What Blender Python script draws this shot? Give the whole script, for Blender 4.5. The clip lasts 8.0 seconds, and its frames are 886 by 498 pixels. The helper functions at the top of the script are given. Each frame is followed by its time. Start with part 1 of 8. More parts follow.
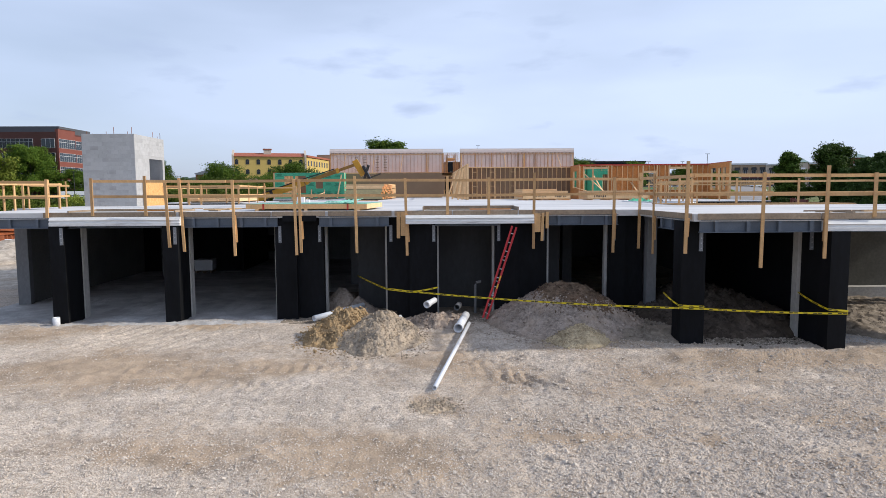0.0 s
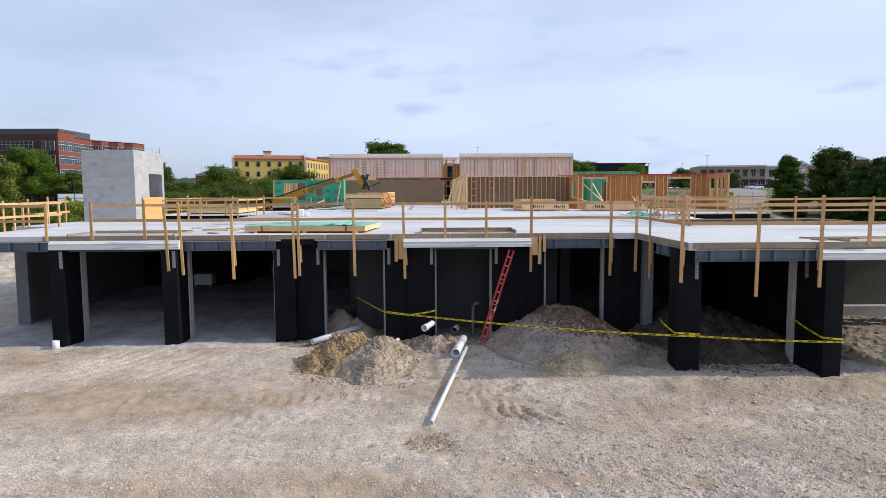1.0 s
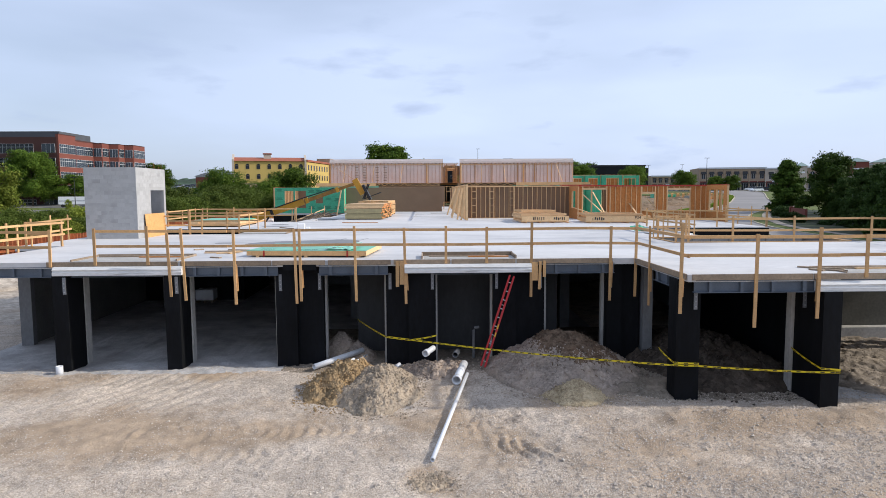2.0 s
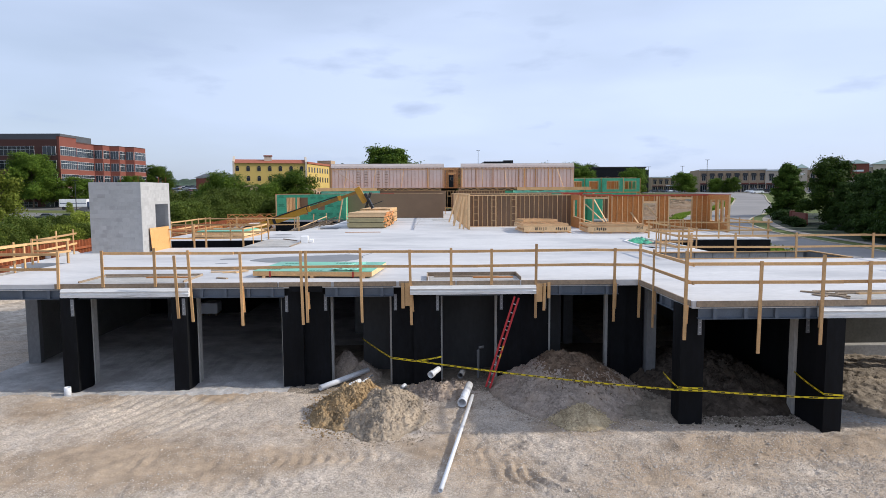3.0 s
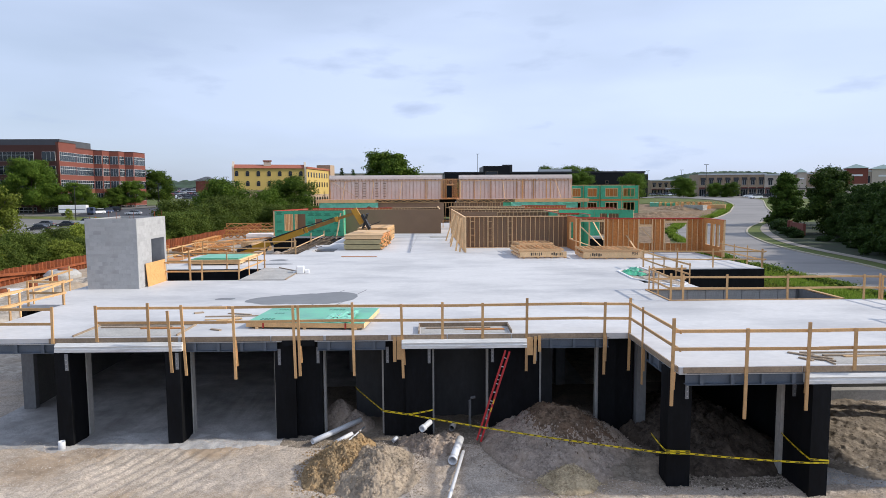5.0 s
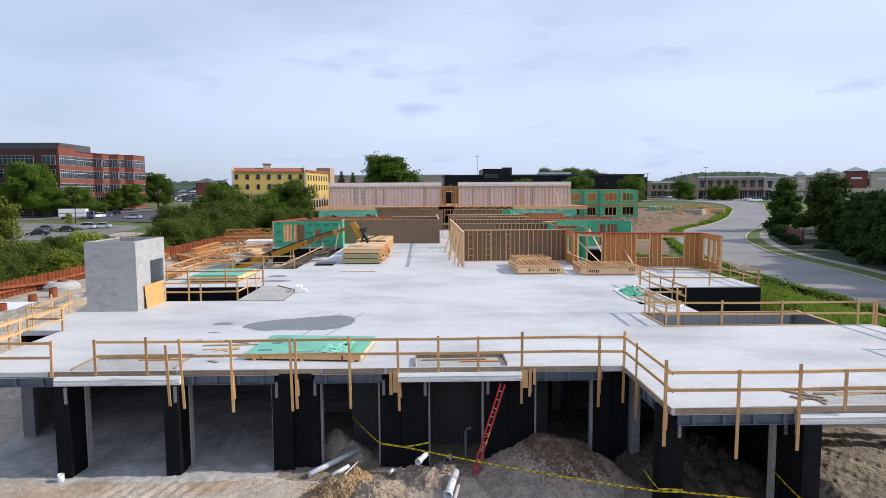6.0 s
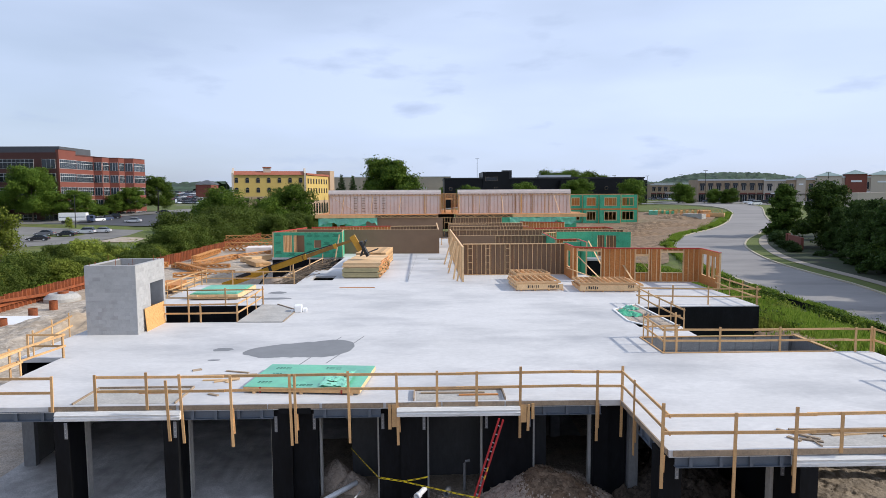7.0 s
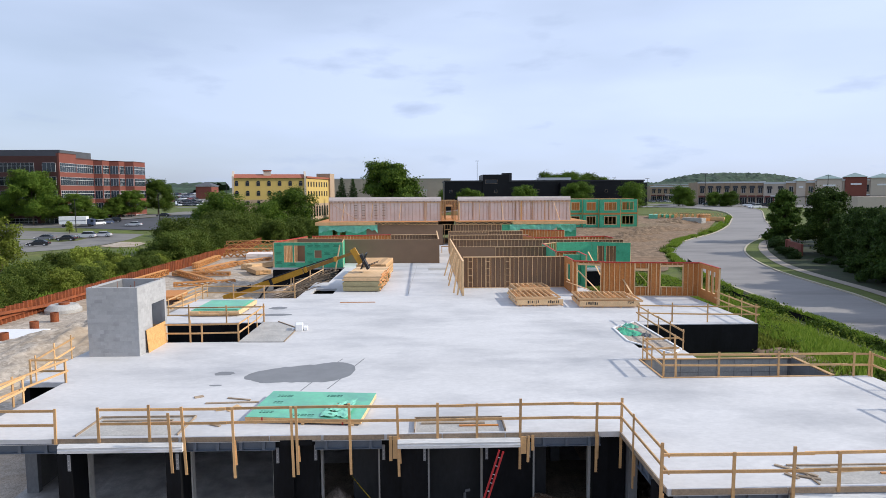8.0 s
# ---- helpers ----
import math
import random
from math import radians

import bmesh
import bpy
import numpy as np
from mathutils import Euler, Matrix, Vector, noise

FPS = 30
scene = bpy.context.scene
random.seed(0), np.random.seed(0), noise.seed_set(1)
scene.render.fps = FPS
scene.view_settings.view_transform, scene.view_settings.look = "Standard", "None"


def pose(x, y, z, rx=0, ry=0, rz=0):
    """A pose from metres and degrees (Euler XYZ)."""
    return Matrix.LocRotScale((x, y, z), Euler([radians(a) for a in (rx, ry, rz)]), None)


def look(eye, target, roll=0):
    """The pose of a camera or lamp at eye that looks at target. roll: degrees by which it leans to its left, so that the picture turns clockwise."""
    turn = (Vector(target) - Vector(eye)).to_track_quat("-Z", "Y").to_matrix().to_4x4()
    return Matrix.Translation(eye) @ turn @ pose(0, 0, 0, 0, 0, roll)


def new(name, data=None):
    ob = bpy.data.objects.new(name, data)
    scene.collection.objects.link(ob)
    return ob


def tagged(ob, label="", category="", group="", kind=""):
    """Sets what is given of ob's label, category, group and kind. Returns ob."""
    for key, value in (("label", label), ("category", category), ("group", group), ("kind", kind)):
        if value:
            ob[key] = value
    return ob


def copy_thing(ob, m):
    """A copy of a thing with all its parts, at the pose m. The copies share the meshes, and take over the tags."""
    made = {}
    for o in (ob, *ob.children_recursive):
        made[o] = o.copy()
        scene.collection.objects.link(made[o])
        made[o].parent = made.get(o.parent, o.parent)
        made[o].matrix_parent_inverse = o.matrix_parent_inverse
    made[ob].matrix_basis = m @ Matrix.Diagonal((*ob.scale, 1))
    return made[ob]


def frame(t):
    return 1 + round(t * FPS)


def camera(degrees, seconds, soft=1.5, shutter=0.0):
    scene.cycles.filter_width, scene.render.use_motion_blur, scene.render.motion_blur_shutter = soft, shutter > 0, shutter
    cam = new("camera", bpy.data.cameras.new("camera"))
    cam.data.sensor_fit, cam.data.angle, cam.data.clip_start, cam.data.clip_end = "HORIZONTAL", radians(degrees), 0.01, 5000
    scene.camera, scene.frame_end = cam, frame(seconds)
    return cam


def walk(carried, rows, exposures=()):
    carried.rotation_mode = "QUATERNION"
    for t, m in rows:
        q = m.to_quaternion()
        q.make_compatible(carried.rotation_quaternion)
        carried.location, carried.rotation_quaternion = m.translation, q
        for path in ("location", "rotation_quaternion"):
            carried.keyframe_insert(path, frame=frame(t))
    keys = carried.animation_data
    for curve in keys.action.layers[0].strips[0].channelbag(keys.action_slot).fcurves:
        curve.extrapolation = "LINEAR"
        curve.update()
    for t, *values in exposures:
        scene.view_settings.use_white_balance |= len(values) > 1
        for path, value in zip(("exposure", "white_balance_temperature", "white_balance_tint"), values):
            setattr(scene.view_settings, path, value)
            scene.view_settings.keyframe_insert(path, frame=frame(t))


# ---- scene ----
# ---- camera ----
cam = camera(69.5, 8.0, soft=0.58)
PITCH, ROLL, YAW = -5.08, 0.305, -1.384
ROWS = [
    (0.0, 0.0, 0.0, 4.266), (0.5, 0.044, -0.003, 4.631), (1.0, 0.081, -0.033, 5.047), (1.5, 0.097, -0.061, 5.488),
    (3.0, -0.118, -0.192, 6.656), (3.5, -0.154, -0.198, 7.0), (4.0, -0.058, -0.191, 7.457), (4.5, 0.072, -0.173, 7.959),
    (6.0, 0.333, -0.288, 9.683), (6.5, 0.361, -0.286, 10.286), (7.0, 0.383, -0.282, 10.902), (7.5, 0.391, -0.291, 11.507),
    (8.0, 0.37, -0.333, 12.052),
]
walk(cam, [(t, pose(x, y, z, 90 + PITCH, ROLL, YAW)) for t, x, y, z in ROWS], [(0.0, 0.0), (8.0, 0.0)])

# ---- sky and sun ----
SUN_EL, SUN_AZ = 31.5, 92.0        # degrees; azimuth clockwise from +y
world = bpy.data.worlds.new("sky")
scene.world = world
world.use_nodes = True
wn, wl = world.node_tree.nodes, world.node_tree.links
wn.clear()
w_out = wn.new("ShaderNodeOutputWorld")
w_bg = wn.new("ShaderNodeBackground")
w_sky = wn.new("ShaderNodeTexSky")
w_sky.sky_type, w_sky.sun_disc = "NISHITA", False
w_sky.sun_elevation, w_sky.sun_rotation = radians(SUN_EL), radians(SUN_AZ)
w_sky.air_density, w_sky.dust_density, w_sky.ozone_density = 1.0, 1.6, 1.6
w_co = wn.new("ShaderNodeTexCoord")
w_map = wn.new("ShaderNodeMapping")
w_map.inputs["Scale"].default_value = (1.0, 1.0, 4.2)
w_no = wn.new("ShaderNodeTexNoise")
w_no.inputs["Scale"].default_value, w_no.inputs["Detail"].default_value, w_no.inputs["Roughness"].default_value = 1.7, 4.0, 0.45
w_ramp = wn.new("ShaderNodeMapRange")
w_ramp.inputs["From Min"].default_value, w_ramp.inputs["From Max"].default_value = 0.30, 0.66
w_ramp.inputs["To Min"].default_value, w_ramp.inputs["To Max"].default_value = 0.50, 0.95
w_mix = wn.new("ShaderNodeMix")
w_mix.data_type = "RGBA"
w_mix.inputs["B"].default_value = (7.4, 8.7, 11.6, 1)      # thin high cloud lit by the sun
w_bg.inputs["Strength"].default_value = 0.10
wl.new(w_co.outputs["Generated"], w_map.inputs["Vector"])
wl.new(w_map.outputs["Vector"], w_no.inputs["Vector"])
wl.new(w_no.outputs["Fac"], w_ramp.inputs["Value"])
w_sep, w_side, w_cover = wn.new("ShaderNodeSeparateXYZ"), wn.new("ShaderNodeMapRange"), wn.new("ShaderNodeMath")
w_side.inputs["From Min"].default_value, w_side.inputs["From Max"].default_value = -0.6, 0.1
w_side.inputs["To Min"].default_value, w_side.inputs["To Max"].default_value = 0.72, 1.0
w_cover.operation = "MULTIPLY"
wl.new(w_co.outputs["Generated"], w_sep.inputs[0])
wl.new(w_sep.outputs["X"], w_side.inputs["Value"])
wl.new(w_ramp.outputs["Result"], w_cover.inputs[0])
wl.new(w_side.outputs["Result"], w_cover.inputs[1])
wl.new(w_cover.outputs[0], w_mix.inputs["Factor"])
wl.new(w_sky.outputs["Color"], w_mix.inputs["A"])
w_map2 = wn.new("ShaderNodeMapping")
w_map2.inputs["Scale"].default_value = (3.0, 3.0, 10.0)
w_no2 = wn.new("ShaderNodeTexNoise")
w_no2.inputs["Scale"].default_value, w_no2.inputs["Detail"].default_value, w_no2.inputs["Roughness"].default_value = 2.2, 5.0, 0.5
w_ramp2 = wn.new("ShaderNodeMapRange")
w_ramp2.inputs["From Min"].default_value, w_ramp2.inputs["From Max"].default_value = 0.60, 0.76
w_ramp2.inputs["To Min"].default_value, w_ramp2.inputs["To Max"].default_value = 0.0, 0.75
w_mix2 = wn.new("ShaderNodeMix")
w_mix2.data_type = "RGBA"
w_mix2.inputs["B"].default_value = (4.9, 6.0, 8.4, 1)      # small grey wisps
wl.new(w_co.outputs["Generated"], w_map2.inputs["Vector"])
wl.new(w_map2.outputs["Vector"], w_no2.inputs["Vector"])
wl.new(w_no2.outputs["Fac"], w_ramp2.inputs["Value"])
wl.new(w_ramp2.outputs["Result"], w_mix2.inputs["Factor"])
wl.new(w_mix.outputs["Result"], w_mix2.inputs["A"])
wl.new(w_mix2.outputs["Result"], w_bg.inputs["Color"])
wl.new(w_bg.outputs["Background"], w_out.inputs["Surface"])
sun_data = bpy.data.lights.new("sun", "SUN")
sun_data.energy, sun_data.angle, sun_data.color = 3.9, radians(1.2), (1.0, 0.94, 0.85)
sun = new("sun", sun_data)
_e, _a = radians(SUN_EL), radians(SUN_AZ)
sun_way = Vector((math.sin(_a) * math.cos(_e), math.cos(_a) * math.cos(_e), math.sin(_e)))
sun.matrix_world = look(sun_way * 200, (0, 0, 0))


# ---- materials ----
def mat(name, base, rough=0.8, var=0.15, scale=4.0, fine=60.0, bump=0.0, metal=0.0, tint=None, tint_at=(0.5, 0.7), tint_scale=0.6,
        stretch=(1, 1, 1), rand=0.0, spec=0.5, bump_dist=0.01, fine_var=None):
    m = bpy.data.materials.new(name)
    m.use_nodes = True
    n, l = m.node_tree.nodes, m.node_tree.links
    p = n["Principled BSDF"]
    p.inputs["Roughness"].default_value, p.inputs["Metallic"].default_value = rough, metal
    p.inputs["Specular IOR Level"].default_value = spec
    co, info, add = n.new("ShaderNodeTexCoord"), n.new("ShaderNodeObjectInfo"), n.new("ShaderNodeVectorMath")
    add.operation = "MULTIPLY_ADD"
    add.inputs[1].default_value = stretch
    sh = n.new("ShaderNodeCombineXYZ")
    mul = n.new("ShaderNodeMath")
    mul.operation = "MULTIPLY"
    mul.inputs[1].default_value = 37.0 if rand else 0.0
    l.new(info.outputs["Random"], mul.inputs[0])
    for k in range(3):
        l.new(mul.outputs[0], sh.inputs[k])
    l.new(co.outputs["Object"], add.inputs[0])
    l.new(sh.outputs[0], add.inputs[2])
    def noise_node(s, detail, r=0.6):
        t = n.new("ShaderNodeTexNoise")
        t.inputs["Scale"].default_value, t.inputs["Detail"].default_value, t.inputs["Roughness"].default_value = s, detail, r
        l.new(add.outputs[0], t.inputs["Vector"])
        return t
    def value(fac, lo, hi, a=0.3, b=0.7):
        r = n.new("ShaderNodeMapRange")
        r.inputs["From Min"].default_value, r.inputs["From Max"].default_value = a, b
        r.inputs["To Min"].default_value, r.inputs["To Max"].default_value = lo, hi
        l.new(fac, r.inputs["Value"])
        return r.outputs["Result"]
    def times(a, b):
        q = n.new("ShaderNodeMath")
        q.operation = "MULTIPLY"
        l.new(a, q.inputs[0])
        l.new(b, q.inputs[1])
        return q.outputs[0]
    big, small = noise_node(scale, 4), noise_node(fine, 3)
    fv = var if fine_var is None else fine_var
    k = times(value(big.outputs["Fac"], 1 - var, 1 + var), value(small.outputs["Fac"], 1 - fv, 1 + fv))
    if rand:
        k = times(k, value(info.outputs["Random"], 1 - rand, 1 + rand, 0, 1))
    hue = n.new("ShaderNodeMix")
    hue.data_type = "RGBA"
    hue.inputs["A"].default_value = (*base, 1)
    hue.inputs["B"].default_value = (*(tint or base), 1)
    if tint:
        l.new(value(noise_node(tint_scale, 5).outputs["Fac"], 0, 1, *tint_at), hue.inputs["Factor"])
    sc = n.new("ShaderNodeVectorMath")
    sc.operation = "SCALE"
    l.new(hue.outputs["Result"], sc.inputs[0])
    l.new(k, sc.inputs["Scale"])
    l.new(sc.outputs[0], p.inputs["Base Color"])
    l.new(value(small.outputs["Fac"], max(0.02, rough - 0.08), min(1, rough + 0.08)), p.inputs["Roughness"])
    if bump:
        bp = n.new("ShaderNodeBump")
        bp.inputs["Strength"].default_value, bp.inputs["Distance"].default_value = bump, bump_dist
        l.new(small.outputs["Fac"], bp.inputs["Height"])
        l.new(bp.outputs["Normal"], p.inputs["Normal"])
    return m


def stones_mat(name, light, dark, soil, cell=22.0, patch=0.22, soil_at=(0.47, 0.62), bump=0.9, mask=None, mask_to=0.5):
    """Crushed stone: cells of differing grey, with patches of fine soil over them."""
    m = bpy.data.materials.new(name)
    m.use_nodes = True
    n, l = m.node_tree.nodes, m.node_tree.links
    p = n["Principled BSDF"]
    p.inputs["Roughness"].default_value = 0.92
    p.inputs["Specular IOR Level"].default_value = 0.2
    co = n.new("ShaderNodeTexCoord")
    v = n.new("ShaderNodeTexVoronoi")
    v.inputs["Scale"].default_value = cell
    v2 = n.new("ShaderNodeTexVoronoi")
    v2.inputs["Scale"].default_value = cell * 2.3
    no = n.new("ShaderNodeTexNoise")
    no.inputs["Scale"].default_value, no.inputs["Detail"].default_value, no.inputs["Roughness"].default_value = patch, 7, 0.62
    no2 = n.new("ShaderNodeTexNoise")
    no2.inputs["Scale"].default_value, no2.inputs["Detail"].default_value = 1.7, 6
    no3 = n.new("ShaderNodeTexNoise")
    no3.inputs["Scale"].default_value, no3.inputs["Detail"].default_value = 0.55, 5
    for t in (v, v2, no, no2, no3):
        l.new(co.outputs["Object"], t.inputs["Vector"])
    sep = n.new("ShaderNodeSeparateColor")
    l.new(v.outputs["Color"], sep.inputs[0])
    sep2 = n.new("ShaderNodeSeparateColor")
    l.new(v2.outputs["Color"], sep2.inputs[0])
    avg = n.new("ShaderNodeMath")
    avg.operation = "MULTIPLY_ADD"
    avg.inputs[1].default_value = 0.3
    l.new(sep2.outputs[0], avg.inputs[0])
    half = n.new("ShaderNodeMath")
    half.operation = "MULTIPLY"
    half.inputs[1].default_value = 0.7
    l.new(sep.outputs[0], half.inputs[0])
    l.new(half.outputs[0], avg.inputs[2])
    st = n.new("ShaderNodeMix")
    st.data_type = "RGBA"
    st.inputs["A"].default_value, st.inputs["B"].default_value = (*dark, 1), (*light, 1)
    l.new(avg.outputs[0], st.inputs["Factor"])
    mr = n.new("ShaderNodeMapRange")
    mr.inputs["From Min"].default_value, mr.inputs["From Max"].default_value = soil_at
    mr.inputs["To Max"].default_value = 0.85
    if mask:
        at, ad = n.new("ShaderNodeAttribute"), n.new("ShaderNodeMath")
        at.attribute_name = mask
        ad.operation = "MULTIPLY_ADD"
        ad.inputs[1].default_value = mask_to
        l.new(at.outputs["Fac"], ad.inputs[0])
        l.new(no.outputs["Fac"], ad.inputs[2])
        l.new(ad.outputs[0], mr.inputs["Value"])
    else:
        l.new(no.outputs["Fac"], mr.inputs["Value"])
    mx = n.new("ShaderNodeMix")
    mx.data_type = "RGBA"
    mx.inputs["B"].default_value = (*soil, 1)
    l.new(mr.outputs["Result"], mx.inputs["Factor"])
    l.new(st.outputs["Result"], mx.inputs["A"])
    tone = n.new("ShaderNodeMapRange")
    tone.inputs["From Min"].default_value, tone.inputs["From Max"].default_value = 0.3, 0.7
    tone.inputs["To Min"].default_value, tone.inputs["To Max"].default_value = 0.8, 1.16
    l.new(no2.outputs["Fac"], tone.inputs["Value"])
    tone3 = n.new("ShaderNodeMapRange")
    tone3.inputs["From Min"].default_value, tone3.inputs["From Max"].default_value = 0.35, 0.65
    tone3.inputs["To Min"].default_value, tone3.inputs["To Max"].default_value = 0.86, 1.1
    l.new(no3.outputs["Fac"], tone3.inputs["Value"])
    tt = n.new("ShaderNodeMath")
    tt.operation = "MULTIPLY"
    l.new(tone.outputs["Result"], tt.inputs[0])
    l.new(tone3.outputs["Result"], tt.inputs[1])
    sc = n.new("ShaderNodeVectorMath")
    sc.operation = "SCALE"
    l.new(mx.outputs["Result"], sc.inputs[0])
    l.new(tt.outputs[0], sc.inputs["Scale"])
    l.new(sc.outputs[0], p.inputs["Base Color"])
    bp = n.new("ShaderNodeBump")
    bp.invert = True
    bp.inputs["Strength"].default_value, bp.inputs["Distance"].default_value = bump, 0.03
    grit = n.new("ShaderNodeTexNoise")
    grit.inputs["Scale"].default_value, grit.inputs["Detail"].default_value, grit.inputs["Roughness"].default_value = cell * 1.6, 5, 0.7
    l.new(co.outputs["Object"], grit.inputs["Vector"])
    lift, mixh = n.new("ShaderNodeMath"), n.new("ShaderNodeMath")
    lift.operation, mixh.operation = "MULTIPLY_ADD", "MULTIPLY_ADD"
    lift.inputs[1].default_value = -0.7
    l.new(sep.outputs[1], lift.inputs[0])
    rim = n.new("ShaderNodeMath")
    rim.operation = "MULTIPLY"
    rim.inputs[1].default_value = 0.4
    l.new(v.outputs["Distance"], rim.inputs[0])
    l.new(rim.outputs[0], lift.inputs[2])
    mixh.inputs[1].default_value = -0.35
    l.new(grit.outputs["Fac"], mixh.inputs[0])
    l.new(lift.outputs[0], mixh.inputs[2])
    l.new(mixh.outputs[0], bp.inputs["Height"])
    l.new(bp.outputs["Normal"], p.inputs["Normal"])
    return m


def leaf_mat(name, a, b, see=0.25):
    m = bpy.data.materials.new(name)
    m.use_nodes = True
    n, l = m.node_tree.nodes, m.node_tree.links
    p = n["Principled BSDF"]
    p.inputs["Roughness"].default_value = 0.65
    p.inputs["Specular IOR Level"].default_value = 0.1
    g, info = n.new("ShaderNodeNewGeometry"), n.new("ShaderNodeObjectInfo")
    mx = n.new("ShaderNodeMix")
    mx.data_type = "RGBA"
    mx.inputs["A"].default_value, mx.inputs["B"].default_value = (*a, 1), (*b, 1)
    l.new(g.outputs["Random Per Island"], mx.inputs["Factor"])
    hs = n.new("ShaderNodeHueSaturation")
    mr = n.new("ShaderNodeMapRange")
    mr.inputs["To Min"].default_value, mr.inputs["To Max"].default_value = 0.75, 1.25
    l.new(info.outputs["Random"], mr.inputs["Value"])
    l.new(mr.outputs["Result"], hs.inputs["Value"])
    l.new(mx.outputs["Result"], hs.inputs["Color"])
    l.new(hs.outputs["Color"], p.inputs["Base Color"])
    tr = n.new("ShaderNodeBsdfTranslucent")
    l.new(hs.outputs["Color"], tr.inputs["Color"])
    ms = n.new("ShaderNodeMixShader")
    ms.inputs["Fac"].default_value = see
    l.new(p.outputs[0], ms.inputs[1])
    l.new(tr.outputs[0], ms.inputs[2])
    l.new(ms.outputs[0], n["Material Output"].inputs["Surface"])
    return m


GRAVEL = stones_mat("crushed_stone", (0.70, 0.605, 0.51), (0.36, 0.295, 0.235), (0.405, 0.30, 0.205), 22.0, 0.5, (0.44, 0.74), 1.25, "soil", 0.52)
DUST = stones_mat("pale_stone_dust", (0.60, 0.58, 0.565), (0.38, 0.37, 0.36), (0.36, 0.34, 0.325), 34.0, 0.45, (0.42, 0.62), 0.5)
PEA = stones_mat("yellow_pea_gravel", (0.66, 0.53, 0.34), (0.27, 0.20, 0.12), (0.52, 0.41, 0.26), 24.0, 0.9, (0.5, 0.7))
FAR_GRAVEL = stones_mat("site_gravel", (0.56, 0.485, 0.40), (0.30, 0.25, 0.20), (0.38, 0.29, 0.20), 4.0, 0.12, (0.46, 0.62), 0.3)
SANDY = stones_mat("sandy_soil", (0.35, 0.295, 0.235), (0.20, 0.165, 0.13), (0.29, 0.24, 0.185), 16.0, 0.8, (0.45, 0.65))
SOIL = stones_mat("grey_soil", (0.47, 0.385, 0.32), (0.22, 0.175, 0.14), (0.38, 0.295, 0.225), 16.0, 0.8, (0.45, 0.65))
CLAY = stones_mat("tan_clay", (0.48, 0.345, 0.195), (0.23, 0.155, 0.085), (0.36, 0.235, 0.115), 18.0, 1.6, (0.47, 0.6))
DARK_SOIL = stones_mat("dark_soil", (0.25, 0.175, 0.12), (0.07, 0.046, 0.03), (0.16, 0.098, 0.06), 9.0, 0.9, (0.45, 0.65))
BROWN_SOIL = stones_mat("brown_soil", (0.45, 0.37, 0.28), (0.24, 0.19, 0.14), (0.37, 0.295, 0.215), 16.0, 0.8, (0.45, 0.65))
TRODDEN = stones_mat("trodden_soil", (0.34, 0.285, 0.225), (0.15, 0.12, 0.09), (0.25, 0.20, 0.15), 16.0, 0.8, (0.42, 0.62))
# dark rooty soil, lowered further in colour for the dimness under the wing
ROOTY_SHADED = stones_mat("shaded_rooty_soil", (0.135, 0.105, 0.082), (0.038, 0.029, 0.022), (0.078, 0.058, 0.042), 9.0, 0.9, (0.45, 0.65))
BARE_EARTH = stones_mat("bare_earth", (0.32, 0.225, 0.145), (0.13, 0.09, 0.058), (0.235, 0.155, 0.095), 1.3, 0.1, (0.45, 0.65), 0.3)
CONCRETE = mat("slab_concrete", (0.58, 0.57, 0.564), 0.75, 0.07, 0.35, 7.0, 0.03, tint=(0.385, 0.385, 0.395), tint_at=(0.46, 0.74), tint_scale=0.28, stretch=(0.55, 1, 1))
DAMP = mat("wet_concrete", (0.195, 0.198, 0.203), 0.6, 0.1, 1.2, 9.0)
PATCH = mat("rough_concrete", (0.40, 0.385, 0.36), 0.85, 0.16, 1.2, 12.0, 0.1)
PRECAST = mat("precast_concrete", (0.68, 0.675, 0.66), 0.7, 0.12, 1.5, 14.0, 0.15, tint=(0.40, 0.385, 0.37), tint_at=(0.55, 0.75), tint_scale=2.5, stretch=(0.3, 1, 3))
PALE_EDGE = mat("bare_concrete_edge", (0.40, 0.385, 0.36), 0.85, 0.14, 0.9, 12.0, 0.1, stretch=(1, 1, 0.5))
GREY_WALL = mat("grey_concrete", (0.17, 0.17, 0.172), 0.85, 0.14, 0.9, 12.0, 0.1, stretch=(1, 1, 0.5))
BLOCK = mat("concrete_block", (0.405, 0.40, 0.395), 0.9, 0.09, 0.8, 35.0, 0.25, tint=(0.33, 0.325, 0.32), tint_scale=0.9, rand=0.045)
MORTAR = mat("mortar", (0.385, 0.38, 0.375), 0.95, 0.08, 3.0, 30.0)
MEMBRANE = mat("black_membrane", (0.0065, 0.007, 0.0085), 0.75, 0.4, 1.4, 10.0, 0.15, stretch=(1, 1, 0.35), spec=0.14)
DECKING = mat("galvanised_decking", (0.34, 0.35, 0.36), 0.55, 0.15, 0.8, 10.0)
# three concretes whose colour is lowered to carry the parking level's shade
SHADE_CONCRETE = mat("shade_dark_concrete", (0.048, 0.048, 0.05), 0.8, 0.2, 0.8, 9.0, 0.1, stretch=(1, 1, 0.4))
SHADE_BROWN_WALL = mat("shade_brown_concrete", (0.105, 0.098, 0.08), 0.9, 0.2, 0.8, 10.0)
DIM_WALL = mat("dimmed_concrete", (0.15, 0.146, 0.135), 0.9, 0.15, 0.8, 10.0)
STEEL = mat("primed_steel", (0.095, 0.115, 0.145), 0.55, 0.12, 2.0, 20.0)
PLATE = mat("steel_plate", (0.22, 0.23, 0.25), 0.5, 0.12, 3.0, 30.0, metal=0.4)
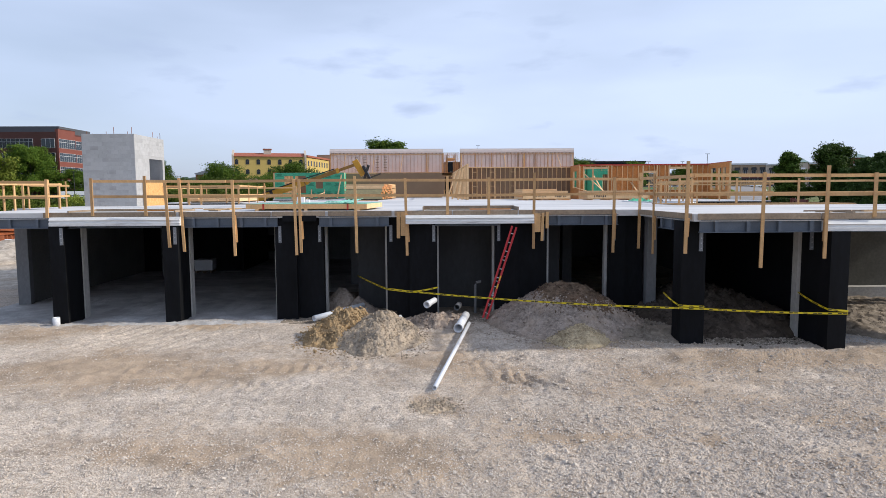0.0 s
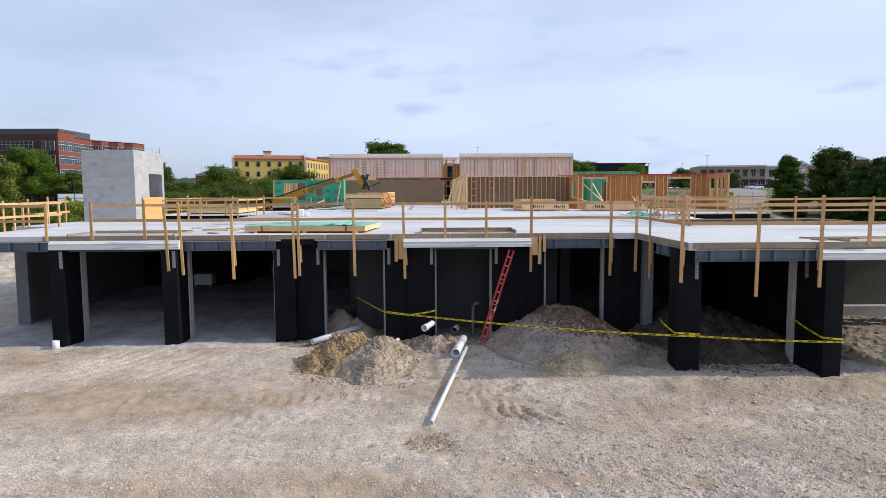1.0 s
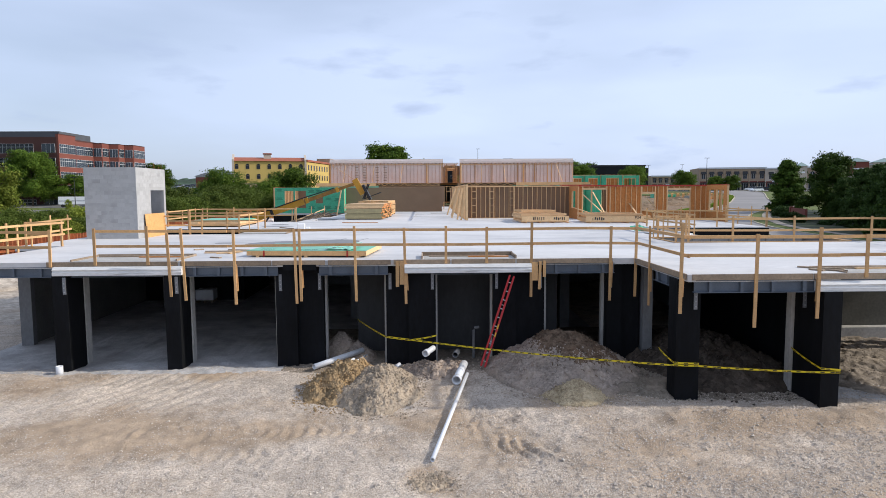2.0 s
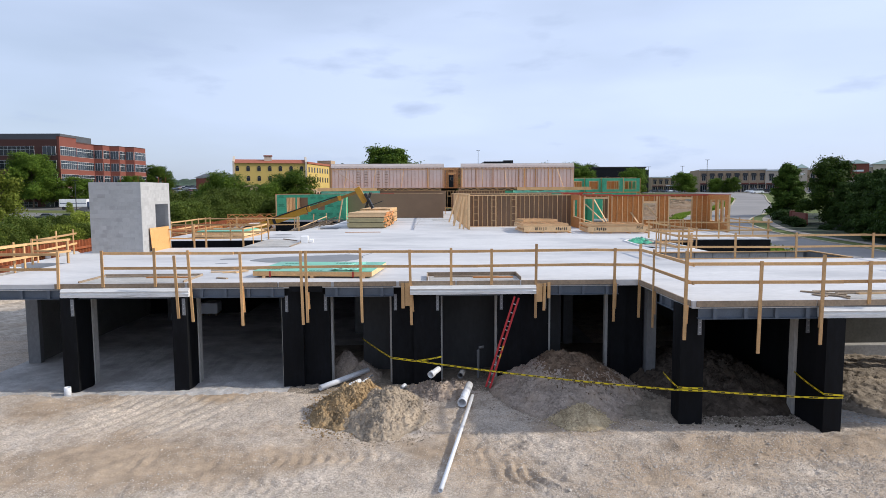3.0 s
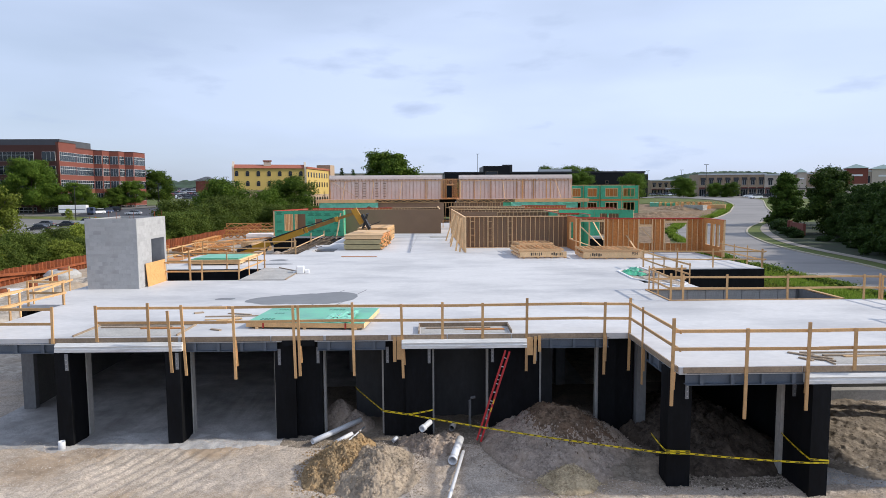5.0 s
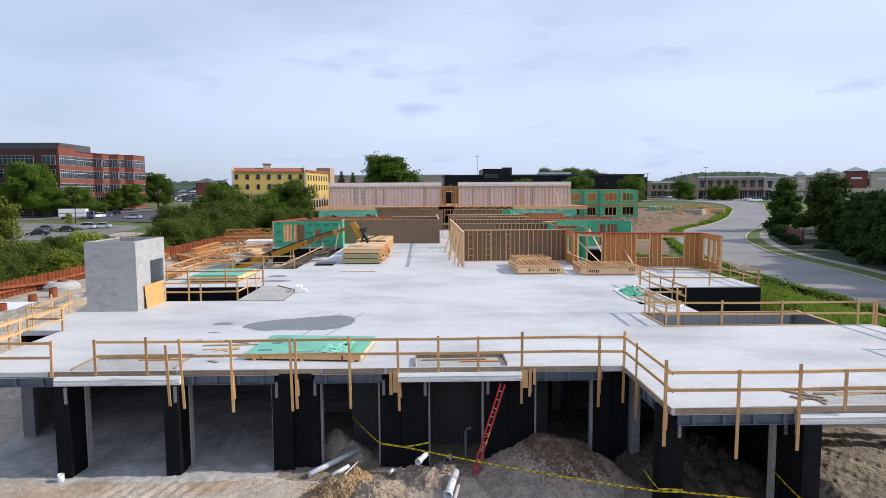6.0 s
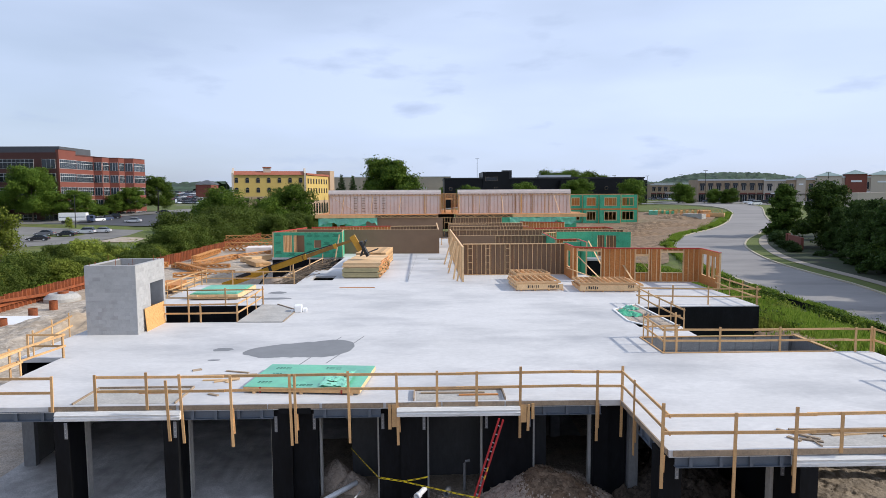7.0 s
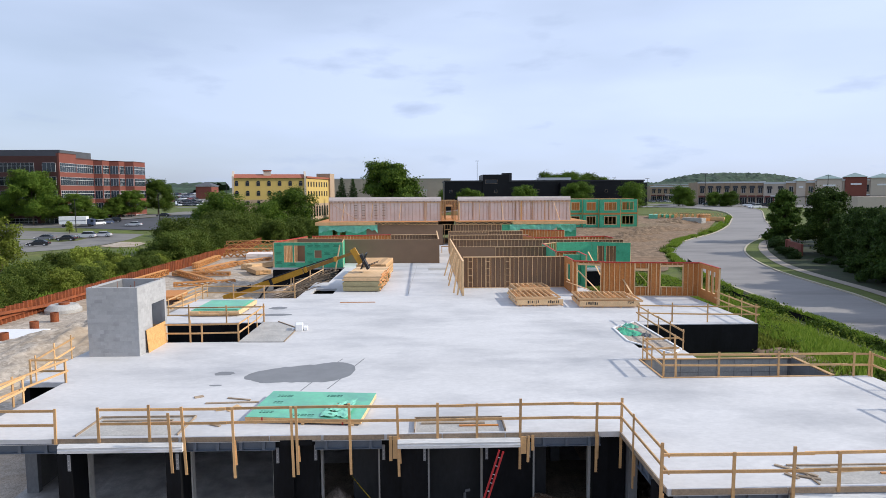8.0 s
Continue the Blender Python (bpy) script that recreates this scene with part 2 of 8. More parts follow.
GALV = mat("galvanised_steel", (0.42, 0.44, 0.46), 0.42, 0.12, 3.0, 30.0, metal=0.7)
TREATED = mat("treated_lumber", (0.43, 0.36, 0.19), 0.75, 0.12, 2.0, 18.0, rand=0.16)
END_PAINT = mat("orange_end_paint", (0.50, 0.20, 0.06), 0.7, 0.2, 2.0, 18.0, rand=0.3)
LUMBER = mat("new_lumber", (0.58, 0.345, 0.155), 0.7, 0.12, 2.0, 18.0, 0.05, rand=0.22, stretch=(1, 1, 1))
TRUSS_WOOD = mat("orange_truss_lumber", (0.58, 0.27, 0.085), 0.7, 0.12, 2.0, 18.0, rand=0.2)
STUD = mat("pale_stud", (0.68, 0.445, 0.235), 0.75, 0.10, 2.0, 18.0, rand=0.2)
GREY_WOOD = mat("weathered_board", (0.30, 0.225, 0.155), 0.8, 0.18, 2.0, 14.0, rand=0.25)
OSB = mat("strand_board", (0.58, 0.29, 0.09), 0.75, 0.16, 9.0, 40.0, 0.1, tint=(0.69, 0.40, 0.16), tint_scale=14.0, tint_at=(0.42, 0.6))
OSB_DARK = mat("strand_sheathing", (0.52, 0.205, 0.055), 0.8, 0.14, 6.0, 30.0, tint=(0.56, 0.26, 0.085), tint_scale=10.0)
BROWN_BOARD = mat("brown_gypsum_sheathing", (0.235, 0.147, 0.089), 0.85, 0.06, 0.7, 12.0)
GREEN_BOARD = mat("green_wall_sheathing", (0.07, 0.44, 0.245), 0.55, 0.12, 0.8, 9.0, tint=(0.045, 0.33, 0.18), tint_scale=2.0)
FILM_INK = mat("film_ink", (0.03, 0.20, 0.11), 0.6, 0.1)
GREEN_FILM = mat("loose_green_film", (0.22, 0.60, 0.42), 0.25, 0.1, 2.0, 9.0)
GREEN_LIGHT = mat("green_sheet", (0.145, 0.50, 0.315), 0.38, 0.12, 0.8, 9.0, tint=(0.13, 0.40, 0.29), tint_scale=0.6, tint_at=(0.42, 0.62))
GREEN_INK = mat("printed_ink", (0.015, 0.10, 0.07), 0.7, 0.1)
RED_TAPE = mat("red_flashing", (0.42, 0.035, 0.02), 0.6, 0.12, 3.0)
WHITE_WRAP = mat("white_sheathing", (0.80, 0.71, 0.65), 0.7, 0.06, 0.6, 8.0)
WHITE = mat("white_paint", (0.78, 0.78, 0.78), 0.5, 0.05, 2.0)
PVC = mat("white_pvc", (0.70, 0.71, 0.73), 0.35, 0.08, 2.0, 20.0)
TAPE_Y = mat("yellow_barrier_tape", (0.72, 0.55, 0.01), 0.45, 0.05)
TAPE_K = mat("black_print", (0.015, 0.015, 0.015), 0.5, 0.1)
LADDER_RED = mat("red_fibreglass", (0.46, 0.015, 0.018), 0.45, 0.12, 4.0)
ALU = mat("aluminium", (0.62, 0.63, 0.64), 0.4, 0.1, 5.0, metal=0.8)
RUST = mat("rusty_sheet_pile", (0.235, 0.062, 0.018), 0.8, 0.28, 0.9, 9.0, tint=(0.17, 0.048, 0.02), tint_scale=0.8, rand=0.2)
BOOM_BROWN = mat("greased_boom", (0.27, 0.135, 0.02), 0.5, 0.2, 2.0, 14.0)
YELLOW = mat("machine_yellow", (0.50, 0.25, 0.014), 0.45, 0.12, 2.0, 14.0)
BLACK_STEEL = mat("black_steel", (0.015, 0.015, 0.016), 0.5, 0.2, 3.0)
RUBBER = mat("rubber", (0.02, 0.02, 0.02), 0.85, 0.15, 6.0)
GLASS = mat("dark_window", (0.012, 0.016, 0.02), 0.1, 0.1, 0.3, spec=0.35)
GLASS_SKY = mat("tinted_window", (0.025, 0.036, 0.048), 0.08, 0.2, 0.15, spec=0.5)
BRICK_RED = mat("red_brick_wall", (0.20, 0.06, 0.042), 0.9, 0.08, 0.3, 6.0)
BRICK_BROWN = mat("brown_brick_wall", (0.085, 0.034, 0.028), 0.9, 0.08, 0.3, 6.0)
FRAME = mat("pale_frame", (0.55, 0.57, 0.58), 0.5, 0.05)
STUCCO_Y = mat("yellow_stucco", (0.55, 0.39, 0.12), 0.9, 0.06, 0.2, 5.0)
STUCCO_TAN = mat("tan_stucco", (0.42, 0.30, 0.205), 0.9, 0.06, 0.2, 5.0)
TILE_RED = mat("red_roof_tile", (0.33, 0.10, 0.055), 0.8, 0.15, 1.0, 8.0)
STUCCO_PALE = mat("pale_stucco", (0.52, 0.44, 0.36), 0.9, 0.05, 0.2, 5.0)
TAN_BRICK = mat("tan_brick_wall", (0.37, 0.27, 0.185), 0.9, 0.08, 0.3, 6.0)
BLACK_GLASS = mat("black_glass_wall", (0.007, 0.0075, 0.009), 0.4, 0.3, 0.2, spec=0.2)
GREY_ROOF = mat("grey_roof", (0.075, 0.08, 0.09), 0.7, 0.1, 0.5)
GREEN_ROOF = mat("green_metal_roof", (0.24, 0.32, 0.30), 0.5, 0.1, 0.5)
WAREHOUSE = mat("tan_panel_wall", (0.40, 0.33, 0.26), 0.85, 0.06, 0.2)
ASPHALT = mat("asphalt", (0.060, 0.062, 0.070), 0.85, 0.14, 0.15, 6.0)
OLD_ASPHALT = mat("worn_asphalt", (0.19, 0.18, 0.165), 0.9, 0.14, 0.15, 3.0, tint=(0.13, 0.125, 0.12), tint_scale=0.1)
ROAD = mat("concrete_road", (0.245, 0.23, 0.22), 0.85, 0.09, 0.12, 3.0, tint=(0.17, 0.16, 0.155), tint_scale=0.13, stretch=(0.35, 1.2, 1))
KERB = mat("kerb_concrete", (0.42, 0.37, 0.275), 0.85, 0.1, 0.6, 8.0)
WALKWAY = mat("pavement_concrete", (0.29, 0.25, 0.205), 0.85, 0.08, 0.4, 8.0)
GRASS = mat("grass", (0.082, 0.108, 0.013), 0.95, 0.35, 0.25, 3.0, 0.5, tint=(0.13, 0.12, 0.03), tint_scale=0.05, bump_dist=0.1)
LAWN = mat("mown_lawn", (0.085, 0.11, 0.014), 0.95, 0.2, 0.3, 5.0, 0.3, bump_dist=0.05)
# green-brown grass with the trees' shade put into its colour
SHADED_LAWN = mat("shaded_lawn", (0.020, 0.032, 0.008), 0.95, 0.3, 0.5, 7.0, 0.3, tint=(0.024, 0.018, 0.012), tint_scale=0.3)
BARK = mat("bark", (0.10, 0.075, 0.05), 0.9, 0.25, 3.0, 18.0, 0.3, stretch=(1, 1, 0.3))
LEAF = leaf_mat("leaf_green", (0.034, 0.076, 0.010), (0.125, 0.185, 0.024), 0.2)
# darker copy of the green leaf, for crowns seen from their shaded side
LEAF_ROAD_SHADED = leaf_mat("leaf_roadside_shaded", (0.026, 0.058, 0.009), (0.085, 0.135, 0.020), 0.1)
LEAF_LIGHT = leaf_mat("leaf_light", (0.135, 0.185, 0.026), (0.30, 0.34, 0.062), 0.35)
LEAF_SHRUB = leaf_mat("leaf_shrub", (0.042, 0.074, 0.012), (0.122, 0.155, 0.030), 0.26)
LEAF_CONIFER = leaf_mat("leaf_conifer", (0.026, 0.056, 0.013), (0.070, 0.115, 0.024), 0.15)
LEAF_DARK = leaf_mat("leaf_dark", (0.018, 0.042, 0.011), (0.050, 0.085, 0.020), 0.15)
BLADE = leaf_mat("grass_blade", (0.10, 0.185, 0.018), (0.24, 0.31, 0.05), 0.35)
HILL = mat("far_woods", (0.034, 0.062, 0.034), 0.95, 0.45, 0.06, 0.2, tint=(0.024, 0.046, 0.034), tint_scale=0.02)


# ---- building blocks ----
def box(bm, x0, x1, y0, y1, z0, z1, mi=0):
    v = [bm.verts.new(c) for c in ((x0, y0, z0), (x1, y0, z0), (x1, y1, z0), (x0, y1, z0), (x0, y0, z1), (x1, y0, z1), (x1, y1, z1), (x0, y1, z1))]
    for q in ((3, 2, 1, 0), (4, 5, 6, 7), (0, 1, 5, 4), (1, 2, 6, 5), (2, 3, 7, 6), (3, 0, 4, 7)):
        bm.faces.new([v[i] for i in q]).material_index = mi
    return v


def chamfer(bm, w=0.01, seg=1):
    bmesh.ops.bevel(bm, geom=list(bm.edges), offset=w, segments=seg, affect="EDGES", clamp_overlap=True)
    return bm


def bar(bm, p, q, w, h, up=(0, 0, 1), mi=0):
    """A straight bar of section w by h from p to q."""
    p, q = Vector(p), Vector(q)
    d = (q - p).normalized()
    u = Vector(up)
    if abs(d.dot(u)) > 0.98:
        u = Vector((0, 1, 0))
    s = d.cross(u).normalized()
    u = s.cross(d)
    c = [bm.verts.new(e + s * a * w / 2 + u * b * h / 2) for e in (p, q) for a, b in ((-1, -1), (1, -1), (1, 1), (-1, 1))]
    for i in ((0, 1, 2, 3), (7, 6, 5, 4), (1, 0, 4, 5), (2, 1, 5, 6), (3, 2, 6, 7), (0, 3, 7, 4)):
        bm.faces.new([c[k] for k in i]).material_index = mi


def tube(bm, pts, r, seg=10, inner=None, cap=True, mi=0):
    """A round tube through pts; r: one radius or one for each point; inner: a wall that leaves it hollow."""
    pts = [Vector(p) for p in pts]
    rs = r if isinstance(r, (list, tuple)) else [r] * len(pts)
    rings, inn = [], []
    for i, p in enumerate(pts):
        d = (pts[min(i + 1, len(pts) - 1)] - pts[max(i - 1, 0)]).normalized()
        a = Vector((0, 0, 1)) if abs(d.z) < 0.9 else Vector((1, 0, 0))
        s = d.cross(a).normalized()
        u = s.cross(d)
        ring = [(s * math.cos(2 * math.pi * k / seg) + u * math.sin(2 * math.pi * k / seg)) for k in range(seg)]
        rings.append([bm.verts.new(p + c * rs[i]) for c in ring])
        if inner:
            inn.append([bm.verts.new(p + c * (rs[i] - inner)) for c in ring])
    for a, b in zip(rings, rings[1:]):
        for k in range(seg):
            bm.faces.new((a[k], a[(k + 1) % seg], b[(k + 1) % seg], b[k])).material_index = mi
    if inner:
        for a, b in zip(inn, inn[1:]):
            for k in range(seg):
                bm.faces.new((b[k], b[(k + 1) % seg], a[(k + 1) % seg], a[k])).material_index = mi
        for a, b in ((rings[0], inn[0]), (inn[-1], rings[-1])):
            for k in range(seg):
                bm.faces.new((b[k], b[(k + 1) % seg], a[(k + 1) % seg], a[k])).material_index = mi
    elif cap:
        bm.faces.new(rings[0][::-1]).material_index = mi
        bm.faces.new(rings[-1]).material_index = mi


def mesh(name, bm, mats, smooth=False):
    me = bpy.data.meshes.new(name)
    bmesh.ops.recalc_face_normals(bm, faces=bm.faces) if len(bm.faces) < 3000 else None
    bm.to_mesh(me)
    bm.free()
    for m in mats if isinstance(mats, (list, tuple)) else [mats]:
        me.materials.append(m)
    if smooth:
        me.polygons.foreach_set("use_smooth", [True] * len(me.polygons))
    return me


def thing(name, x=0, y=0, z=0, rz=0, label="", category="", group="", kind=""):
    """An Empty at the base of a thing, which its parts hang from."""
    ob = new(name)
    ob.matrix_basis = pose(x, y, z, 0, 0, rz)
    ob.empty_display_size = 0.2
    return tagged(ob, label, category, group, kind)


def part(name, bm, material, parent, label="", smooth=False):
    ob = new(name, mesh(name, bm, material, smooth))
    ob.parent = parent
    return tagged(ob, label)


def piece(name, me, parent, m):
    ob = new(name, me)
    ob.parent = parent
    ob.matrix_basis = m
    return ob


def solid(name, bm, material, label, category, group="", kind="", at=(0, 0, 0), rz=0, smooth=False):
    ob = new(name, mesh(name, bm, material, smooth))
    ob.matrix_basis = pose(*at, 0, 0, rz)
    return tagged(ob, label, category, group, kind)


def boxes(*rows):
    bm = bmesh.new()
    for r in rows:
        box(bm, *r)
    return bm


def ss(a, b, x):
    t = min(1.0, max(0.0, (x - a) / (b - a)))
    return t * t * (3 - 2 * t)


def ground_z(x, y):
    """Height of the open ground: level site, a bank beside the building, a slow rise towards the shops."""
    bank = 1.8 * ss(9, 18, x) * (1 - ss(23, 36, x)) * ss(24, 35, y) * (1 - ss(70, 100, y))
    rise = 6.0 * ss(80, 265, y) * ss(-24, 30, x)
    w = ss(-85, -60, x)
    left = (3.6 * ss(150, 250, y) + 9.0 * ss(260, 560, y)) * (1 - w) + 0.6 * ss(150, 300, y) * (1 - ss(-24, 30, x)) * w
    return bank + rise + left


SLAB = 3.65        # top of the podium slab
FRONT = 21.3       # its front edge
WING = 16.88        # front edge of the projecting wing
CORNER = 7.1       # where the wing begins
EAST, STEP = 18.45, 23.05        # its east edge, and where the deck widens again


# ---- ground ----
def spaced(lo, hi, step, far_lo, far_hi, grow=1.22, extra=()):
    v = list(np.arange(lo, hi + step / 2, step))
    s, a = step, v[0]
    while a > far_lo:
        s *= grow
        a -= s
        v.insert(0, a)
    s, a = step, v[-1]
    while a < far_hi:
        s = min(s * grow, max(3.0, abs(a) * 0.16))
        a += s
        v.append(a)
    return sorted(set(round(float(c), 3) for c in v) | set(extra))


def near_relief(x, y):
    k = ss(4, 8, y) * (1 - ss(24, 32, y)) * (1 - ss(13, 20, abs(x)))
    if k <= 0:
        return 0.0
    h = 0.02 * noise.noise((x * 0.5 + y * 0.3, y * 2.6 - x * 0.5, 7.7)) + 0.045 * noise.noise((x * 0.35, y * 0.5, 1.7)) + 0.03 * noise.noise((x * 1.3, y * 1.6, 4.1)) + 0.030 * noise.noise((x * 3.5, y * 4.0, 9.0)) + 0.034 * noise.noise((x * 5.6, y * 5.6, 5.0)) + (0.014 + 0.012 * ss(1, 4, x)) * noise.noise((x * 11.5, y * 11.5, 2.0))
    for c, slope, reach in ((15.2, 0.05, 7.5), (16.9, 0.03, 7.0), (11.6, -0.10, 9.0)):       # wheel ruts along the front
        d = y - (c + slope * x + 0.25 * math.sin(x * 0.4 + c))
        h -= 0.055 * math.exp(-(d / 0.16) ** 2) * (0.7 + 0.9 * noise.noise((x * 0.6, c, 2.0))) * ss(-14, -9, x) * (1 - ss(-2.5, 1, x))
    d = x - (1.7 + (18.0 - y) * 0.12)
    teeth = math.exp(-(d / 0.95) ** 2) * ss(12.6, 13.6, y) * (1 - ss(17.3, 18.2, y))
    a = math.atan2(y - 19.5, x - 1.2)
    h += 0.065 * teeth * math.sin(a * 95.0 + 7.0 * noise.noise((x * 1.1, y * 1.1, 2.2))) * (0.35 + 1.2 * noise.noise((x * 1.3, y * 0.9, 6.0)))
    h += 0.05 * teeth * noise.noise((x * 5.0, y * 5.0, 3.0))
    for c, slope in ((13.9, -0.02), (15.6, 0.06)):        # tyre tread left in the soil
        d = y - (c + slope * x)
        h += 0.045 * (0.4 + noise.noise((x * 0.9, y * 0.9, 8.0))) * math.exp(-(d / 0.35) ** 4) * math.sin(x * 19 + 7 * abs(d)) * ss(-9, -6, x) * (1 - ss(-1.5, 0.5, x))
    drag = ss(-11.5, -10, x) * (1 - ss(-7.5, -5.5, x)) * ss(16.9, 17.6, y) * (1 - ss(20.0, 20.8, y))
    h += 0.035 * drag * math.sin((x - 0.45 * y) * 13.0 + 2.6 * noise.noise((x * 0.6, y * 0.6, 1.0)))
    d = y - (16.9 + 0.02 * x + 0.2 * noise.noise((x * 0.4, 1.0, 1.0)))
    h += 0.06 * math.exp(-(d / 0.16) ** 2) * ss(-15, -13, x) * (1 - ss(-4.5, -3, x))
    d = y - (16.35 - 0.03 * x + 0.3 * noise.noise((x * 0.5, 4.0, 1.0)))
    h += (0.13 + 0.12 * noise.noise((x * 1.4, y * 1.4, 6.6))) * math.exp(-(d / 0.45) ** 2) * ss(4.5, 7, x)        # low spoil bank before the wing
    slant = x * 0.8 + y * 1.9
    h += 0.022 * math.sin(slant * 1.6 + 2.5 * noise.noise((x * 0.5, y * 0.5, 3.0))) * ss(3, 7, x) * (1 - ss(14.5, 15.8, y))
    h -= 0.10 * math.exp(-((x - 0.2) / 0.45) ** 2 - ((y - 12.6) / 0.5) ** 2)
    return h * k


SOIL_SPOTS = ((-7.2, 15.2, 4.6, 1.5, 0.75), (-11.8, 19.6, 1.3, 1.2, 0.7), (-6.9, 20.4, 0.8, 0.6, 0.8), (-4.0, 10.3, 1.6, 0.75, 0.85), (-1.0, 10.0, 1.7, 1.2, 1.0), (2.6, 10.65, 1.3, 0.22, 1.1), (4.9, 10.4, 0.16, 0.14, 1.3),
              (0.2, 12.6, 0.5, 0.55, 1.3), (1.5, 14.6, 1.1, 1.8, 0.55), (-10.5, 14.4, 0.5, 0.4, 0.9), (-0.4, 16.4, 1.6, 1.0, 0.5), (5.5, 17.6, 3.0, 0.8, 0.5), (-2.1, 9.2, 0.14, 0.12, 1.3), (9.0, 14.0, 3.0, 1.0, 0.2), (5.0, 14.0, 4.5, 2.2, 0.3), (7.5, 11.5, 2.0, 0.6, 0.3), (9.5, 15.6, 3.5, 0.9, 0.6), (10.5, 12.0, 4.0, 2.0, 0.35), (9.0, 9.6, 2.5, 0.6, 0.3), (4.5, 11.8, 3.0, 1.2, 0.2))


BARE_SPOTS = ((-5.8, 9.2, 2.6, 0.8), (-8.0, 19.0, 4.0, 0.9), (-2.6, 13.2, 3.2, 0.9), (1.9, 17.2, 0.9, 0.8), (-9.5, 12.6, 2.5, 0.7))


def soil_at(x, y):
    """How far fine tan soil covers the stone: worked-in patches with ragged rims."""
    if y > 26 or abs(x) > 22:
        return 0.0
    wx, wy = x + 0.5 * noise.noise((x * 0.8, y * 0.8, 3.0)), y + 0.35 * noise.noise((x * 0.8, y * 0.8, 7.0))
    bare = max(math.exp(-(((wx - a) / rx) ** 2 + ((wy - b) / ry) ** 2)) for a, b, rx, ry in BARE_SPOTS)
    return -0.6 * bare + min(1.2, max(k * math.exp(-(((wx - a) / rx) ** 2 + ((wy - b) / ry) ** 2)) for a, b, rx, ry, k in SOIL_SPOTS))


def ground():
    xs = spaced(-14, 14, 0.08, -2600, 2600, extra=(-39.4, 24.0, 36.0))
    ys = spaced(7.8, 22, 0.08, -700, 3200, extra=(110.0, 134.0, 30.0))
    nx, ny = len(xs), len(ys)
    verts = [(x, y, ground_z(x, y) + near_relief(x, y) + (0.25 * noise.noise((x * 0.05, y * 0.05, 0)) * ss(30, 60, y) * (1 - ss(140, 220, y)) * (1 if x < -14 else 0.3))) for y in ys for x in xs]
    faces, mi = [], []
    for j in range(ny - 1):
        for i in range(nx - 1):
            a = j * nx + i
            faces.append((a, a + 1, a + nx + 1, a + nx))
            cx, cy = (xs[i] + xs[i + 1]) / 2, (ys[j] + ys[j + 1]) / 2
            edge = 0.35 * noise.noise((cx * 0.8, cy * 0.8, 5.0))
            if (-16.2 < cx < 7.2 and 20.75 + edge < cy < 41) or (7.2 <= cx < 17.0 and 17.3 + edge < cy < 27):
                mi.append(4 if -4.9 < cx < 11.4 and cy < 27 else 3)
            elif -39.4 < cx < 22.0 and cy < 30:
                mi.append(0)
            elif -39.4 < cx < 14.0 and cy < 134:
                mi.append(1)
            else:
                mi.append(2)
    me = bpy.data.meshes.new("ground")
    me.from_pydata(verts, [], faces)
    for m in (GRAVEL, FAR_GRAVEL, GRASS, DUST, TRODDEN):
        me.materials.append(m)
    me.polygons.foreach_set("material_index", mi)
    me.attributes.new("soil", "FLOAT", "POINT").data.foreach_set("value", [soil_at(x, y) for x, y, z in verts])
    me.polygons.foreach_set("use_smooth", [True] * len(faces))
    return tagged(new("ground", me), "pale crushed-stone building site merging into rough green grass", "ground", kind="structure")


ground()


def loose_stones():
    """Crushed stone lying loose before the building."""
    rnd = random.Random(5)
    verts, faces = [], []
    for _ in range(170000):
        y = 8.0 + 13.5 * rnd.random() ** 1.5
        x = rnd.uniform(-0.75, 0.75) * (y + 1.5)
        if rnd.random() < 0.8 * soil_at(x, y) + (0.5 if noise.noise((x * 0.5, y * 0.7, 3.3)) < -0.1 else 0):
            continue
        s = rnd.uniform(0.008, 0.021) if rnd.random() < 0.988 else rnd.uniform(0.022, 0.045)
        if x > 1.5:
            s *= 1.25
        z = ground_z(x, y) + near_relief(x, y)
        b, t = len(verts), rnd.uniform(0, 6.28)
        for k in range(4):
            r = s * rnd.uniform(0.7, 1.3)
            verts.append((x + r * math.cos(t + k * 1.571), y + r * math.sin(t + k * 1.571), z + s * rnd.uniform(-0.1, 0.35)))
        verts.append((x + s * rnd.uniform(-0.4, 0.4), y + s * rnd.uniform(-0.4, 0.4), z + s * rnd.uniform(0.6, 1.1)))
        faces += [(b + k, b + (k + 1) % 4, b + 4) for k in range(4)]
    me = bpy.data.meshes.new("loose_gravel")
    me.from_pydata(verts, [], faces)
    m = bpy.data.materials.new("loose_gravel")
    m.use_nodes = True
    n, l = m.node_tree.nodes, m.node_tree.links
    n["Principled BSDF"].inputs["Roughness"].default_value = 0.9
    g, mx = n.new("ShaderNodeNewGeometry"), n.new("ShaderNodeMix")
    mx.data_type = "RGBA"
    mx.inputs["A"].default_value, mx.inputs["B"].default_value = (0.40, 0.33, 0.265, 1), (0.61, 0.53, 0.45, 1)
    l.new(g.outputs["Random Per Island"], mx.inputs["Factor"])
    l.new(mx.outputs["Result"], n["Principled BSDF"].inputs["Base Color"])
    me.materials.append(m)
    return tagged(new("loose_gravel", me), "loose pale crushed stone scattered over the site", "gravel", kind="stuff")


loose_stones()


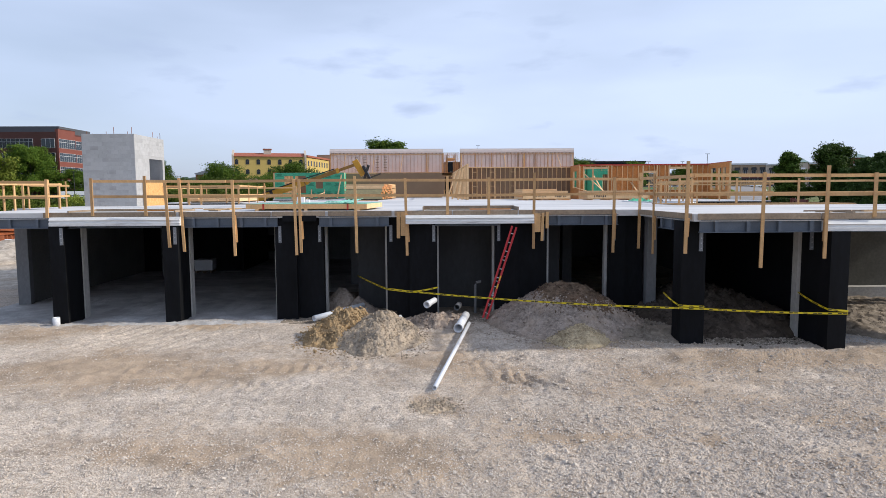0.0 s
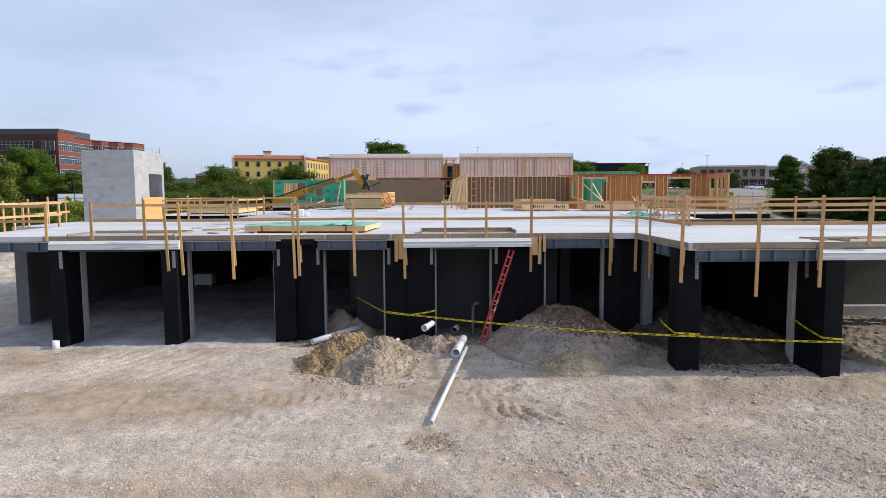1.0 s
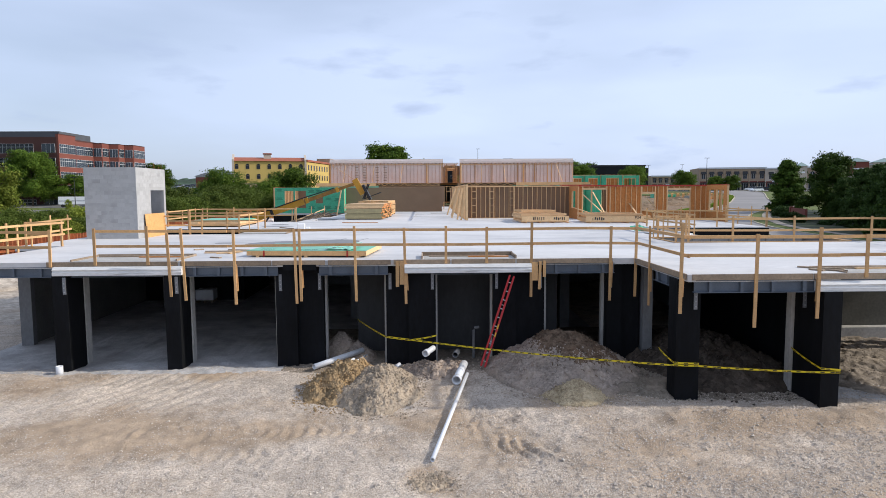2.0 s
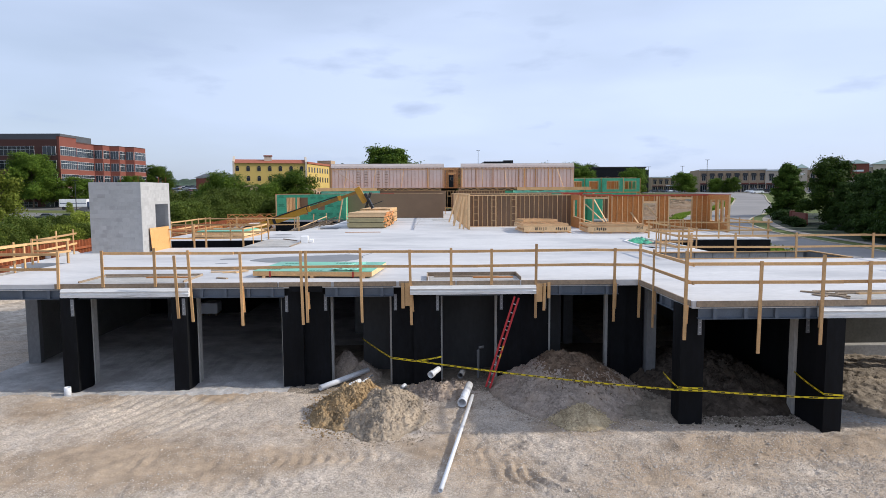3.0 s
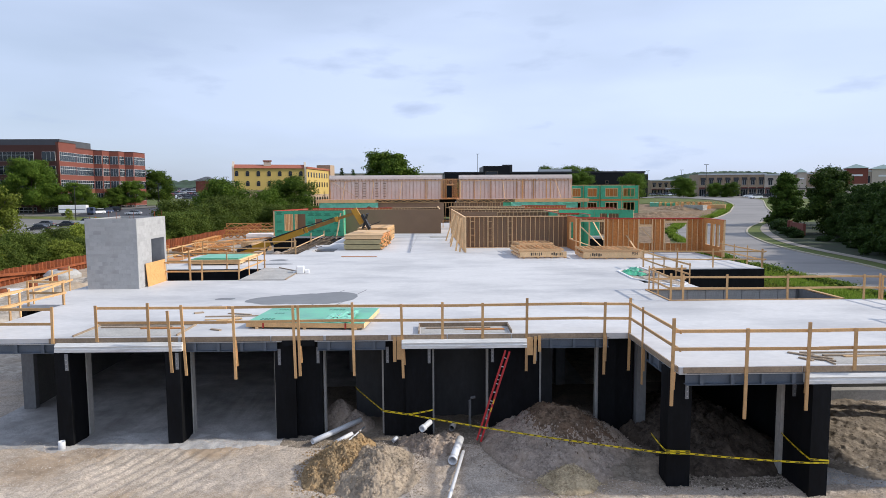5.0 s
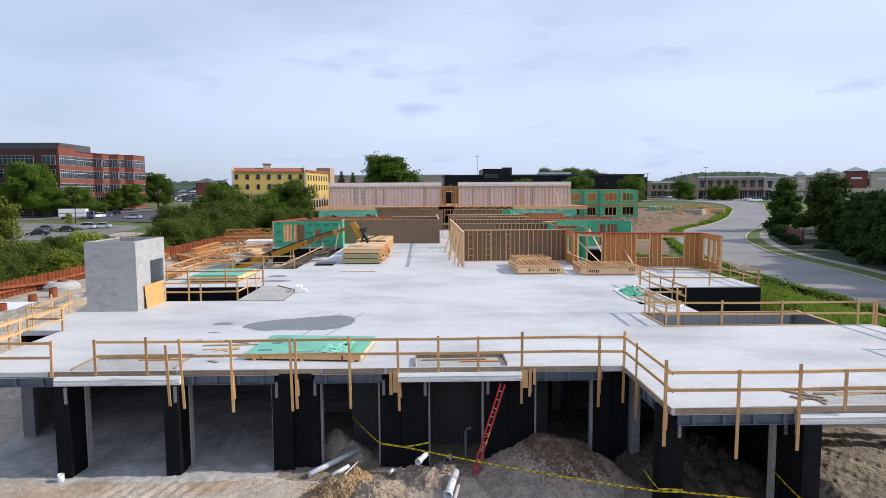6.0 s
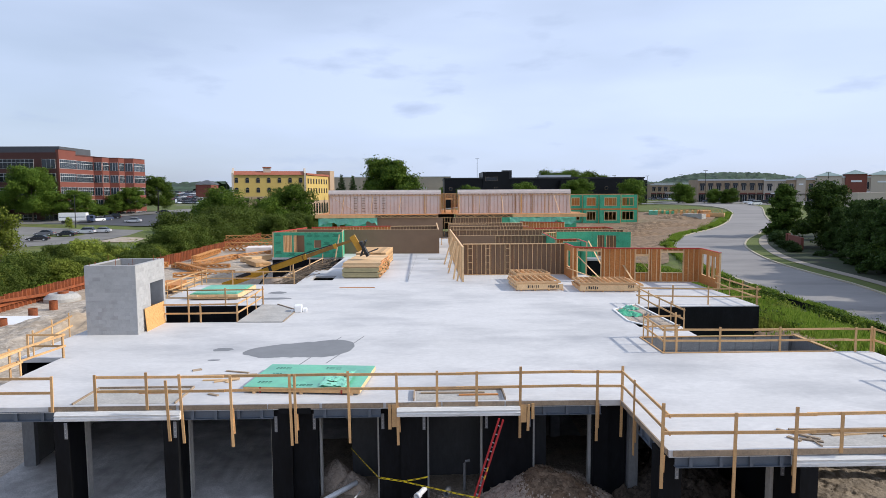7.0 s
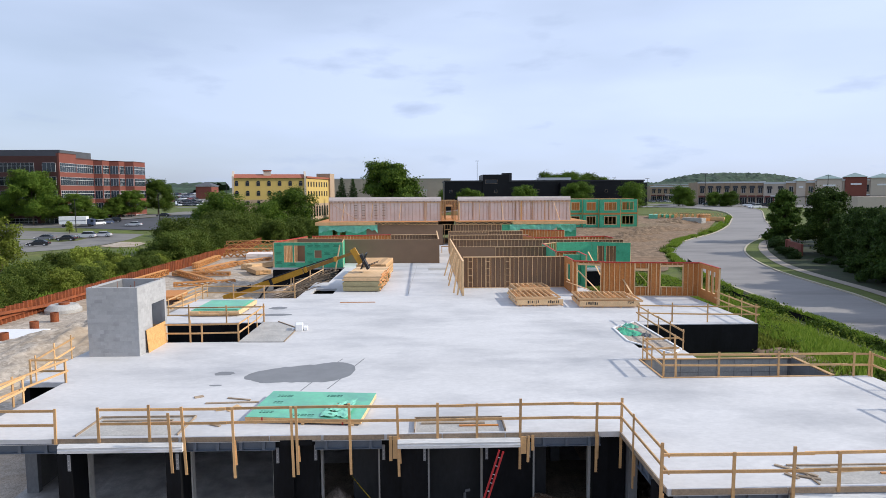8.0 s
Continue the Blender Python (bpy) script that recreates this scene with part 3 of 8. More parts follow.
# ---- podium slab ----
def in_slab(x, y):
    if y < STEP:
        return (x > CORNER or (y > FRONT and x > -15.95)) and x < EAST
    rows = ((27.6, -15.95, 20.4), (28.0, -15.95, 11.0), (31.0, -17.9, 11.0), (39.2, -17.9, 13.9), (50.6, -17.9, 21.3), (59.5, -10.2, 14.2), (67.9, -9.0, 14.2), (71.7, -9.0, 22.1), (118.0, -17.2, 22.1))
    for top, a, b in rows:
        if y < top:
            if not a < x < b:
                return False
            break
    for a, b, c, d in ((-16.6, -10.4, 35.6, 40.95), (-9.5, -7.6, 52.7, 55.6), (11.7, 13.4, 33.2, 37.6)):
        if a < x < b and c < y < d:
            return False
    return True


def slab():
    xs = [-17.9, -17.2, -16.6, -15.95, -10.4, -10.2, -9.5, -9.0, -7.6, 0, CORNER, 11.0, 11.7, 13.4, 13.9, 14.2, 17.2, EAST, 20.4, 21.3, 22.1]
    ys = [WING, FRONT, STEP, 27.6, 28.0, 31.0, 33.2, 35.6, 37.6, 39.2, 40.95, 50.6, 52.7, 55.6, 59.5, 67.9, 71.7, 118.0]
    z0, z1 = SLAB - 0.2, SLAB
    bm = bmesh.new()
    vs = {}
    def v(i, j, z):
        if (i, j, z) not in vs:
            vs[i, j, z] = bm.verts.new((xs[i], ys[j], z))
        return vs[i, j, z]
    solid_at = lambda i, j: 0 <= i < len(xs) - 1 and 0 <= j < len(ys) - 1 and in_slab((xs[i] + xs[i + 1]) / 2, (ys[j] + ys[j + 1]) / 2)
    for i in range(len(xs) - 1):
        for j in range(len(ys) - 1):
            if not solid_at(i, j):
                continue
            bm.faces.new((v(i, j, z1), v(i + 1, j, z1), v(i + 1, j + 1, z1), v(i, j + 1, z1)))
            bm.faces.new((v(i, j + 1, z0), v(i + 1, j + 1, z0), v(i + 1, j, z0), v(i, j, z0)))
            for di, dj, a, b in ((0, -1, (i, j), (i + 1, j)), (1, 0, (i + 1, j), (i + 1, j + 1)), (0, 1, (i + 1, j + 1), (i, j + 1)), (-1, 0, (i, j + 1), (i, j))):
                if not solid_at(i + di, j + dj):
                    bm.faces.new((v(*a, z0), v(*b, z0), v(*b, z1), v(*a, z1)))
    return solid("floor_slab", bm, CONCRETE, "broad pale concrete podium deck over a parking level", "floor", kind="structure")


slab()


# ---- parking level: walls and columns below the slab ----
def wall(name, rows, material, label):
    return solid(name, boxes(*rows), material, label, "wall", kind="structure")


UNDER = SLAB - 0.2
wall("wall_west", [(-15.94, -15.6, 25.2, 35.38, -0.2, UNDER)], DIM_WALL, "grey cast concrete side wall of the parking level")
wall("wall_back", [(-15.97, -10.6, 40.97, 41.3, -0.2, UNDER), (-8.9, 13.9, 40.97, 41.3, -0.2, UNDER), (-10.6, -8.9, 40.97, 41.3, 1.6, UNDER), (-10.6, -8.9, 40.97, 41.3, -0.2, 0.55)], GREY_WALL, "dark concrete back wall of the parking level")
wall("wall_inner", [(-2.58, 4.9, 23.6, 23.9, -0.2, UNDER), (4.6, 4.9, 23.9, 34.0, -0.2, UNDER), (-2.58, -2.3, 23.9, 30.0, -0.2, UNDER)], SHADE_CONCRETE, "concrete inner wall of the parking level, coloured dark for its shade")
wall("wall_east", [(13.5, 13.9, 31.1, 40.97, 0.4, UNDER), (13.5, 20.2, 27.0, 27.35, -0.3, UNDER)], DIM_WALL, "grey-brown concrete wall under the wing, darkened in colour for shade")
wall("wall_bank", [(13.92, 21.25, 39.25, 39.5, 0.6, UNDER), (21.0, 21.25, 39.5, 50.5, 0.6, UNDER)], MEMBRANE, "black membrane on the foundation wall facing the bank")
wall("wall_bank_face", [(13.92, 21.3, 39.1, 39.19, 0.6, SLAB - 0.05)], MEMBRANE, "black membrane turned up to the deck edge")
wall("wall_court", [(14.0, 14.19, 50.7, 67.88, 0.4, UNDER), (14.2, 22.0, 67.95, 68.1, 0.4, UNDER), (14.2, 21.2, 50.38, 50.55, 0.4, UNDER)], MEMBRANE, "black membrane on the foundation walls round an open court")
wall("wall_unit", [(-17.15, -9.05, 71.75, 72.05, -0.2, UNDER), (-10.1, -9.8, 50.7, 71.75, -0.2, UNDER), (-17.85, -10.25, 50.3, 50.55, -0.2, UNDER), (-17.85, -17.55, 41.0, 50.3, -0.2, UNDER), (-17.85, -17.55, 28.1, 41.0, -0.2, UNDER), (-16.6, -10.3, 41.02, 41.25, 0, UNDER)], MEMBRANE, "black membrane on the deep foundation wall")
wall("wall_pit", [(11.0, 18.75, 30.85, 31.05, 0.8, SLAB - 0.02), (18.6, 18.8, 27.65, 30.85, 0.8, SLAB - 0.02), (10.85, 10.98, 27.65, 30.85, 0.8, UNDER), (10.98, 18.6, 27.45, 27.58, 0.8, UNDER), (10.98, 18.6, 27.58, 30.85, 0.8, 0.95)], GREY_WALL, "grey concrete light-well walls beside the deck")


well_panel = mesh("wall_panel", chamfer(boxes((0.006, 0.89, 0, 0.03, 0.006, 0.69)), 0.006), PATCH)
for i in range(8):
    for j in range(4):
        piece("wall_panel", well_panel, bpy.data.objects["wall_pit"], pose(11.2 + i * 0.91, 30.822, 0.85 + j * 0.7))


solid("ceiling", boxes((-15.9, -10.5, 21.9, 35.4, UNDER - 0.06, UNDER - 0.01), (-10.2, 10.8, 22.5, 40.9, UNDER - 0.06, UNDER - 0.01), (10.8, 13.4, 22.5, 26.9, UNDER - 0.06, UNDER - 0.01), (7.4, 18.1, 17.6, 22.5, UNDER - 0.06, UNDER - 0.01)), DECKING, "grey steel decking under the podium slab", "ceiling", kind="structure")
# added wall: stops light from the open east side reaching the bay
wall("wall_bay", [(11.45, 11.7, 18.2, 27.0, -0.2, UNDER - 0.06)], MEMBRANE, "added black wall that keeps side light out of the wing's bay")
wall("wall_wing", [(11.72, 20.0, 25.0, 25.3, -0.2, UNDER - 0.06)], SHADE_BROWN_WALL, "grey-brown concrete wall under the wing, darkened in colour for shade")
wall("wall_opening", [(-16.6, -10.4, 35.4, 35.58, -0.2, UNDER), (-10.38, -10.2, 35.4, 40.95, -0.2, UNDER), (-16.8, -16.62, 35.4, 40.95, -0.2, UNDER), (-16.6, -10.42, 40.78, 40.94, -0.2, SLAB - 0.01), (-10.45, -10.403, 35.62, 40.77, -0.2, SLAB - 0.012)], MEMBRANE, "black membrane walls below the floor opening")


wall("wall_footing", [(11.72, 20.0, 24.55, 24.98, -0.2, 0.46)], PATCH, "pale concrete footing ledge below the wing wall")


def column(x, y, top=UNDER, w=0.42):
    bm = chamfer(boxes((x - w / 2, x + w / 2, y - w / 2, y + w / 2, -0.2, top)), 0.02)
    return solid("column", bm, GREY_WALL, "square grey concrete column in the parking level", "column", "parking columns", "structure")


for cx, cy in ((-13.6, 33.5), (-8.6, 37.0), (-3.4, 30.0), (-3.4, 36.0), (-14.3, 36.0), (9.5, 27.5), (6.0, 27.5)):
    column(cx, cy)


def pier(x0, x1, y0, depth, top=UNDER, step=None):
    """A membrane-covered pier at the deck's edge; step: how far the far half of its front stands back."""
    bm = bmesh.new()
    if step:
        xm = x0 + (x1 - x0) * 0.45
        box(bm, x0, xm, y0, y0 + depth, -0.15, top)
        box(bm, xm, x1, y0 + step, y0 + depth, -0.15, top)
    else:
        box(bm, x0, x1, y0, y0 + depth, -0.15, top)
    return solid("pier", bm, MEMBRANE, "black waterproofed concrete pier at the deck edge", "pier", "edge piers", "structure")


def jamb(x0, x1, y0, y1, top=UNDER):
    return solid("jamb", boxes((x0, x1, y0, y1, -0.15, top)), PALE_EDGE if x1 - x0 < 0.19 else GREY_WALL, "bare grey concrete edge beside a black pier", "jamb", "bare concrete jambs", "structure")


PIERS = ((-12.36, -11.87, 21.08, 1.0, None), (-8.69, -8.20, 21.08, 0.95, None), (-5.12, -3.54, 21.48, 0.5, 0.2), (-1.39, 0.31, 21.62, 0.5, -0.12), (2.28, 4.06, 21.55, 0.5, 0.1), (6.18, 7.36, 21.5, 0.5, 0.1))
for x0, x1, y0, dep, st in PIERS:
    pier(x0, x1, y0, dep, SLAB - 0.43 if st is None else UNDER, st)
for x0, x1, y0, y1 in ((-12.02, -11.84, 22.1, 22.42), (-8.32, -8.16, 22.05, 22.35), (-3.54, -3.47, 22.0, 22.25), (-5.20, -5.12, 21.75, 21.98), (-1.46, -1.39, 21.8, 22.1), (0.31, 0.37, 21.8, 22.1), (2.21, 2.28, 21.8, 22.05), (4.06, 4.15, 21.8, 22.05), (6.08, 6.18, 21.8, 22.0)):
    jamb(x0, x1, y0, y1)
pier(7.0, 7.67, WING + 0.49, 0.6)
pier(10.75, 11.26, WING - 0.18, 1.35, SLAB - 0.48)
jamb(10.66, 10.84, WING + 1.2, WING + 1.45)
jamb(7.42, 7.74, 21.35, 21.8)
jamb(-15.92, -15.45, 24.95, 25.19)
for x0, x1 in ((-4.80, -3.70),):
    solid("flashing", boxes((x0, x1, FRONT - 0.07, FRONT + 0.14, UNDER - 0.12, SLAB - 0.13)), MEMBRANE, "black membrane turned up over the deck edge", "flashing", "deck flashings", "structure")


def steel_beam(p, q, z1, h=0.35, group="edge beams"):
    """A primed I-beam with stiffener plates from p to q."""
    dx, dy = q[0] - p[0], q[1] - p[1]
    n = math.hypot(dx, dy)
    t = thing("steel_beam", p[0], p[1], z1 - h, math.degrees(math.atan2(dy, dx)), "blue-grey primed steel edge beam with stiffener plates", "beam", group, "structure")
    part("web", boxes((0, n, 0.10, 0.118, 0.022, h - 0.022)), STEEL, t)
    part("top_flange", boxes((0, n, 0.0, 0.2, h - 0.02, h)), STEEL, t)
    part("bottom_flange", boxes((0, n, 0.0, 0.2, 0.0, 0.02)), STEEL, t)
    k = max(1, round(n / 0.85))
    for i in range(k):
        c = n * (i + 0.5) / k
        part("stiffener", boxes((c - 0.05, c + 0.05, 0.012, 0.1, 0.022, h - 0.022)), STEEL, t)
    return t


ST = SLAB - 0.155
for a, b in ((-16.0, -12.40), (-11.85, -8.72), (-8.15, -5.0), (-3.62, -1.3), (0.25, 2.35), (4.0, 6.4)):
    steel_beam((a, FRONT - 0.01), (b, FRONT - 0.01), ST)
steel_beam((7.3, WING - 0.01), (10.74, WING - 0.01), ST)
steel_beam((11.3, WING - 0.01), (18.0, WING - 0.01), ST)
steel_beam((EAST + 0.01, WING + 0.2), (EAST + 0.01, STEP - 0.1), ST)
steel_beam((CORNER - 0.01, 19.6), (CORNER - 0.01, WING + 0.5), ST)


def fascia(p, q, h=0.16):
    d = (Vector(q) - Vector(p)).normalized()
    bm = bmesh.new()
    bar(bm, (*p, SLAB - h / 2 + 0.012), (*q, SLAB - h / 2 + 0.012), 0.045, h)
    return solid("edge_form", bm, GREY_WOOD, "weathered timber form board along the deck edge", "form board", "deck edge forms", "structure")


for a, b in ((-12.6, -8.3), (-8.2, -5.2), (-5.15, -3.4), (-3.3, -1.2), (-1.1, 0.8), (0.85, 3.0), (3.05, 6.3)):
    fascia((a, FRONT - 0.03), (b, FRONT - 0.03))
fascia((CORNER + 0.1, WING - 0.03), (10.5, WING - 0.03))
fascia((10.55, WING - 0.03), (EAST, WING - 0.03))
fascia((EAST + 0.045, WING), (EAST + 0.045, STEP))
fascia((CORNER - 0.03, FRONT - 0.1), (CORNER - 0.03, WING + 0.1))


def precast_beam(x0, x1, y0, z1=SLAB - 0.08):
    t = thing("precast_beam", x0, y0, z1 - 0.285, 0, "white precast concrete lintel with lifting loops at the deck edge", "beam", "precast lintels", "structure")
    n = x1 - x0
    bm = bmesh.new()
    ring = ((0, 0), (0, 0.10), (0.025, 0.125), (0.025, 0.17), (0, 0.19), (0.07, 0.285), (0.42, 0.285), (0.42, 0))
    a = [bm.verts.new((0, y, z)) for y, z in ring]
    b = [bm.verts.new((n, y, z)) for y, z in ring]
    for k in range(len(ring)):
        bm.faces.new((a[k], b[k], b[(k + 1) % len(ring)], a[(k + 1) % len(ring)]))
    bm.faces.new(a[::-1])
    bm.faces.new(b)
    part("body", bm, PRECAST, t)
    for c in (0.9, n - 0.9):
        for o in (0, 0.12):
            lb = bmesh.new()
            tube(lb, [(c + o + 0.07 * math.cos(s), 0.2 + 0.03 * math.sin(s), 0.275 + 0.12 * math.sin(s)) for s in np.linspace(0, math.pi, 7)], 0.008, 6)
            part("lifting_loop", lb, BLACK_STEEL, t, "bent steel lifting loop")
    return t


precast_beam(-12.33, -8.11, FRONT - 0.24, SLAB - 0.14)
precast_beam(-0.73, 3.53, FRONT - 0.24, SLAB - 0.14)
precast_beam(10.62, 17.0, WING - 0.12, SLAB - 0.19)
# unseen piers added on the east; the second is set to shade the bank
pier(17.9, 18.4, WING + 0.05, 0.5)
pier(17.9, 18.4, STEP - 0.75, 0.7)
pier(19.8, 20.3, STEP + 0.15, 0.6)


def angle_clip(x, y, z=2.95):
    t = thing("steel_clip", x, y - 0.012, z - 0.28, 0, "galvanised steel bearing plate bolted to a black pier", "bracket", "bearing plates")
    part("plate", boxes((-0.05, 0.05, -0.015, 0.012, -0.06, 0.5)), PLATE, t)
    for zz in (0.02, 0.16, 0.30):
        b = bmesh.new()
        tube(b, [(0, -0.015, zz), (0, -0.035, zz)], 0.018, 6)
        part("bolt", b, GALV, t)
    return t


for x, y in ((-4.95, 21.48), (-3.66, 21.68), (-1.25, 21.62), (0.20, 21.50), (2.40, 21.55), (3.92, 21.65), (6.32, 21.5), (7.52, WING + 0.49), (10.68, WING + 0.6), (-8.28, 21.08), (-11.95, 21.08)):
    angle_clip(x, y)


# ---- masonry shaft ----
def shaft():
    x0, x1, y0, y1, h = -17.2, -14.62, 32.55, 36.2, 3.6
    t = thing("masonry_shaft", x0, y0, SLAB, 0, "pale grey concrete-block lift shaft standing open-topped on the deck", "shaft")
    w, d, k = x1 - x0, y1 - y0, 0.012
    part("north_wall", boxes((0.2, w - k, d - 0.2, d, 0, h)), MORTAR, t)
    part("west_wall", boxes((0, 0.2, k, d, 0, h)), MORTAR, t)
    part("south_wall", boxes((0.2, w - 0.2, k, 0.2, 0, h)), MORTAR, t)
    part("east_wall", boxes((w - 0.2, w - k, k, 1.72, 0, h), (w - 0.2, w - k, 3.4, d - 0.2, 0, h), (w - 0.2, w - k, 1.72, 3.4, 2.45, h)), MORTAR, t)
    part("inner_wall", boxes((0.22, 0.24, 0.22, d - 0.22, 0, h - 0.05)), GREY_WALL, t)
    bw, bh = 0.4, 0.2
    full = mesh("block", chamfer(boxes((0.002, bw - 0.002, 0.007, 0.03, 0.002, bh - 0.002)), 0.002), BLOCK)
    half = mesh("block", chamfer(boxes((0.002, bw / 2 - 0.002, 0.007, 0.03, 0.002, bh - 0.002)), 0.002), BLOCK)
    rows = int(round(h / bh))
    for r in range(rows):
        s = 0.0
        if r % 2:
            piece("block", half, t, pose(0, 0, r * bh))
            s = bw / 2
        while s + bw / 2 <= w + 0.02:
            long = s + bw <= w + 0.02
            piece("block", full if long else half, t, pose(s, 0, r * bh))
            s += bw if long else bw / 2
        s = 0.0
        if r % 2 == 0:
            piece("block", half, t, pose(w, 0.0, r * bh, 0, 0, 90))
            s = bw / 2
        while s + bw / 2 <= d + 0.02:
            long = s + bw <= d + 0.02
            n = bw if long else bw / 2
            if not (s + n > 1.74 and s < 3.4 and r * bh < 2.44):
                piece("block", full if long else half, t, pose(w, s, r * bh, 0, 0, 90))
            s += n
    rnd = random.Random(2)
    for i in range(11):
        a = rnd.random()
        px, py = ((0.1, a * d) if i % 3 == 0 else (a * w, 0.1) if i % 3 == 1 else (w - 0.1, a * d))
        b = bmesh.new()
        hh = rnd.choice((0.08, 0.1, 0.12, 0.3, 0.34))
        tube(b, [(px, py, h - 0.02), (px, py, h + hh)], 0.012, 6)
        part("dowel", b, RUST, t, "steel dowel sticking up from the wall head")
    return t


shaft()


# ---- guard rails ----
def guard_rail(p, q, posts, base=SLAB, rails=(1.02, 0.52), out=0.0, overrun=(0.05, 0.05), label=""):
    """A site rail from p to q; posts: (distance, top, bottom[, lean[, offset]]) above and below the deck."""
    dx, dy = q[0] - p[0], q[1] - p[1]
    n = math.hypot(dx, dy)
    t = thing("guard_rail", p[0], p[1], base, math.degrees(math.atan2(dy, dx)), label or "raw lumber guard rail with two boards along the open deck edge", "guard rail", "deck guard rails")
    for i, row in enumerate(posts):
        s, top, bot = row[:3]
        lean = row[3] if len(row) > 3 else 0.0
        off = out + (row[4] if len(row) > 4 else 0.0)
        b = bmesh.new()
        bar(b, (s - lean, off, bot), (s, off, top), 0.088, 0.04, (0, 1, 0))
        if bot < -0.5 and i % 2 == 0:
            bar(b, (s - lean + 0.045, out + 0.04, bot + 0.45), (s + 0.045, out + 0.04, -0.1), 0.088, 0.036, (0, 1, 0))
        part("post", b, LUMBER, t)
    for k, h in enumerate(rails):
        stops = [-overrun[0]]
        while n + overrun[1] - stops[-1] > 5.2:
            stops.append(stops[-1] + 4.1)
        stops.append(n + overrun[1])
        for i, (a, c) in enumerate(zip(stops, stops[1:])):
            b = bmesh.new()
            e = 0.012 * (-1) ** i
            bar(b, (a, out + 0.042 + (0.04 if i % 2 else 0), h + e), (c + (0.25 if c < n else 0), out + 0.042 + (0.04 if i % 2 else 0), h - e), 0.038, 0.088)
            part("top_rail" if k == 0 else "mid_rail", b, LUMBER, t)
    return t


def even(n, step, top=1.08, bot=-0.05):
    k = max(1, round(n / step))
    return [(n * i / k, top + 0.05 * math.sin(i * 2.3), bot) for i in range(k + 1)]


FY = FRONT - 0.08
guard_rail((-17.0, FY), (-12.42, FY), [(0, 1.1, -0.1), (2.2, 1.1, -0.1), (4.58, 1.1, -0.15, 0.03)], overrun=(0, 0))
guard_rail((-10.98, FY), (CORNER, FY),
           [(0, 1.13, -0.1), (1.73, 1.2, -0.1), (2.46, 0.97, -1.14, -0.08, -0.2), (2.84, 1.12, -1.3, -0.1), (4.57, 1.06, -1.45, -0.03), (6.58, 1.08, -1.44, -0.05), (6.75, 1.08, -1.36, -0.03),
            (8.58, 1.16, -1.38, -0.04), (10.24, 1.09, -1.48, -0.05), (11.64, 1.14, -0.12), (13.01, 1.1, -0.12), (14.53, 1.25, -1.28, 0.02), (17.21, 1.09, -1.43, 0.02), (18.08, 1.23, -1.3, 0.03)], overrun=(0, 0))
guard_rail((CORNER - 0.06, FY), (CORNER - 0.06, WING - 0.08), [(1.45, 1.17, -1.35)], out=0.0, overrun=(0, 0))
guard_rail((6.88, WING - 0.08), (18.5, WING - 0.08), [(0, 1.4, -1.05, 0.02), (2.05, 1.1, -1.45, 0.02), (3.72, 1.27, -1.2, 0.02, -0.08), (5.06, 1.08, -0.1), (7.2, 1.1, -0.1), (9.4, 1.1, -0.1), (11.5, 1.1, -0.1)], overrun=(0, 0))
guard_rail((EAST + 0.1, STEP + 0.1), (EAST + 0.1, WING), [(0.1, 1.1, -0.1), (2.1, 1.1, -0.1), (4.1, 1.1, -0.1), (5.9, 1.1, -0.1)])
guard_rail((20.35, 27.4), (20.35, STEP + 0.2), [(0, 1.1, -0.1), (1.95, 1.1, -0.1), (4.0, 1.1, -0.1)])
guard_rail((EAST + 0.2, STEP), (20.3, STEP), [(1.0, 1.1, -0.1)])
stub = bmesh.new()
bar(stub, (3.81, FRONT - 0.1, SLAB - 1.02), (3.84, FRONT - 0.1, SLAB - 0.08), 0.088, 0.04, (0, 1, 0))
bar(stub, (3.98, FRONT - 0.1, SLAB - 0.6), (3.98, FRONT - 0.1, SLAB - 0.05), 0.1, 0.04, (0, 1, 0))
bar(stub, (3.66, FRONT - 0.09, SLAB - 0.72), (3.66, FRONT - 0.09, SLAB - 0.1), 0.2, 0.03, (0, 1, 0))
stub_2 = bmesh.new()
for x0, x1, z0 in ((-1.03, -0.92, 0.9), (-0.9, -0.74, 0.82)):
    box(stub_2, x0, x1, FRONT - 0.12, FRONT - 0.08, SLAB - z0, SLAB - 0.03)
for bm in (stub, stub_2):
    solid("board_stub", bm, LUMBER, "short raw boards nailed to the deck edge", "board", "edge board stubs")
# deck's far edges and openings
guard_rail((-16.05, 25.3), (-16.05, 21.6), even(3.7, 1.9), overrun=(0.1, 0.9))
guard_rail((-17.4, 28.0), (-15.9, 28.05), [(0, 1.05, -0.05), (1.5, 1.05, -0.3)])
guard_rail((-15.85, 28.0), (-16.6, 22.9), [(0, 1.1, -0.3), (3.0, 1.15, -0.1), (5.0, 1.1, -0.1)], overrun=(0.1, 1.2))
guard_rail((-17.9, 32.2), (-17.3, 28.2), even(4.0, 2.0, 1.25), overrun=(0.3, 0.0))
guard_rail((-16.8, 35.55), (-10.4, 35.55), [(0, 1.1, 0), (3.7, 1.3, 0), (4.35, 1.1, 0), (6.4, 1.1, 0)])
guard_rail((-10.35, 35.7), (-10.35, 41.0), [(1.7, 1.1, 0), (3.6, 1.05, 0), (5.3, 1.25, -0.05)])
guard_rail((-17.6, 41.0), (-10.35, 41.0), even(7.25, 2.4, 1.2))
guard_rail((-17.75, 41.5), (-17.75, 52.0), even(10.5, 2.6, 1.1))
guard_rail((-17.6, 50.5), (-10.3, 50.5), even(7.3, 2.5, 1.15))
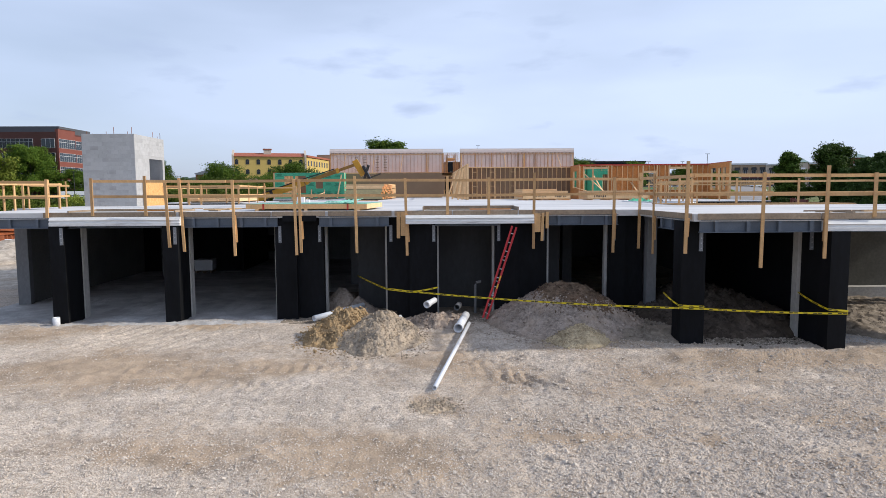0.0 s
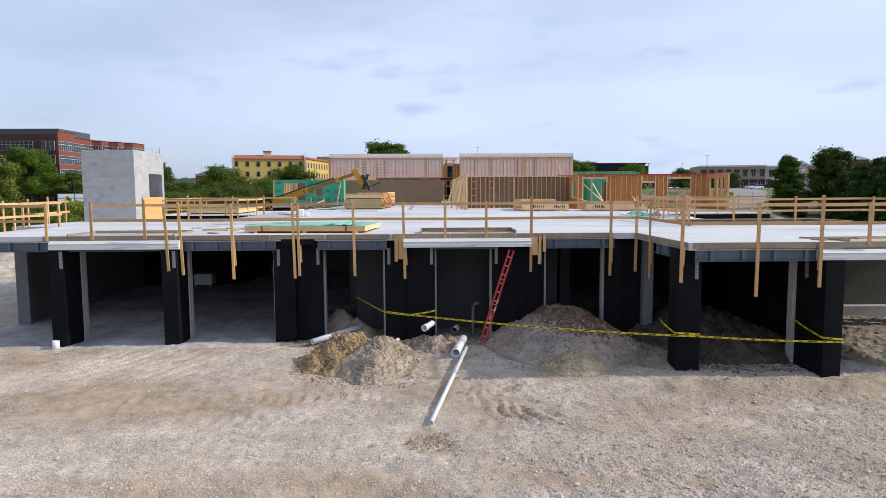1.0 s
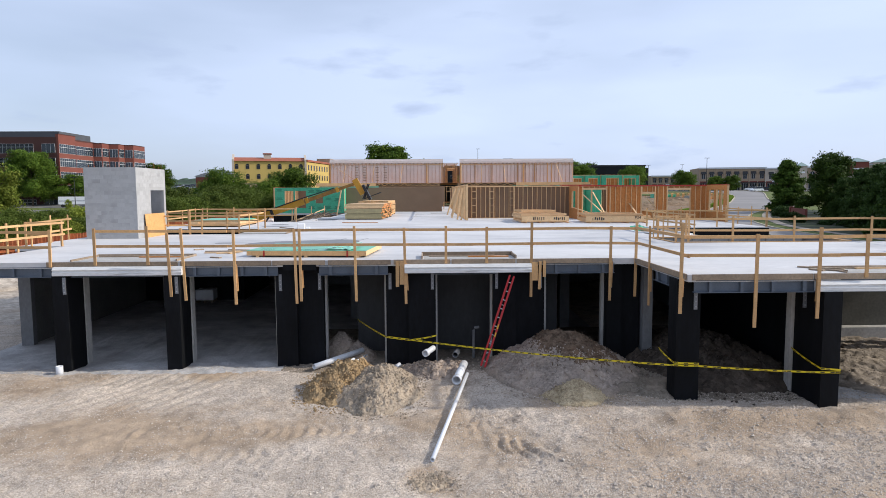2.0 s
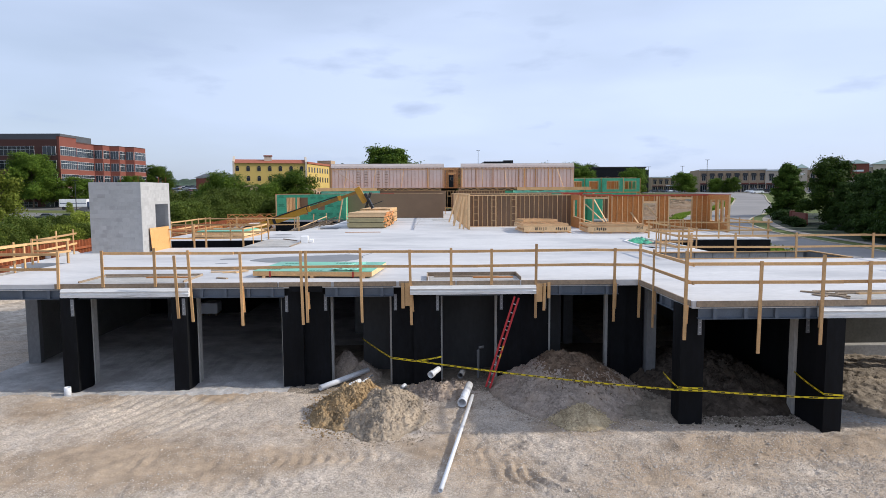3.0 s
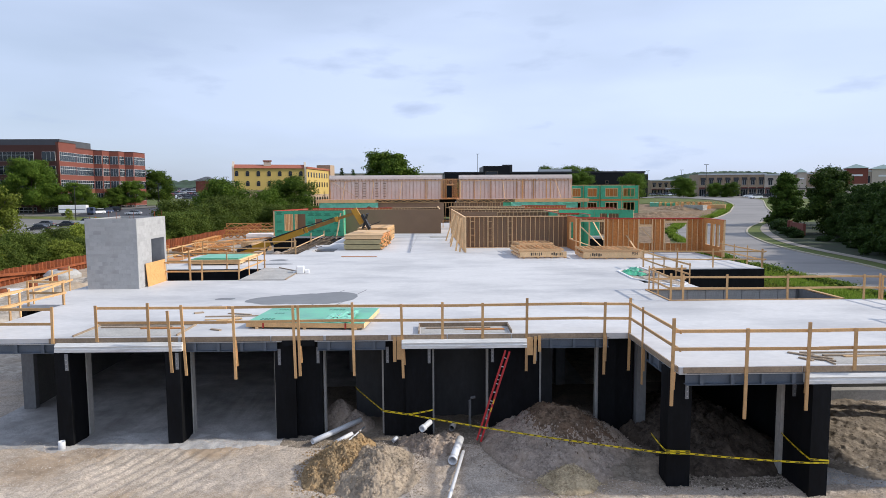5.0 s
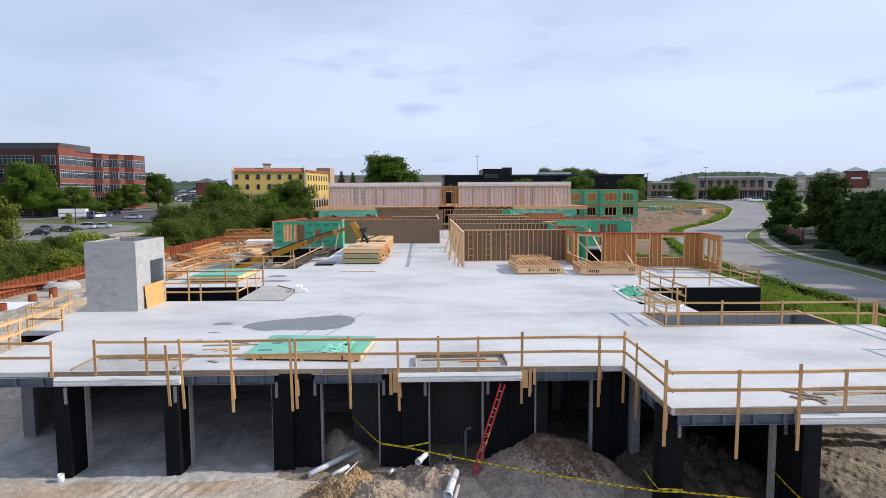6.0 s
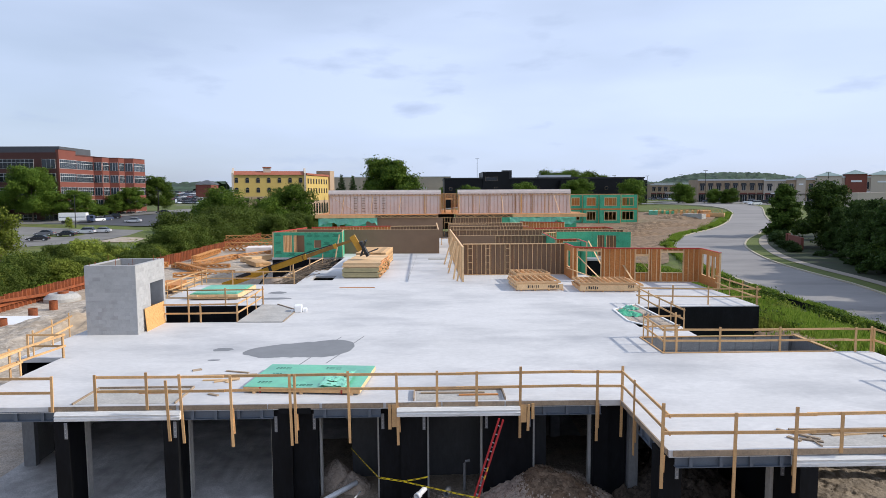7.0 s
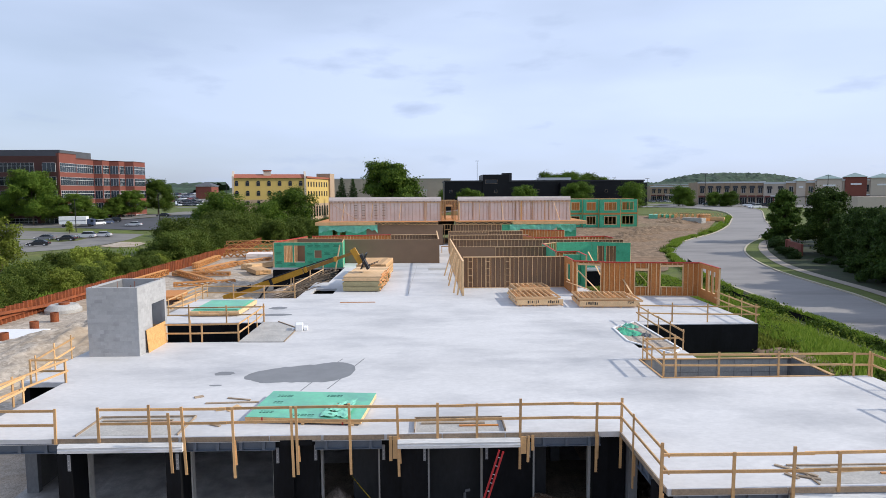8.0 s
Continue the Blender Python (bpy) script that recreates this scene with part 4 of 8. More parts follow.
guard_rail((11.0, 27.75), (20.4, 27.5), [(0, 1.2, 0), (0.55, 1.15, 0), (2.5, 1.15, 0), (5.2, 1.15, 0), (8.6, 1.12, -0.2), (9.3, 1.15, -0.2)], overrun=(0.1, 0.1))
guard_rail((11.05, 30.7), (10.95, 27.8), [(0, 1.2, 0), (1.4, 1.1, 0)])
guard_rail((11.1, 30.75), (13.0, 31.05), [(0.2, 1.15, 0), (1.7, 1.2, 0)])
guard_rail((13.85, 32.6), (14.0, 40.3), even(7.7, 1.9, 1.12), overrun=(0.2, 0.2))
guard_rail((14.0, 40.2), (21.3, 39.3), [(0, 1.2, -0.1), (2.1, 1.25, -0.1), (4.3, 1.2, -1.3), (7.3, 1.2, -1.2)], overrun=(0.1, 0.2))
guard_rail((21.25, 39.4), (21.6, 45.6), even(6.2, 2.0, 1.2, -0.4), overrun=(0.4, 0.3))


# ---- wood-framed walls ----
def stud_wall(p, q, h, sheet, openings=(), side=1, spacing=0.406, base=SLAB, label="", cap=None, ladders=(), studs=STUD, sheet_label="", group="framed walls", depth=0.14, plate=STUD):
    """A framed wall from p to q. openings: (start, end, sill, head). side: 1 puts the sheathing on its far side, seen from the left of p to q."""
    dx, dy = q[0] - p[0], q[1] - p[1]
    n = math.hypot(dx, dy)
    t = thing("framed_wall", p[0], p[1], base, math.degrees(math.atan2(dy, dx)), label or "wood-stud wall panel with brown sheathing behind pale studs", "wall panel", group)
    y0, y1 = (0, depth)
    part("bottom_plate", boxes((0, n, y0, y1, 0, 0.04)), plate, t)
    part("top_plate", boxes((0, n, y0, y1, h - 0.08, h)), plate, t)
    k = max(1, round(n / spacing))
    spots = [min(max(n * i / k, 0.02), n - 0.02) for i in range(k + 1)]
    for a, b, lo, hi in openings:
        spots += [a - 0.06, b + 0.06, a - 0.02, b + 0.02]
    for s in sorted(spots):
        inside = [o for o in openings if o[0] - 0.015 < s < o[1] + 0.015]
        if inside:
            o = inside[0]
            if o[2] > 0.3:
                part("cripple", boxes((s - 0.019, s + 0.019, y0, y1, 0.04, o[2] - 0.04)), studs, t)
            if o[3] < h - 0.3:
                part("cripple", boxes((s - 0.019, s + 0.019, y0, y1, o[3] + 0.05, h - 0.08)), studs, t)
        else:
            part("stud", boxes((s - 0.019, s + 0.019, y0, y1, 0.04, h - 0.08)), studs, t)
    for a, b, lo, hi in openings:
        part("sill", boxes((a - 0.02, b + 0.02, y0 - 0.003, y1 + 0.003, lo - 0.04, lo)), studs, t) if lo > 0.3 else None
        part("header", boxes((a - 0.04, b + 0.04, y0 - 0.003, y1 + 0.003, hi, hi + 0.16)), studs, t)
    if sheet:
        bm = bmesh.new()
        yy = (y1 + 0.001, y1 + 0.016) if side > 0 else (y0 - 0.016, y0 - 0.001)
        cuts = sorted({0.0, n, *[c for o in openings for c in o[:2]]})
        for a, b in zip(cuts, cuts[1:]):
            hole = [o for o in openings if o[0] <= (a + b) / 2 <= o[1]]
            if hole:
                if hole[0][2] > 0.05:
                    box(bm, a, b, *yy, 0.01, hole[0][2])
                box(bm, a, b, *yy, hole[0][3], h - 0.01)
            else:
                box(bm, a, b, *yy, 0.01, h - 0.01)
        part("sheathing", bm, sheet, t, sheet_label)
    for s in ladders:
        for z in np.arange(0.5, h - 0.3, 0.6):
            part("blocking", boxes((s, s + 0.36, y0 - 0.04, y0 - 0.002, z, z + 0.04)), studs, t)
        for e in (s - 0.02, s + 0.36):
            part("stud", boxes((e, e + 0.038, y0 - 0.06, y0 - 0.002, 0.04, h - 0.1)), studs, t)
    if cap:
        part("flashing", boxes((-0.01, n + 0.01, y0 - 0.012, y1 + 0.02, h, h + 0.03), (-0.01, n + 0.01, y0 - 0.012, y0 - 0.004, h - 0.07, h)), cap, t, "red flashing tape on the top plate")
    return t


H = 2.86
# corridor-side wall and first unit
stud_wall((3.28, 51.0), (3.1, 76.0), H, None, label="long corridor wall of open pale studs")
stud_wall((3.45, 55.25), (12.4, 55.2), H - 0.1, BROWN_BOARD, ladders=(0.45, 1.95, 3.75), label="wood-stud party wall with brown sheathing and ladder blocking")
stud_wall((12.35, 55.15), (12.25, 51.7), H - 0.1, OSB_DARK, ((1.0, 2.6, 0.9, 2.3),), side=-1, cap=RED_TAPE, label="short framed wall with a window opening and red top flashing")
stud_wall((12.3, 51.6), (14.6, 50.6), H - 0.12, OSB_DARK, ((0.35, 2.2, 0.05, 2.4),), cap=RED_TAPE, label="framed wall with a wide door opening and red top flashing")
stud_wall((14.6, 50.55), (21.95, 49.7), H - 0.15, OSB_DARK, ((2.45, 3.45, 0.75, 2.05), (4.45, 6.15, 0.75, 2.35)), cap=RED_TAPE, label="orange strand-board wall with studs, window openings and red top flashing", sheet_label="orange strand board")
stud_wall((21.95, 49.7), (21.75, 45.8), H - 0.15, OSB_DARK, ((0.5, 1.5, 0.7, 2.35), (1.9, 2.5, 0.7, 2.35), (2.75, 3.3, 0.7, 2.35)), side=-1, cap=RED_TAPE, label="framed end wall with tall window openings at the deck edge")
# walls of the units behind
stud_wall((3.4, 64.3), (7.2, 64.3), H, BROWN_BOARD, side=-1, label="plain brown-sheathed party wall of a framed unit", sheet_label="brown gypsum sheathing")
stud_wall((7.22, 64.3), (12.5, 64.3), H, BROWN_BOARD, label="brown-sheathed party wall with open studs in front")
stud_wall((12.6, 67.4), (12.15, 58.2), H, GREEN_BOARD, ((5.6, 7.2, 0.7, 2.2),), side=-1, cap=RED_TAPE, label="framed side wall with green sheathing and red top flashing")
stud_wall((12.15, 58.2), (14.2, 58.55), H, OSB_DARK, cap=RED_TAPE, label="short strand-board wall with red top flashing")
stud_wall((14.2, 58.5), (14.1, 54.7), H, GREEN_BOARD, cap=RED_TAPE, side=-1, label="green-sheathed return wall with red top flashing")
stud_wall((12.6, 56.9), (14.1, 56.7), H - 0.1, GREEN_BOARD, side=-1, label="green-sheathed wall panel behind the doorway")
stud_wall((14.5, 69.3), (18.5, 69.7), H, GREEN_BOARD, side=-1, label="green-sheathed outer wall panel", sheet_label="green wall sheathing")
stud_wall((18.52, 69.7), (22.3, 68.0), H, GREEN_BOARD, ((0.6, 1.35, 0.05, 2.45), (1.55, 2.6, 0.05, 2.45)), side=-1, label="green-sheathed outer wall with tall stud-filled openings", sheet_label="green wall sheathing")
stud_wall((12.6, 67.5), (14.4, 69.3), H, GREEN_BOARD, label="pale green inner face of an angled wall", studs=LUMBER)
stud_wall((18.9, 71.2), (22.2, 70.0), H - 0.2, BROWN_BOARD, label="brown inner wall seen through tall openings")
stud_wall((3.3, 74.5), (23.0, 72.9), H, BROWN_BOARD, label="long brown-sheathed party wall behind")
stud_wall((12.5, 80.6), (13.2, 76.5), H, OSB_DARK, cap=RED_TAPE, side=-1, label="angled framed wall with red top flashing")
stud_wall((13.2, 76.5), (22.4, 78.5), H, OSB_DARK, ((4.6, 7.0, 0.7, 2.4),), cap=RED_TAPE, label="framed outer wall with red top flashing")
stud_wall((22.4, 78.5), (22.5, 75.5), H, OSB_DARK, cap=RED_TAPE, label="short framed end wall with red top flashing")
stud_wall((3.3, 82.5), (13.5, 82.5), H, BROWN_BOARD, label="framed party wall deep in the building")
stud_wall((3.3, 86.5), (8.5, 86.5), H, BROWN_BOARD, side=-1, label="brown-sheathed party wall deep in the building")
stud_wall((3.3, 91.0), (14.0, 91.0), H, BROWN_BOARD, label="framed party wall deep in the building")
stud_wall((14.0, 93.5), (20.0, 91.0), H, OSB_DARK, cap=RED_TAPE, label="framed outer wall with red top flashing")
# the other side of the corridor
stud_wall((-10.0, 76.0), (1.72, 75.3), H, BROWN_BOARD, side=-1, label="plain brown gypsum-sheathed party wall", sheet_label="brown gypsum sheathing")
stud_wall((1.72, 75.3), (1.72, 92.0), H, BROWN_BOARD, side=-1, label="corridor wall with brown sheathing")
stud_wall((-6.5, 84.0), (1.6, 84.0), H, BROWN_BOARD, label="framed party wall of a unit behind")
stud_wall((-14.5, 82.0), (-4.5, 84.0), H, OSB_DARK, cap=RED_TAPE, label="framed wall with red flashing on its top")
film_wall = stud_wall((-17.0, 71.95), (-9.2, 71.45), H, GREEN_BOARD, ((1.1, 2.1, 0.6, 2.5), (2.28, 3.5, 0.6, 2.5), (4.6, 5.4, 1.1, 1.95)), side=-1, label="green-sheathed framed wall with window openings", sheet_label="green wall sheathing")
for cx, cz in ((0.15, 0.45), (0.15, 1.5), (0.15, 2.45), (1.7, 0.22), (3.75, 0.5), (3.7, 1.4), (3.75, 2.3), (5.6, 0.5), (4.7, 0.45), (5.65, 1.45), (5.6, 2.3), (4.6, 2.3), (6.7, 0.5), (6.7, 1.4), (6.7, 2.35)):
    part("film_print", boxes(*[(cx + k, cx + 0.75 - k, -0.0215, -0.0185, cz + z, cz + z + 0.06) for k, z in ((0.0, 0.0), (0.12, 0.1), (0.05, 0.2))]), FILM_INK, film_wall, "dark printed lettering too small to read")
stud_wall((-17.05, 72.1), (-15.0, 81.5), H, BROWN_BOARD, label="framed side wall of the green-sheathed unit", cap=RED_TAPE)
stud_wall((-9.2, 71.6), (-9.6, 76.0), H, GREEN_BOARD, side=-1, label="green-sheathed return wall")
stud_wall((-16.0, 78.5), (-9.6, 77.5), H - 0.05, BROWN_BOARD, side=-1, label="brown inner wall seen through the window openings")


# ---- second floor deck and its white walls ----
DECK2 = 7.4
def open_web(name_thing, n, depth, chord=0.09, pitch=0.62, thick=0.038):
    """Chords and web of one floor truss along local x."""
    out = {"top_chord": boxes((0, n, 0, chord, depth - thick, depth)), "bottom_chord": boxes((0, n, 0, chord, 0, thick))}
    webs = []
    k = max(2, round(n / pitch))
    for i in range(k):
        a, b = n * i / k, n * (i + 1) / k
        z0, z1 = (thick, depth - thick) if i % 2 == 0 else (depth - thick, thick)
        web = bmesh.new()
        bar(web, (a, chord / 2, z0), (b, chord / 2, z1), chord * 0.95, 0.036, (0, 1, 0))
        webs.append(web)
    for e in (0.03, n - 0.03):
        webs.append(boxes((e - 0.025, e + 0.025, 0.003, chord - 0.003, thick, depth - thick)))
    return [(a, b) for a, b in out.items()] + [("web_member", w) for w in webs]


def floor_truss(x, y, z, n, rz=0, depth=0.42, label="", group="floor trusses", wood=LUMBER, thick=0.038):
    t = thing("floor_truss", x, y, z, rz, label or "open-web wooden floor truss", "truss", group)
    for k, b in open_web("floor_truss", n, depth, pitch=0.62 if n < 12 else 0.9, thick=thick):
        part(k, b, wood, t)
    return t


solid("upper_deck", boxes((-17.4, 2.0, 101.0, 128.0, DECK2 - 0.03, DECK2), (4.8, 25.8, 101.0, 128.0, DECK2 - 0.03, DECK2), (2.0, 4.8, 103.0, 128.0, DECK2 - 0.03, DECK2)), OSB_DARK, "strand-board deck of the second storey", "floor", kind="structure")
solid("deck_rim", boxes((-17.4, -8.0, 100.93, 100.99, DECK2 - 0.5, DECK2 + 0.01), (14.0, 25.8, 100.93, 100.99, DECK2 - 0.5, DECK2 + 0.01)), LUMBER, "lumber rim board of the second storey", "rim board", kind="structure")
for i in range(4):
    floor_truss(-7.9 + 2.5 * i, 101.0, DECK2 - 0.47, 2.45)
for i in range(3):
    floor_truss(4.9 + 3.0 * i, 101.0, DECK2 - 0.47, 2.95)


PINK_STUD = mat("pink_stud", (0.50, 0.335, 0.235), 0.8, 0.1, 2.0, 15.0, rand=0.3)


def white_wall(x0, x1, y, braces, ladders=(), posts=()):
    t = stud_wall((x0, y), (x1, y), 3.6, WHITE_WRAP, spacing=0.6, base=DECK2, label="long second-storey wall, white sheathing behind pinkish studs", studs=PINK_STUD, sheet_label="white wall sheathing", plate=WHITE_WRAP)
    part("header_band", boxes((0, x1 - x0, -0.03, 0.0, 3.25, 3.6)), WHITE_WRAP, t)
    part("ledger", boxes((0, x1 - x0, -0.05, 0.0, 2.95, 3.05)), STUD, t)
    part("parapet_board", boxes((0, x1 - x0, 0.15, 0.19, 3.3, 3.9)), WHITE_WRAP, t)
    n = int((x1 - x0) / 0.6)
    for i in range(n):
        part("blocking", boxes((0.36 + i * 0.6, 0.48 + i * 0.6, -0.04, 0.0, 3.06, 3.24)), PINK_STUD, t)
    for a in ladders:
        for z in np.arange(0.45, 2.9, 0.42):
            part("blocking", boxes((a, a + 0.5, -0.03, 0.06, z, z + 0.07)), GREY_WOOD, t)
    for a, w in posts:
        part("post", boxes((a, a + w, -0.035, 0.1, 0.04, 3.2)), LUMBER, t, "orange lumber post")
    for a, b, z in braces:
        bm = bmesh.new()
        bar(bm, (a, -0.12, z), (b, -1.1, 0.03), 0.09, 0.04)
        part("brace", bm, STUD, t, "diagonal lumber brace")
    return t


white_wall(-15.75, 2.6, 104.5, ((0.4, 5.0, 2.9), (2.6, 2.2, 2.9), (7.2, 6.9, 2.9), (11.8, 11.4, 2.9), (15.9, 15.8, 2.9)), (4.1, 5.4, 7.4, 8.7), ((15.6, 0.12), (18.1, 0.15), (0.05, 0.1)))
white_wall(5.3, 23.9, 104.5, ((0.3, 0.2, 2.9), (3.6, 3.4, 2.9), (7.2, 7.4, 2.9), (10.3, 10.2, 2.9), (15.8, 16.6, 2.9), (18.3, 18.4, 2.9)), (), ((0.1, 0.15), (2.5, 0.08), (5.1, 0.1), (9.4, 0.1), (10.4, 0.2), (12.2, 0.12), (14.3, 0.14), (15.0, 0.1)))
for i, y in enumerate((105.2, 108.0, 111.0, 114.0)):
    stud_wall((2.65, y), (5.25, y), 3.3, None, ((0.7, 1.9, 0.05, 2.3),), base=DECK2, spacing=0.33, studs=LUMBER, plate=LUMBER, label="orange lumber frame across the upper corridor")
stud_wall((2.65, 105.3), (2.65, 118.0), 3.3, None, base=DECK2, studs=LUMBER, plate=LUMBER, label="orange lumber side wall of the upper corridor")
solid("truss_blocking", boxes((-8.0, 2.0, 102.6, 102.65, DECK2 - 0.5, DECK2 - 0.04), (4.8, 14.0, 102.6, 102.65, DECK2 - 0.5, DECK2 - 0.04)), GREY_WOOD, "shaded blocking boards behind the floor trusses", "rim board", kind="structure")
stud_wall((-17.0, 101.6), (-9.4, 101.5), 2.7, GREEN_BOARD, ((2.2, 3.0, 0.9, 2.4), (3.4, 4.3, 0.9, 2.4)), side=-1, base=SLAB + 0.52, label="green-sheathed ground-storey wall with windows")
stud_wall((12.2, 101.6), (24.2, 101.5), 2.7, GREEN_BOARD, ((4.0, 5.0, 0.9, 2.3), (6.7, 7.6, 0.7, 2.3), (8.0, 8.9, 0.7, 2.3)), side=-1, base=SLAB + 0.52, label="green-sheathed ground-storey wall with windows")
stud_wall((-9.4, 101.5), (2.75, 101.5), 3.25, BROWN_BOARD, side=-1, base=SLAB, label="brown-sheathed wall under the upper deck")
stud_wall((4.4, 101.5), (12.2, 101.5), 3.25, BROWN_BOARD, base=SLAB, label="brown-sheathed wall under the upper deck")
stud_wall((2.8, 103.0), (4.35, 103.0), 3.25, None, ((0.3, 1.2, 0.05, 2.3),), studs=LUMBER, plate=LUMBER, label="rough door frame at the corridor under the upper deck")
# black sheet in place of the darkness deep in the corridor
solid("corridor_end", boxes((1.2, 5.6, 126.0, 126.3, SLAB, DECK2 - 0.05)), BLACK_STEEL, "black sheet standing in for the unlit depth of the corridor", "wall", kind="structure")


def draped_tarp(x0, x1, y, z, drop, seed, label):
    """A crumpled sheet hung over the head of a wall."""
    bm = bmesh.new()
    n, m = 60, 10
    rows = []
    for j in range(m + 1):
        row = []
        for i in range(n + 1):
            x = x0 + (x1 - x0) * i / n
            fall = drop * (0.75 + 0.5 * noise.noise((x * 0.5, seed, 0.0)) + 0.25 * noise.noise((x * 1.7, seed, 2.0)))
            f = j / m
            out = 0.16 * noise.noise((x * 1.1, f * 1.2, seed)) + 0.10 * noise.noise((x * 3.1, f * 2.5, seed))
            row.append(bm.verts.new((x, y - 0.28 - out + (0.5 if j == 0 else 0), z - fall * f + 0.12 * noise.noise((x * 0.8, 3.0, seed)))))
        rows.append(row)
    for a, b in zip(rows, rows[1:]):
        for i in range(n):
            bm.faces.new((a[i], a[i + 1], b[i + 1], b[i]))
    return solid("green_tarp", bm, GREEN_LIGHT, label, "tarp", "green tarps", smooth=True)


draped_tarp(-16.8, -7.6, 101.3, SLAB + 3.35, 1.5, 3.0, "crumpled green tarp hung over a framed wall")
draped_tarp(13.4, 24.0, 101.2, SLAB + 3.3, 1.4, 8.0, "torn green tarp hung over a framed wall")


# ---- earth heaps ----
def heap(name, cx, cy, rx, ry, h, material, label, seed, sharp=1.2, n=46, base=None, rough=0.22, lumps=0.06, clods=0, clod=0.05, crown=None, flat=1.0, ruts=0.0):
    """An uneven mound of earth that runs out on the ground."""
    rnd = random.Random(seed)
    o = rnd.uniform(0, 50)
    bm = bmesh.new()
    rows = []
    for j in range(n + 1):
        row = []
        for i in range(n + 1):
            u, v = 2 * i / n - 1, 2 * j / n - 1
            x, y = cx + u * rx * 1.15, cy + v * ry * 1.15
            a = math.atan2(v, u)
            r = math.hypot(u, v) * 1.15 / (1 + rough * noise.noise((math.cos(a) * 1.4 + o, math.sin(a) * 1.4, 2.0)))
            k = max(0.0, 1 - r)
            z = h * (min(1.0, k * flat) ** sharp) * (1.0 + 0.3 * noise.noise((x * 0.8 + o, y * 0.8, 1.0)))
            z += (lumps * noise.noise((x * 2.6, y * 2.6, o)) + lumps * 0.6 * noise.noise((x * 6, y * 6, o)) + lumps * 0.5 * noise.noise((x * 13, y * 13, o)) + lumps * 0.3 * noise.noise((x * 27, y * 27, o))) * min(1, k * 5)
            if ruts:
                s = x * 0.75 + y * 0.65 + 0.35 * noise.noise((x * 0.5, y * 0.5, o))
                z -= ruts * (max(0.0, math.sin(s * 2.3)) ** 6 + max(0.0, math.sin(s * 3.7 + 1.0)) ** 10) * (0.8 + 0.2 * math.sin((x * 0.65 - y * 0.75) * 21)) * min(1, k * 6)
            g = ground_z(x, y) + near_relief(x, y) if base is None else base
            row.append(bm.verts.new((x - cx, y - cy, g - 0.05 + max(0.0, z) + (0.05 if k > 0.02 else -0.12))))
        rows.append(row)
    for a, b in zip(rows, rows[1:]):
        for i in range(n):
            f = bm.faces.new((a[i], a[i + 1], b[i + 1], b[i]))
            f.smooth = True
            c = a[i].co
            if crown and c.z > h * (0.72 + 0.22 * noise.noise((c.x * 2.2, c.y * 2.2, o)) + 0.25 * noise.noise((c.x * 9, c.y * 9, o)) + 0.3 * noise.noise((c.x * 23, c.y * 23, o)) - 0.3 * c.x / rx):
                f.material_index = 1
    for _ in range(clods):
        v = rows[rnd.randrange(n + 1)][rnd.randrange(n + 1)]
        if math.hypot(v.co.x / rx, v.co.y / ry) > rnd.uniform(0.5, 1.35):
            continue
        s = clod * rnd.uniform(0.35, 1.0) ** 1.5
        p = v.co + Vector((rnd.uniform(-0.08, 0.08), rnd.uniform(-0.08, 0.08), s * 0.25))
        if math.hypot(v.co.x / rx, v.co.y / ry) > 0.95:
            p.z = ground_z(cx + p.x, cy + p.y) + near_relief(cx + p.x, cy + p.y) + s * 0.3
        q = [bm.verts.new(p + Vector((s * a * rnd.uniform(0.6, 1.2), s * b * rnd.uniform(0.6, 1.2), s * c * rnd.uniform(0.6, 1.1)))) for a, b, c in ((1, 0, 0), (0, 1, 0), (-1, 0, 0), (0, -1, 0), (0.1, 0, 0.9), (0, 0.1, -0.9))]
        dark = 1 if crown and p.z > h * (0.7 - 0.35 * p.x / rx) else 0
        for i in range(4):
            bm.faces.new((q[i], q[(i + 1) % 4], q[4])).material_index = dark
            bm.faces.new((q[(i + 1) % 4], q[i], q[5])).material_index = dark
    return solid(name, bm, [material, crown] if crown else material, label, "earth heap", "earth heaps", at=(cx, cy, 0))


heap("clay_mound", -2.5, 19.0, 1.22, 1.95, 0.66, CLAY, "low mound of orange-brown lumpy clay on the gravel", 3, 0.95, 150, lumps=0.20, rough=0.55, clods=5200, clod=0.048, flat=1.15)
heap("clay_mound", -1.4, 18.35, 1.3, 1.95, 0.88, BROWN_SOIL, "mound of pale sandy soil tipped beside the clay", 8, 1.05, 120, lumps=0.13, rough=0.5, clods=5200, clod=0.038)
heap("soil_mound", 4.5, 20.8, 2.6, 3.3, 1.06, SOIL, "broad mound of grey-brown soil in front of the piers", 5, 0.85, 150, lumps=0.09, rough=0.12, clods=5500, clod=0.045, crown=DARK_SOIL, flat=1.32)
heap("gravel_mound", 4.3, 17.75, 0.95, 0.8, 0.55, PEA, "small cone of yellow pea gravel below the mound", 16, 0.95, 70, lumps=0.03, clods=1500, clod=0.035)
heap("soil_mound", 0.15, 12.55, 0.5, 0.45, 0.04, BROWN_SOIL, "small patch of churned brown soil at the pipe end", 74, 0.9, 50, lumps=0.06, rough=0.9, clods=600, clod=0.035)
heap("soil_mound", -3.15, 23.2, 0.85, 1.0, 0.82, SOIL, "small mound of sandy soil inside the parking level", 7, 1.0, 90, lumps=0.06, clods=700, clod=0.03, flat=1.15)
heap("soil_mound", -2.5, 22.7, 0.8, 0.8, 0.5, SOIL, "low mound of sandy soil inside the parking level", 17, 1.0, 80, lumps=0.06, clods=500, clod=0.03)
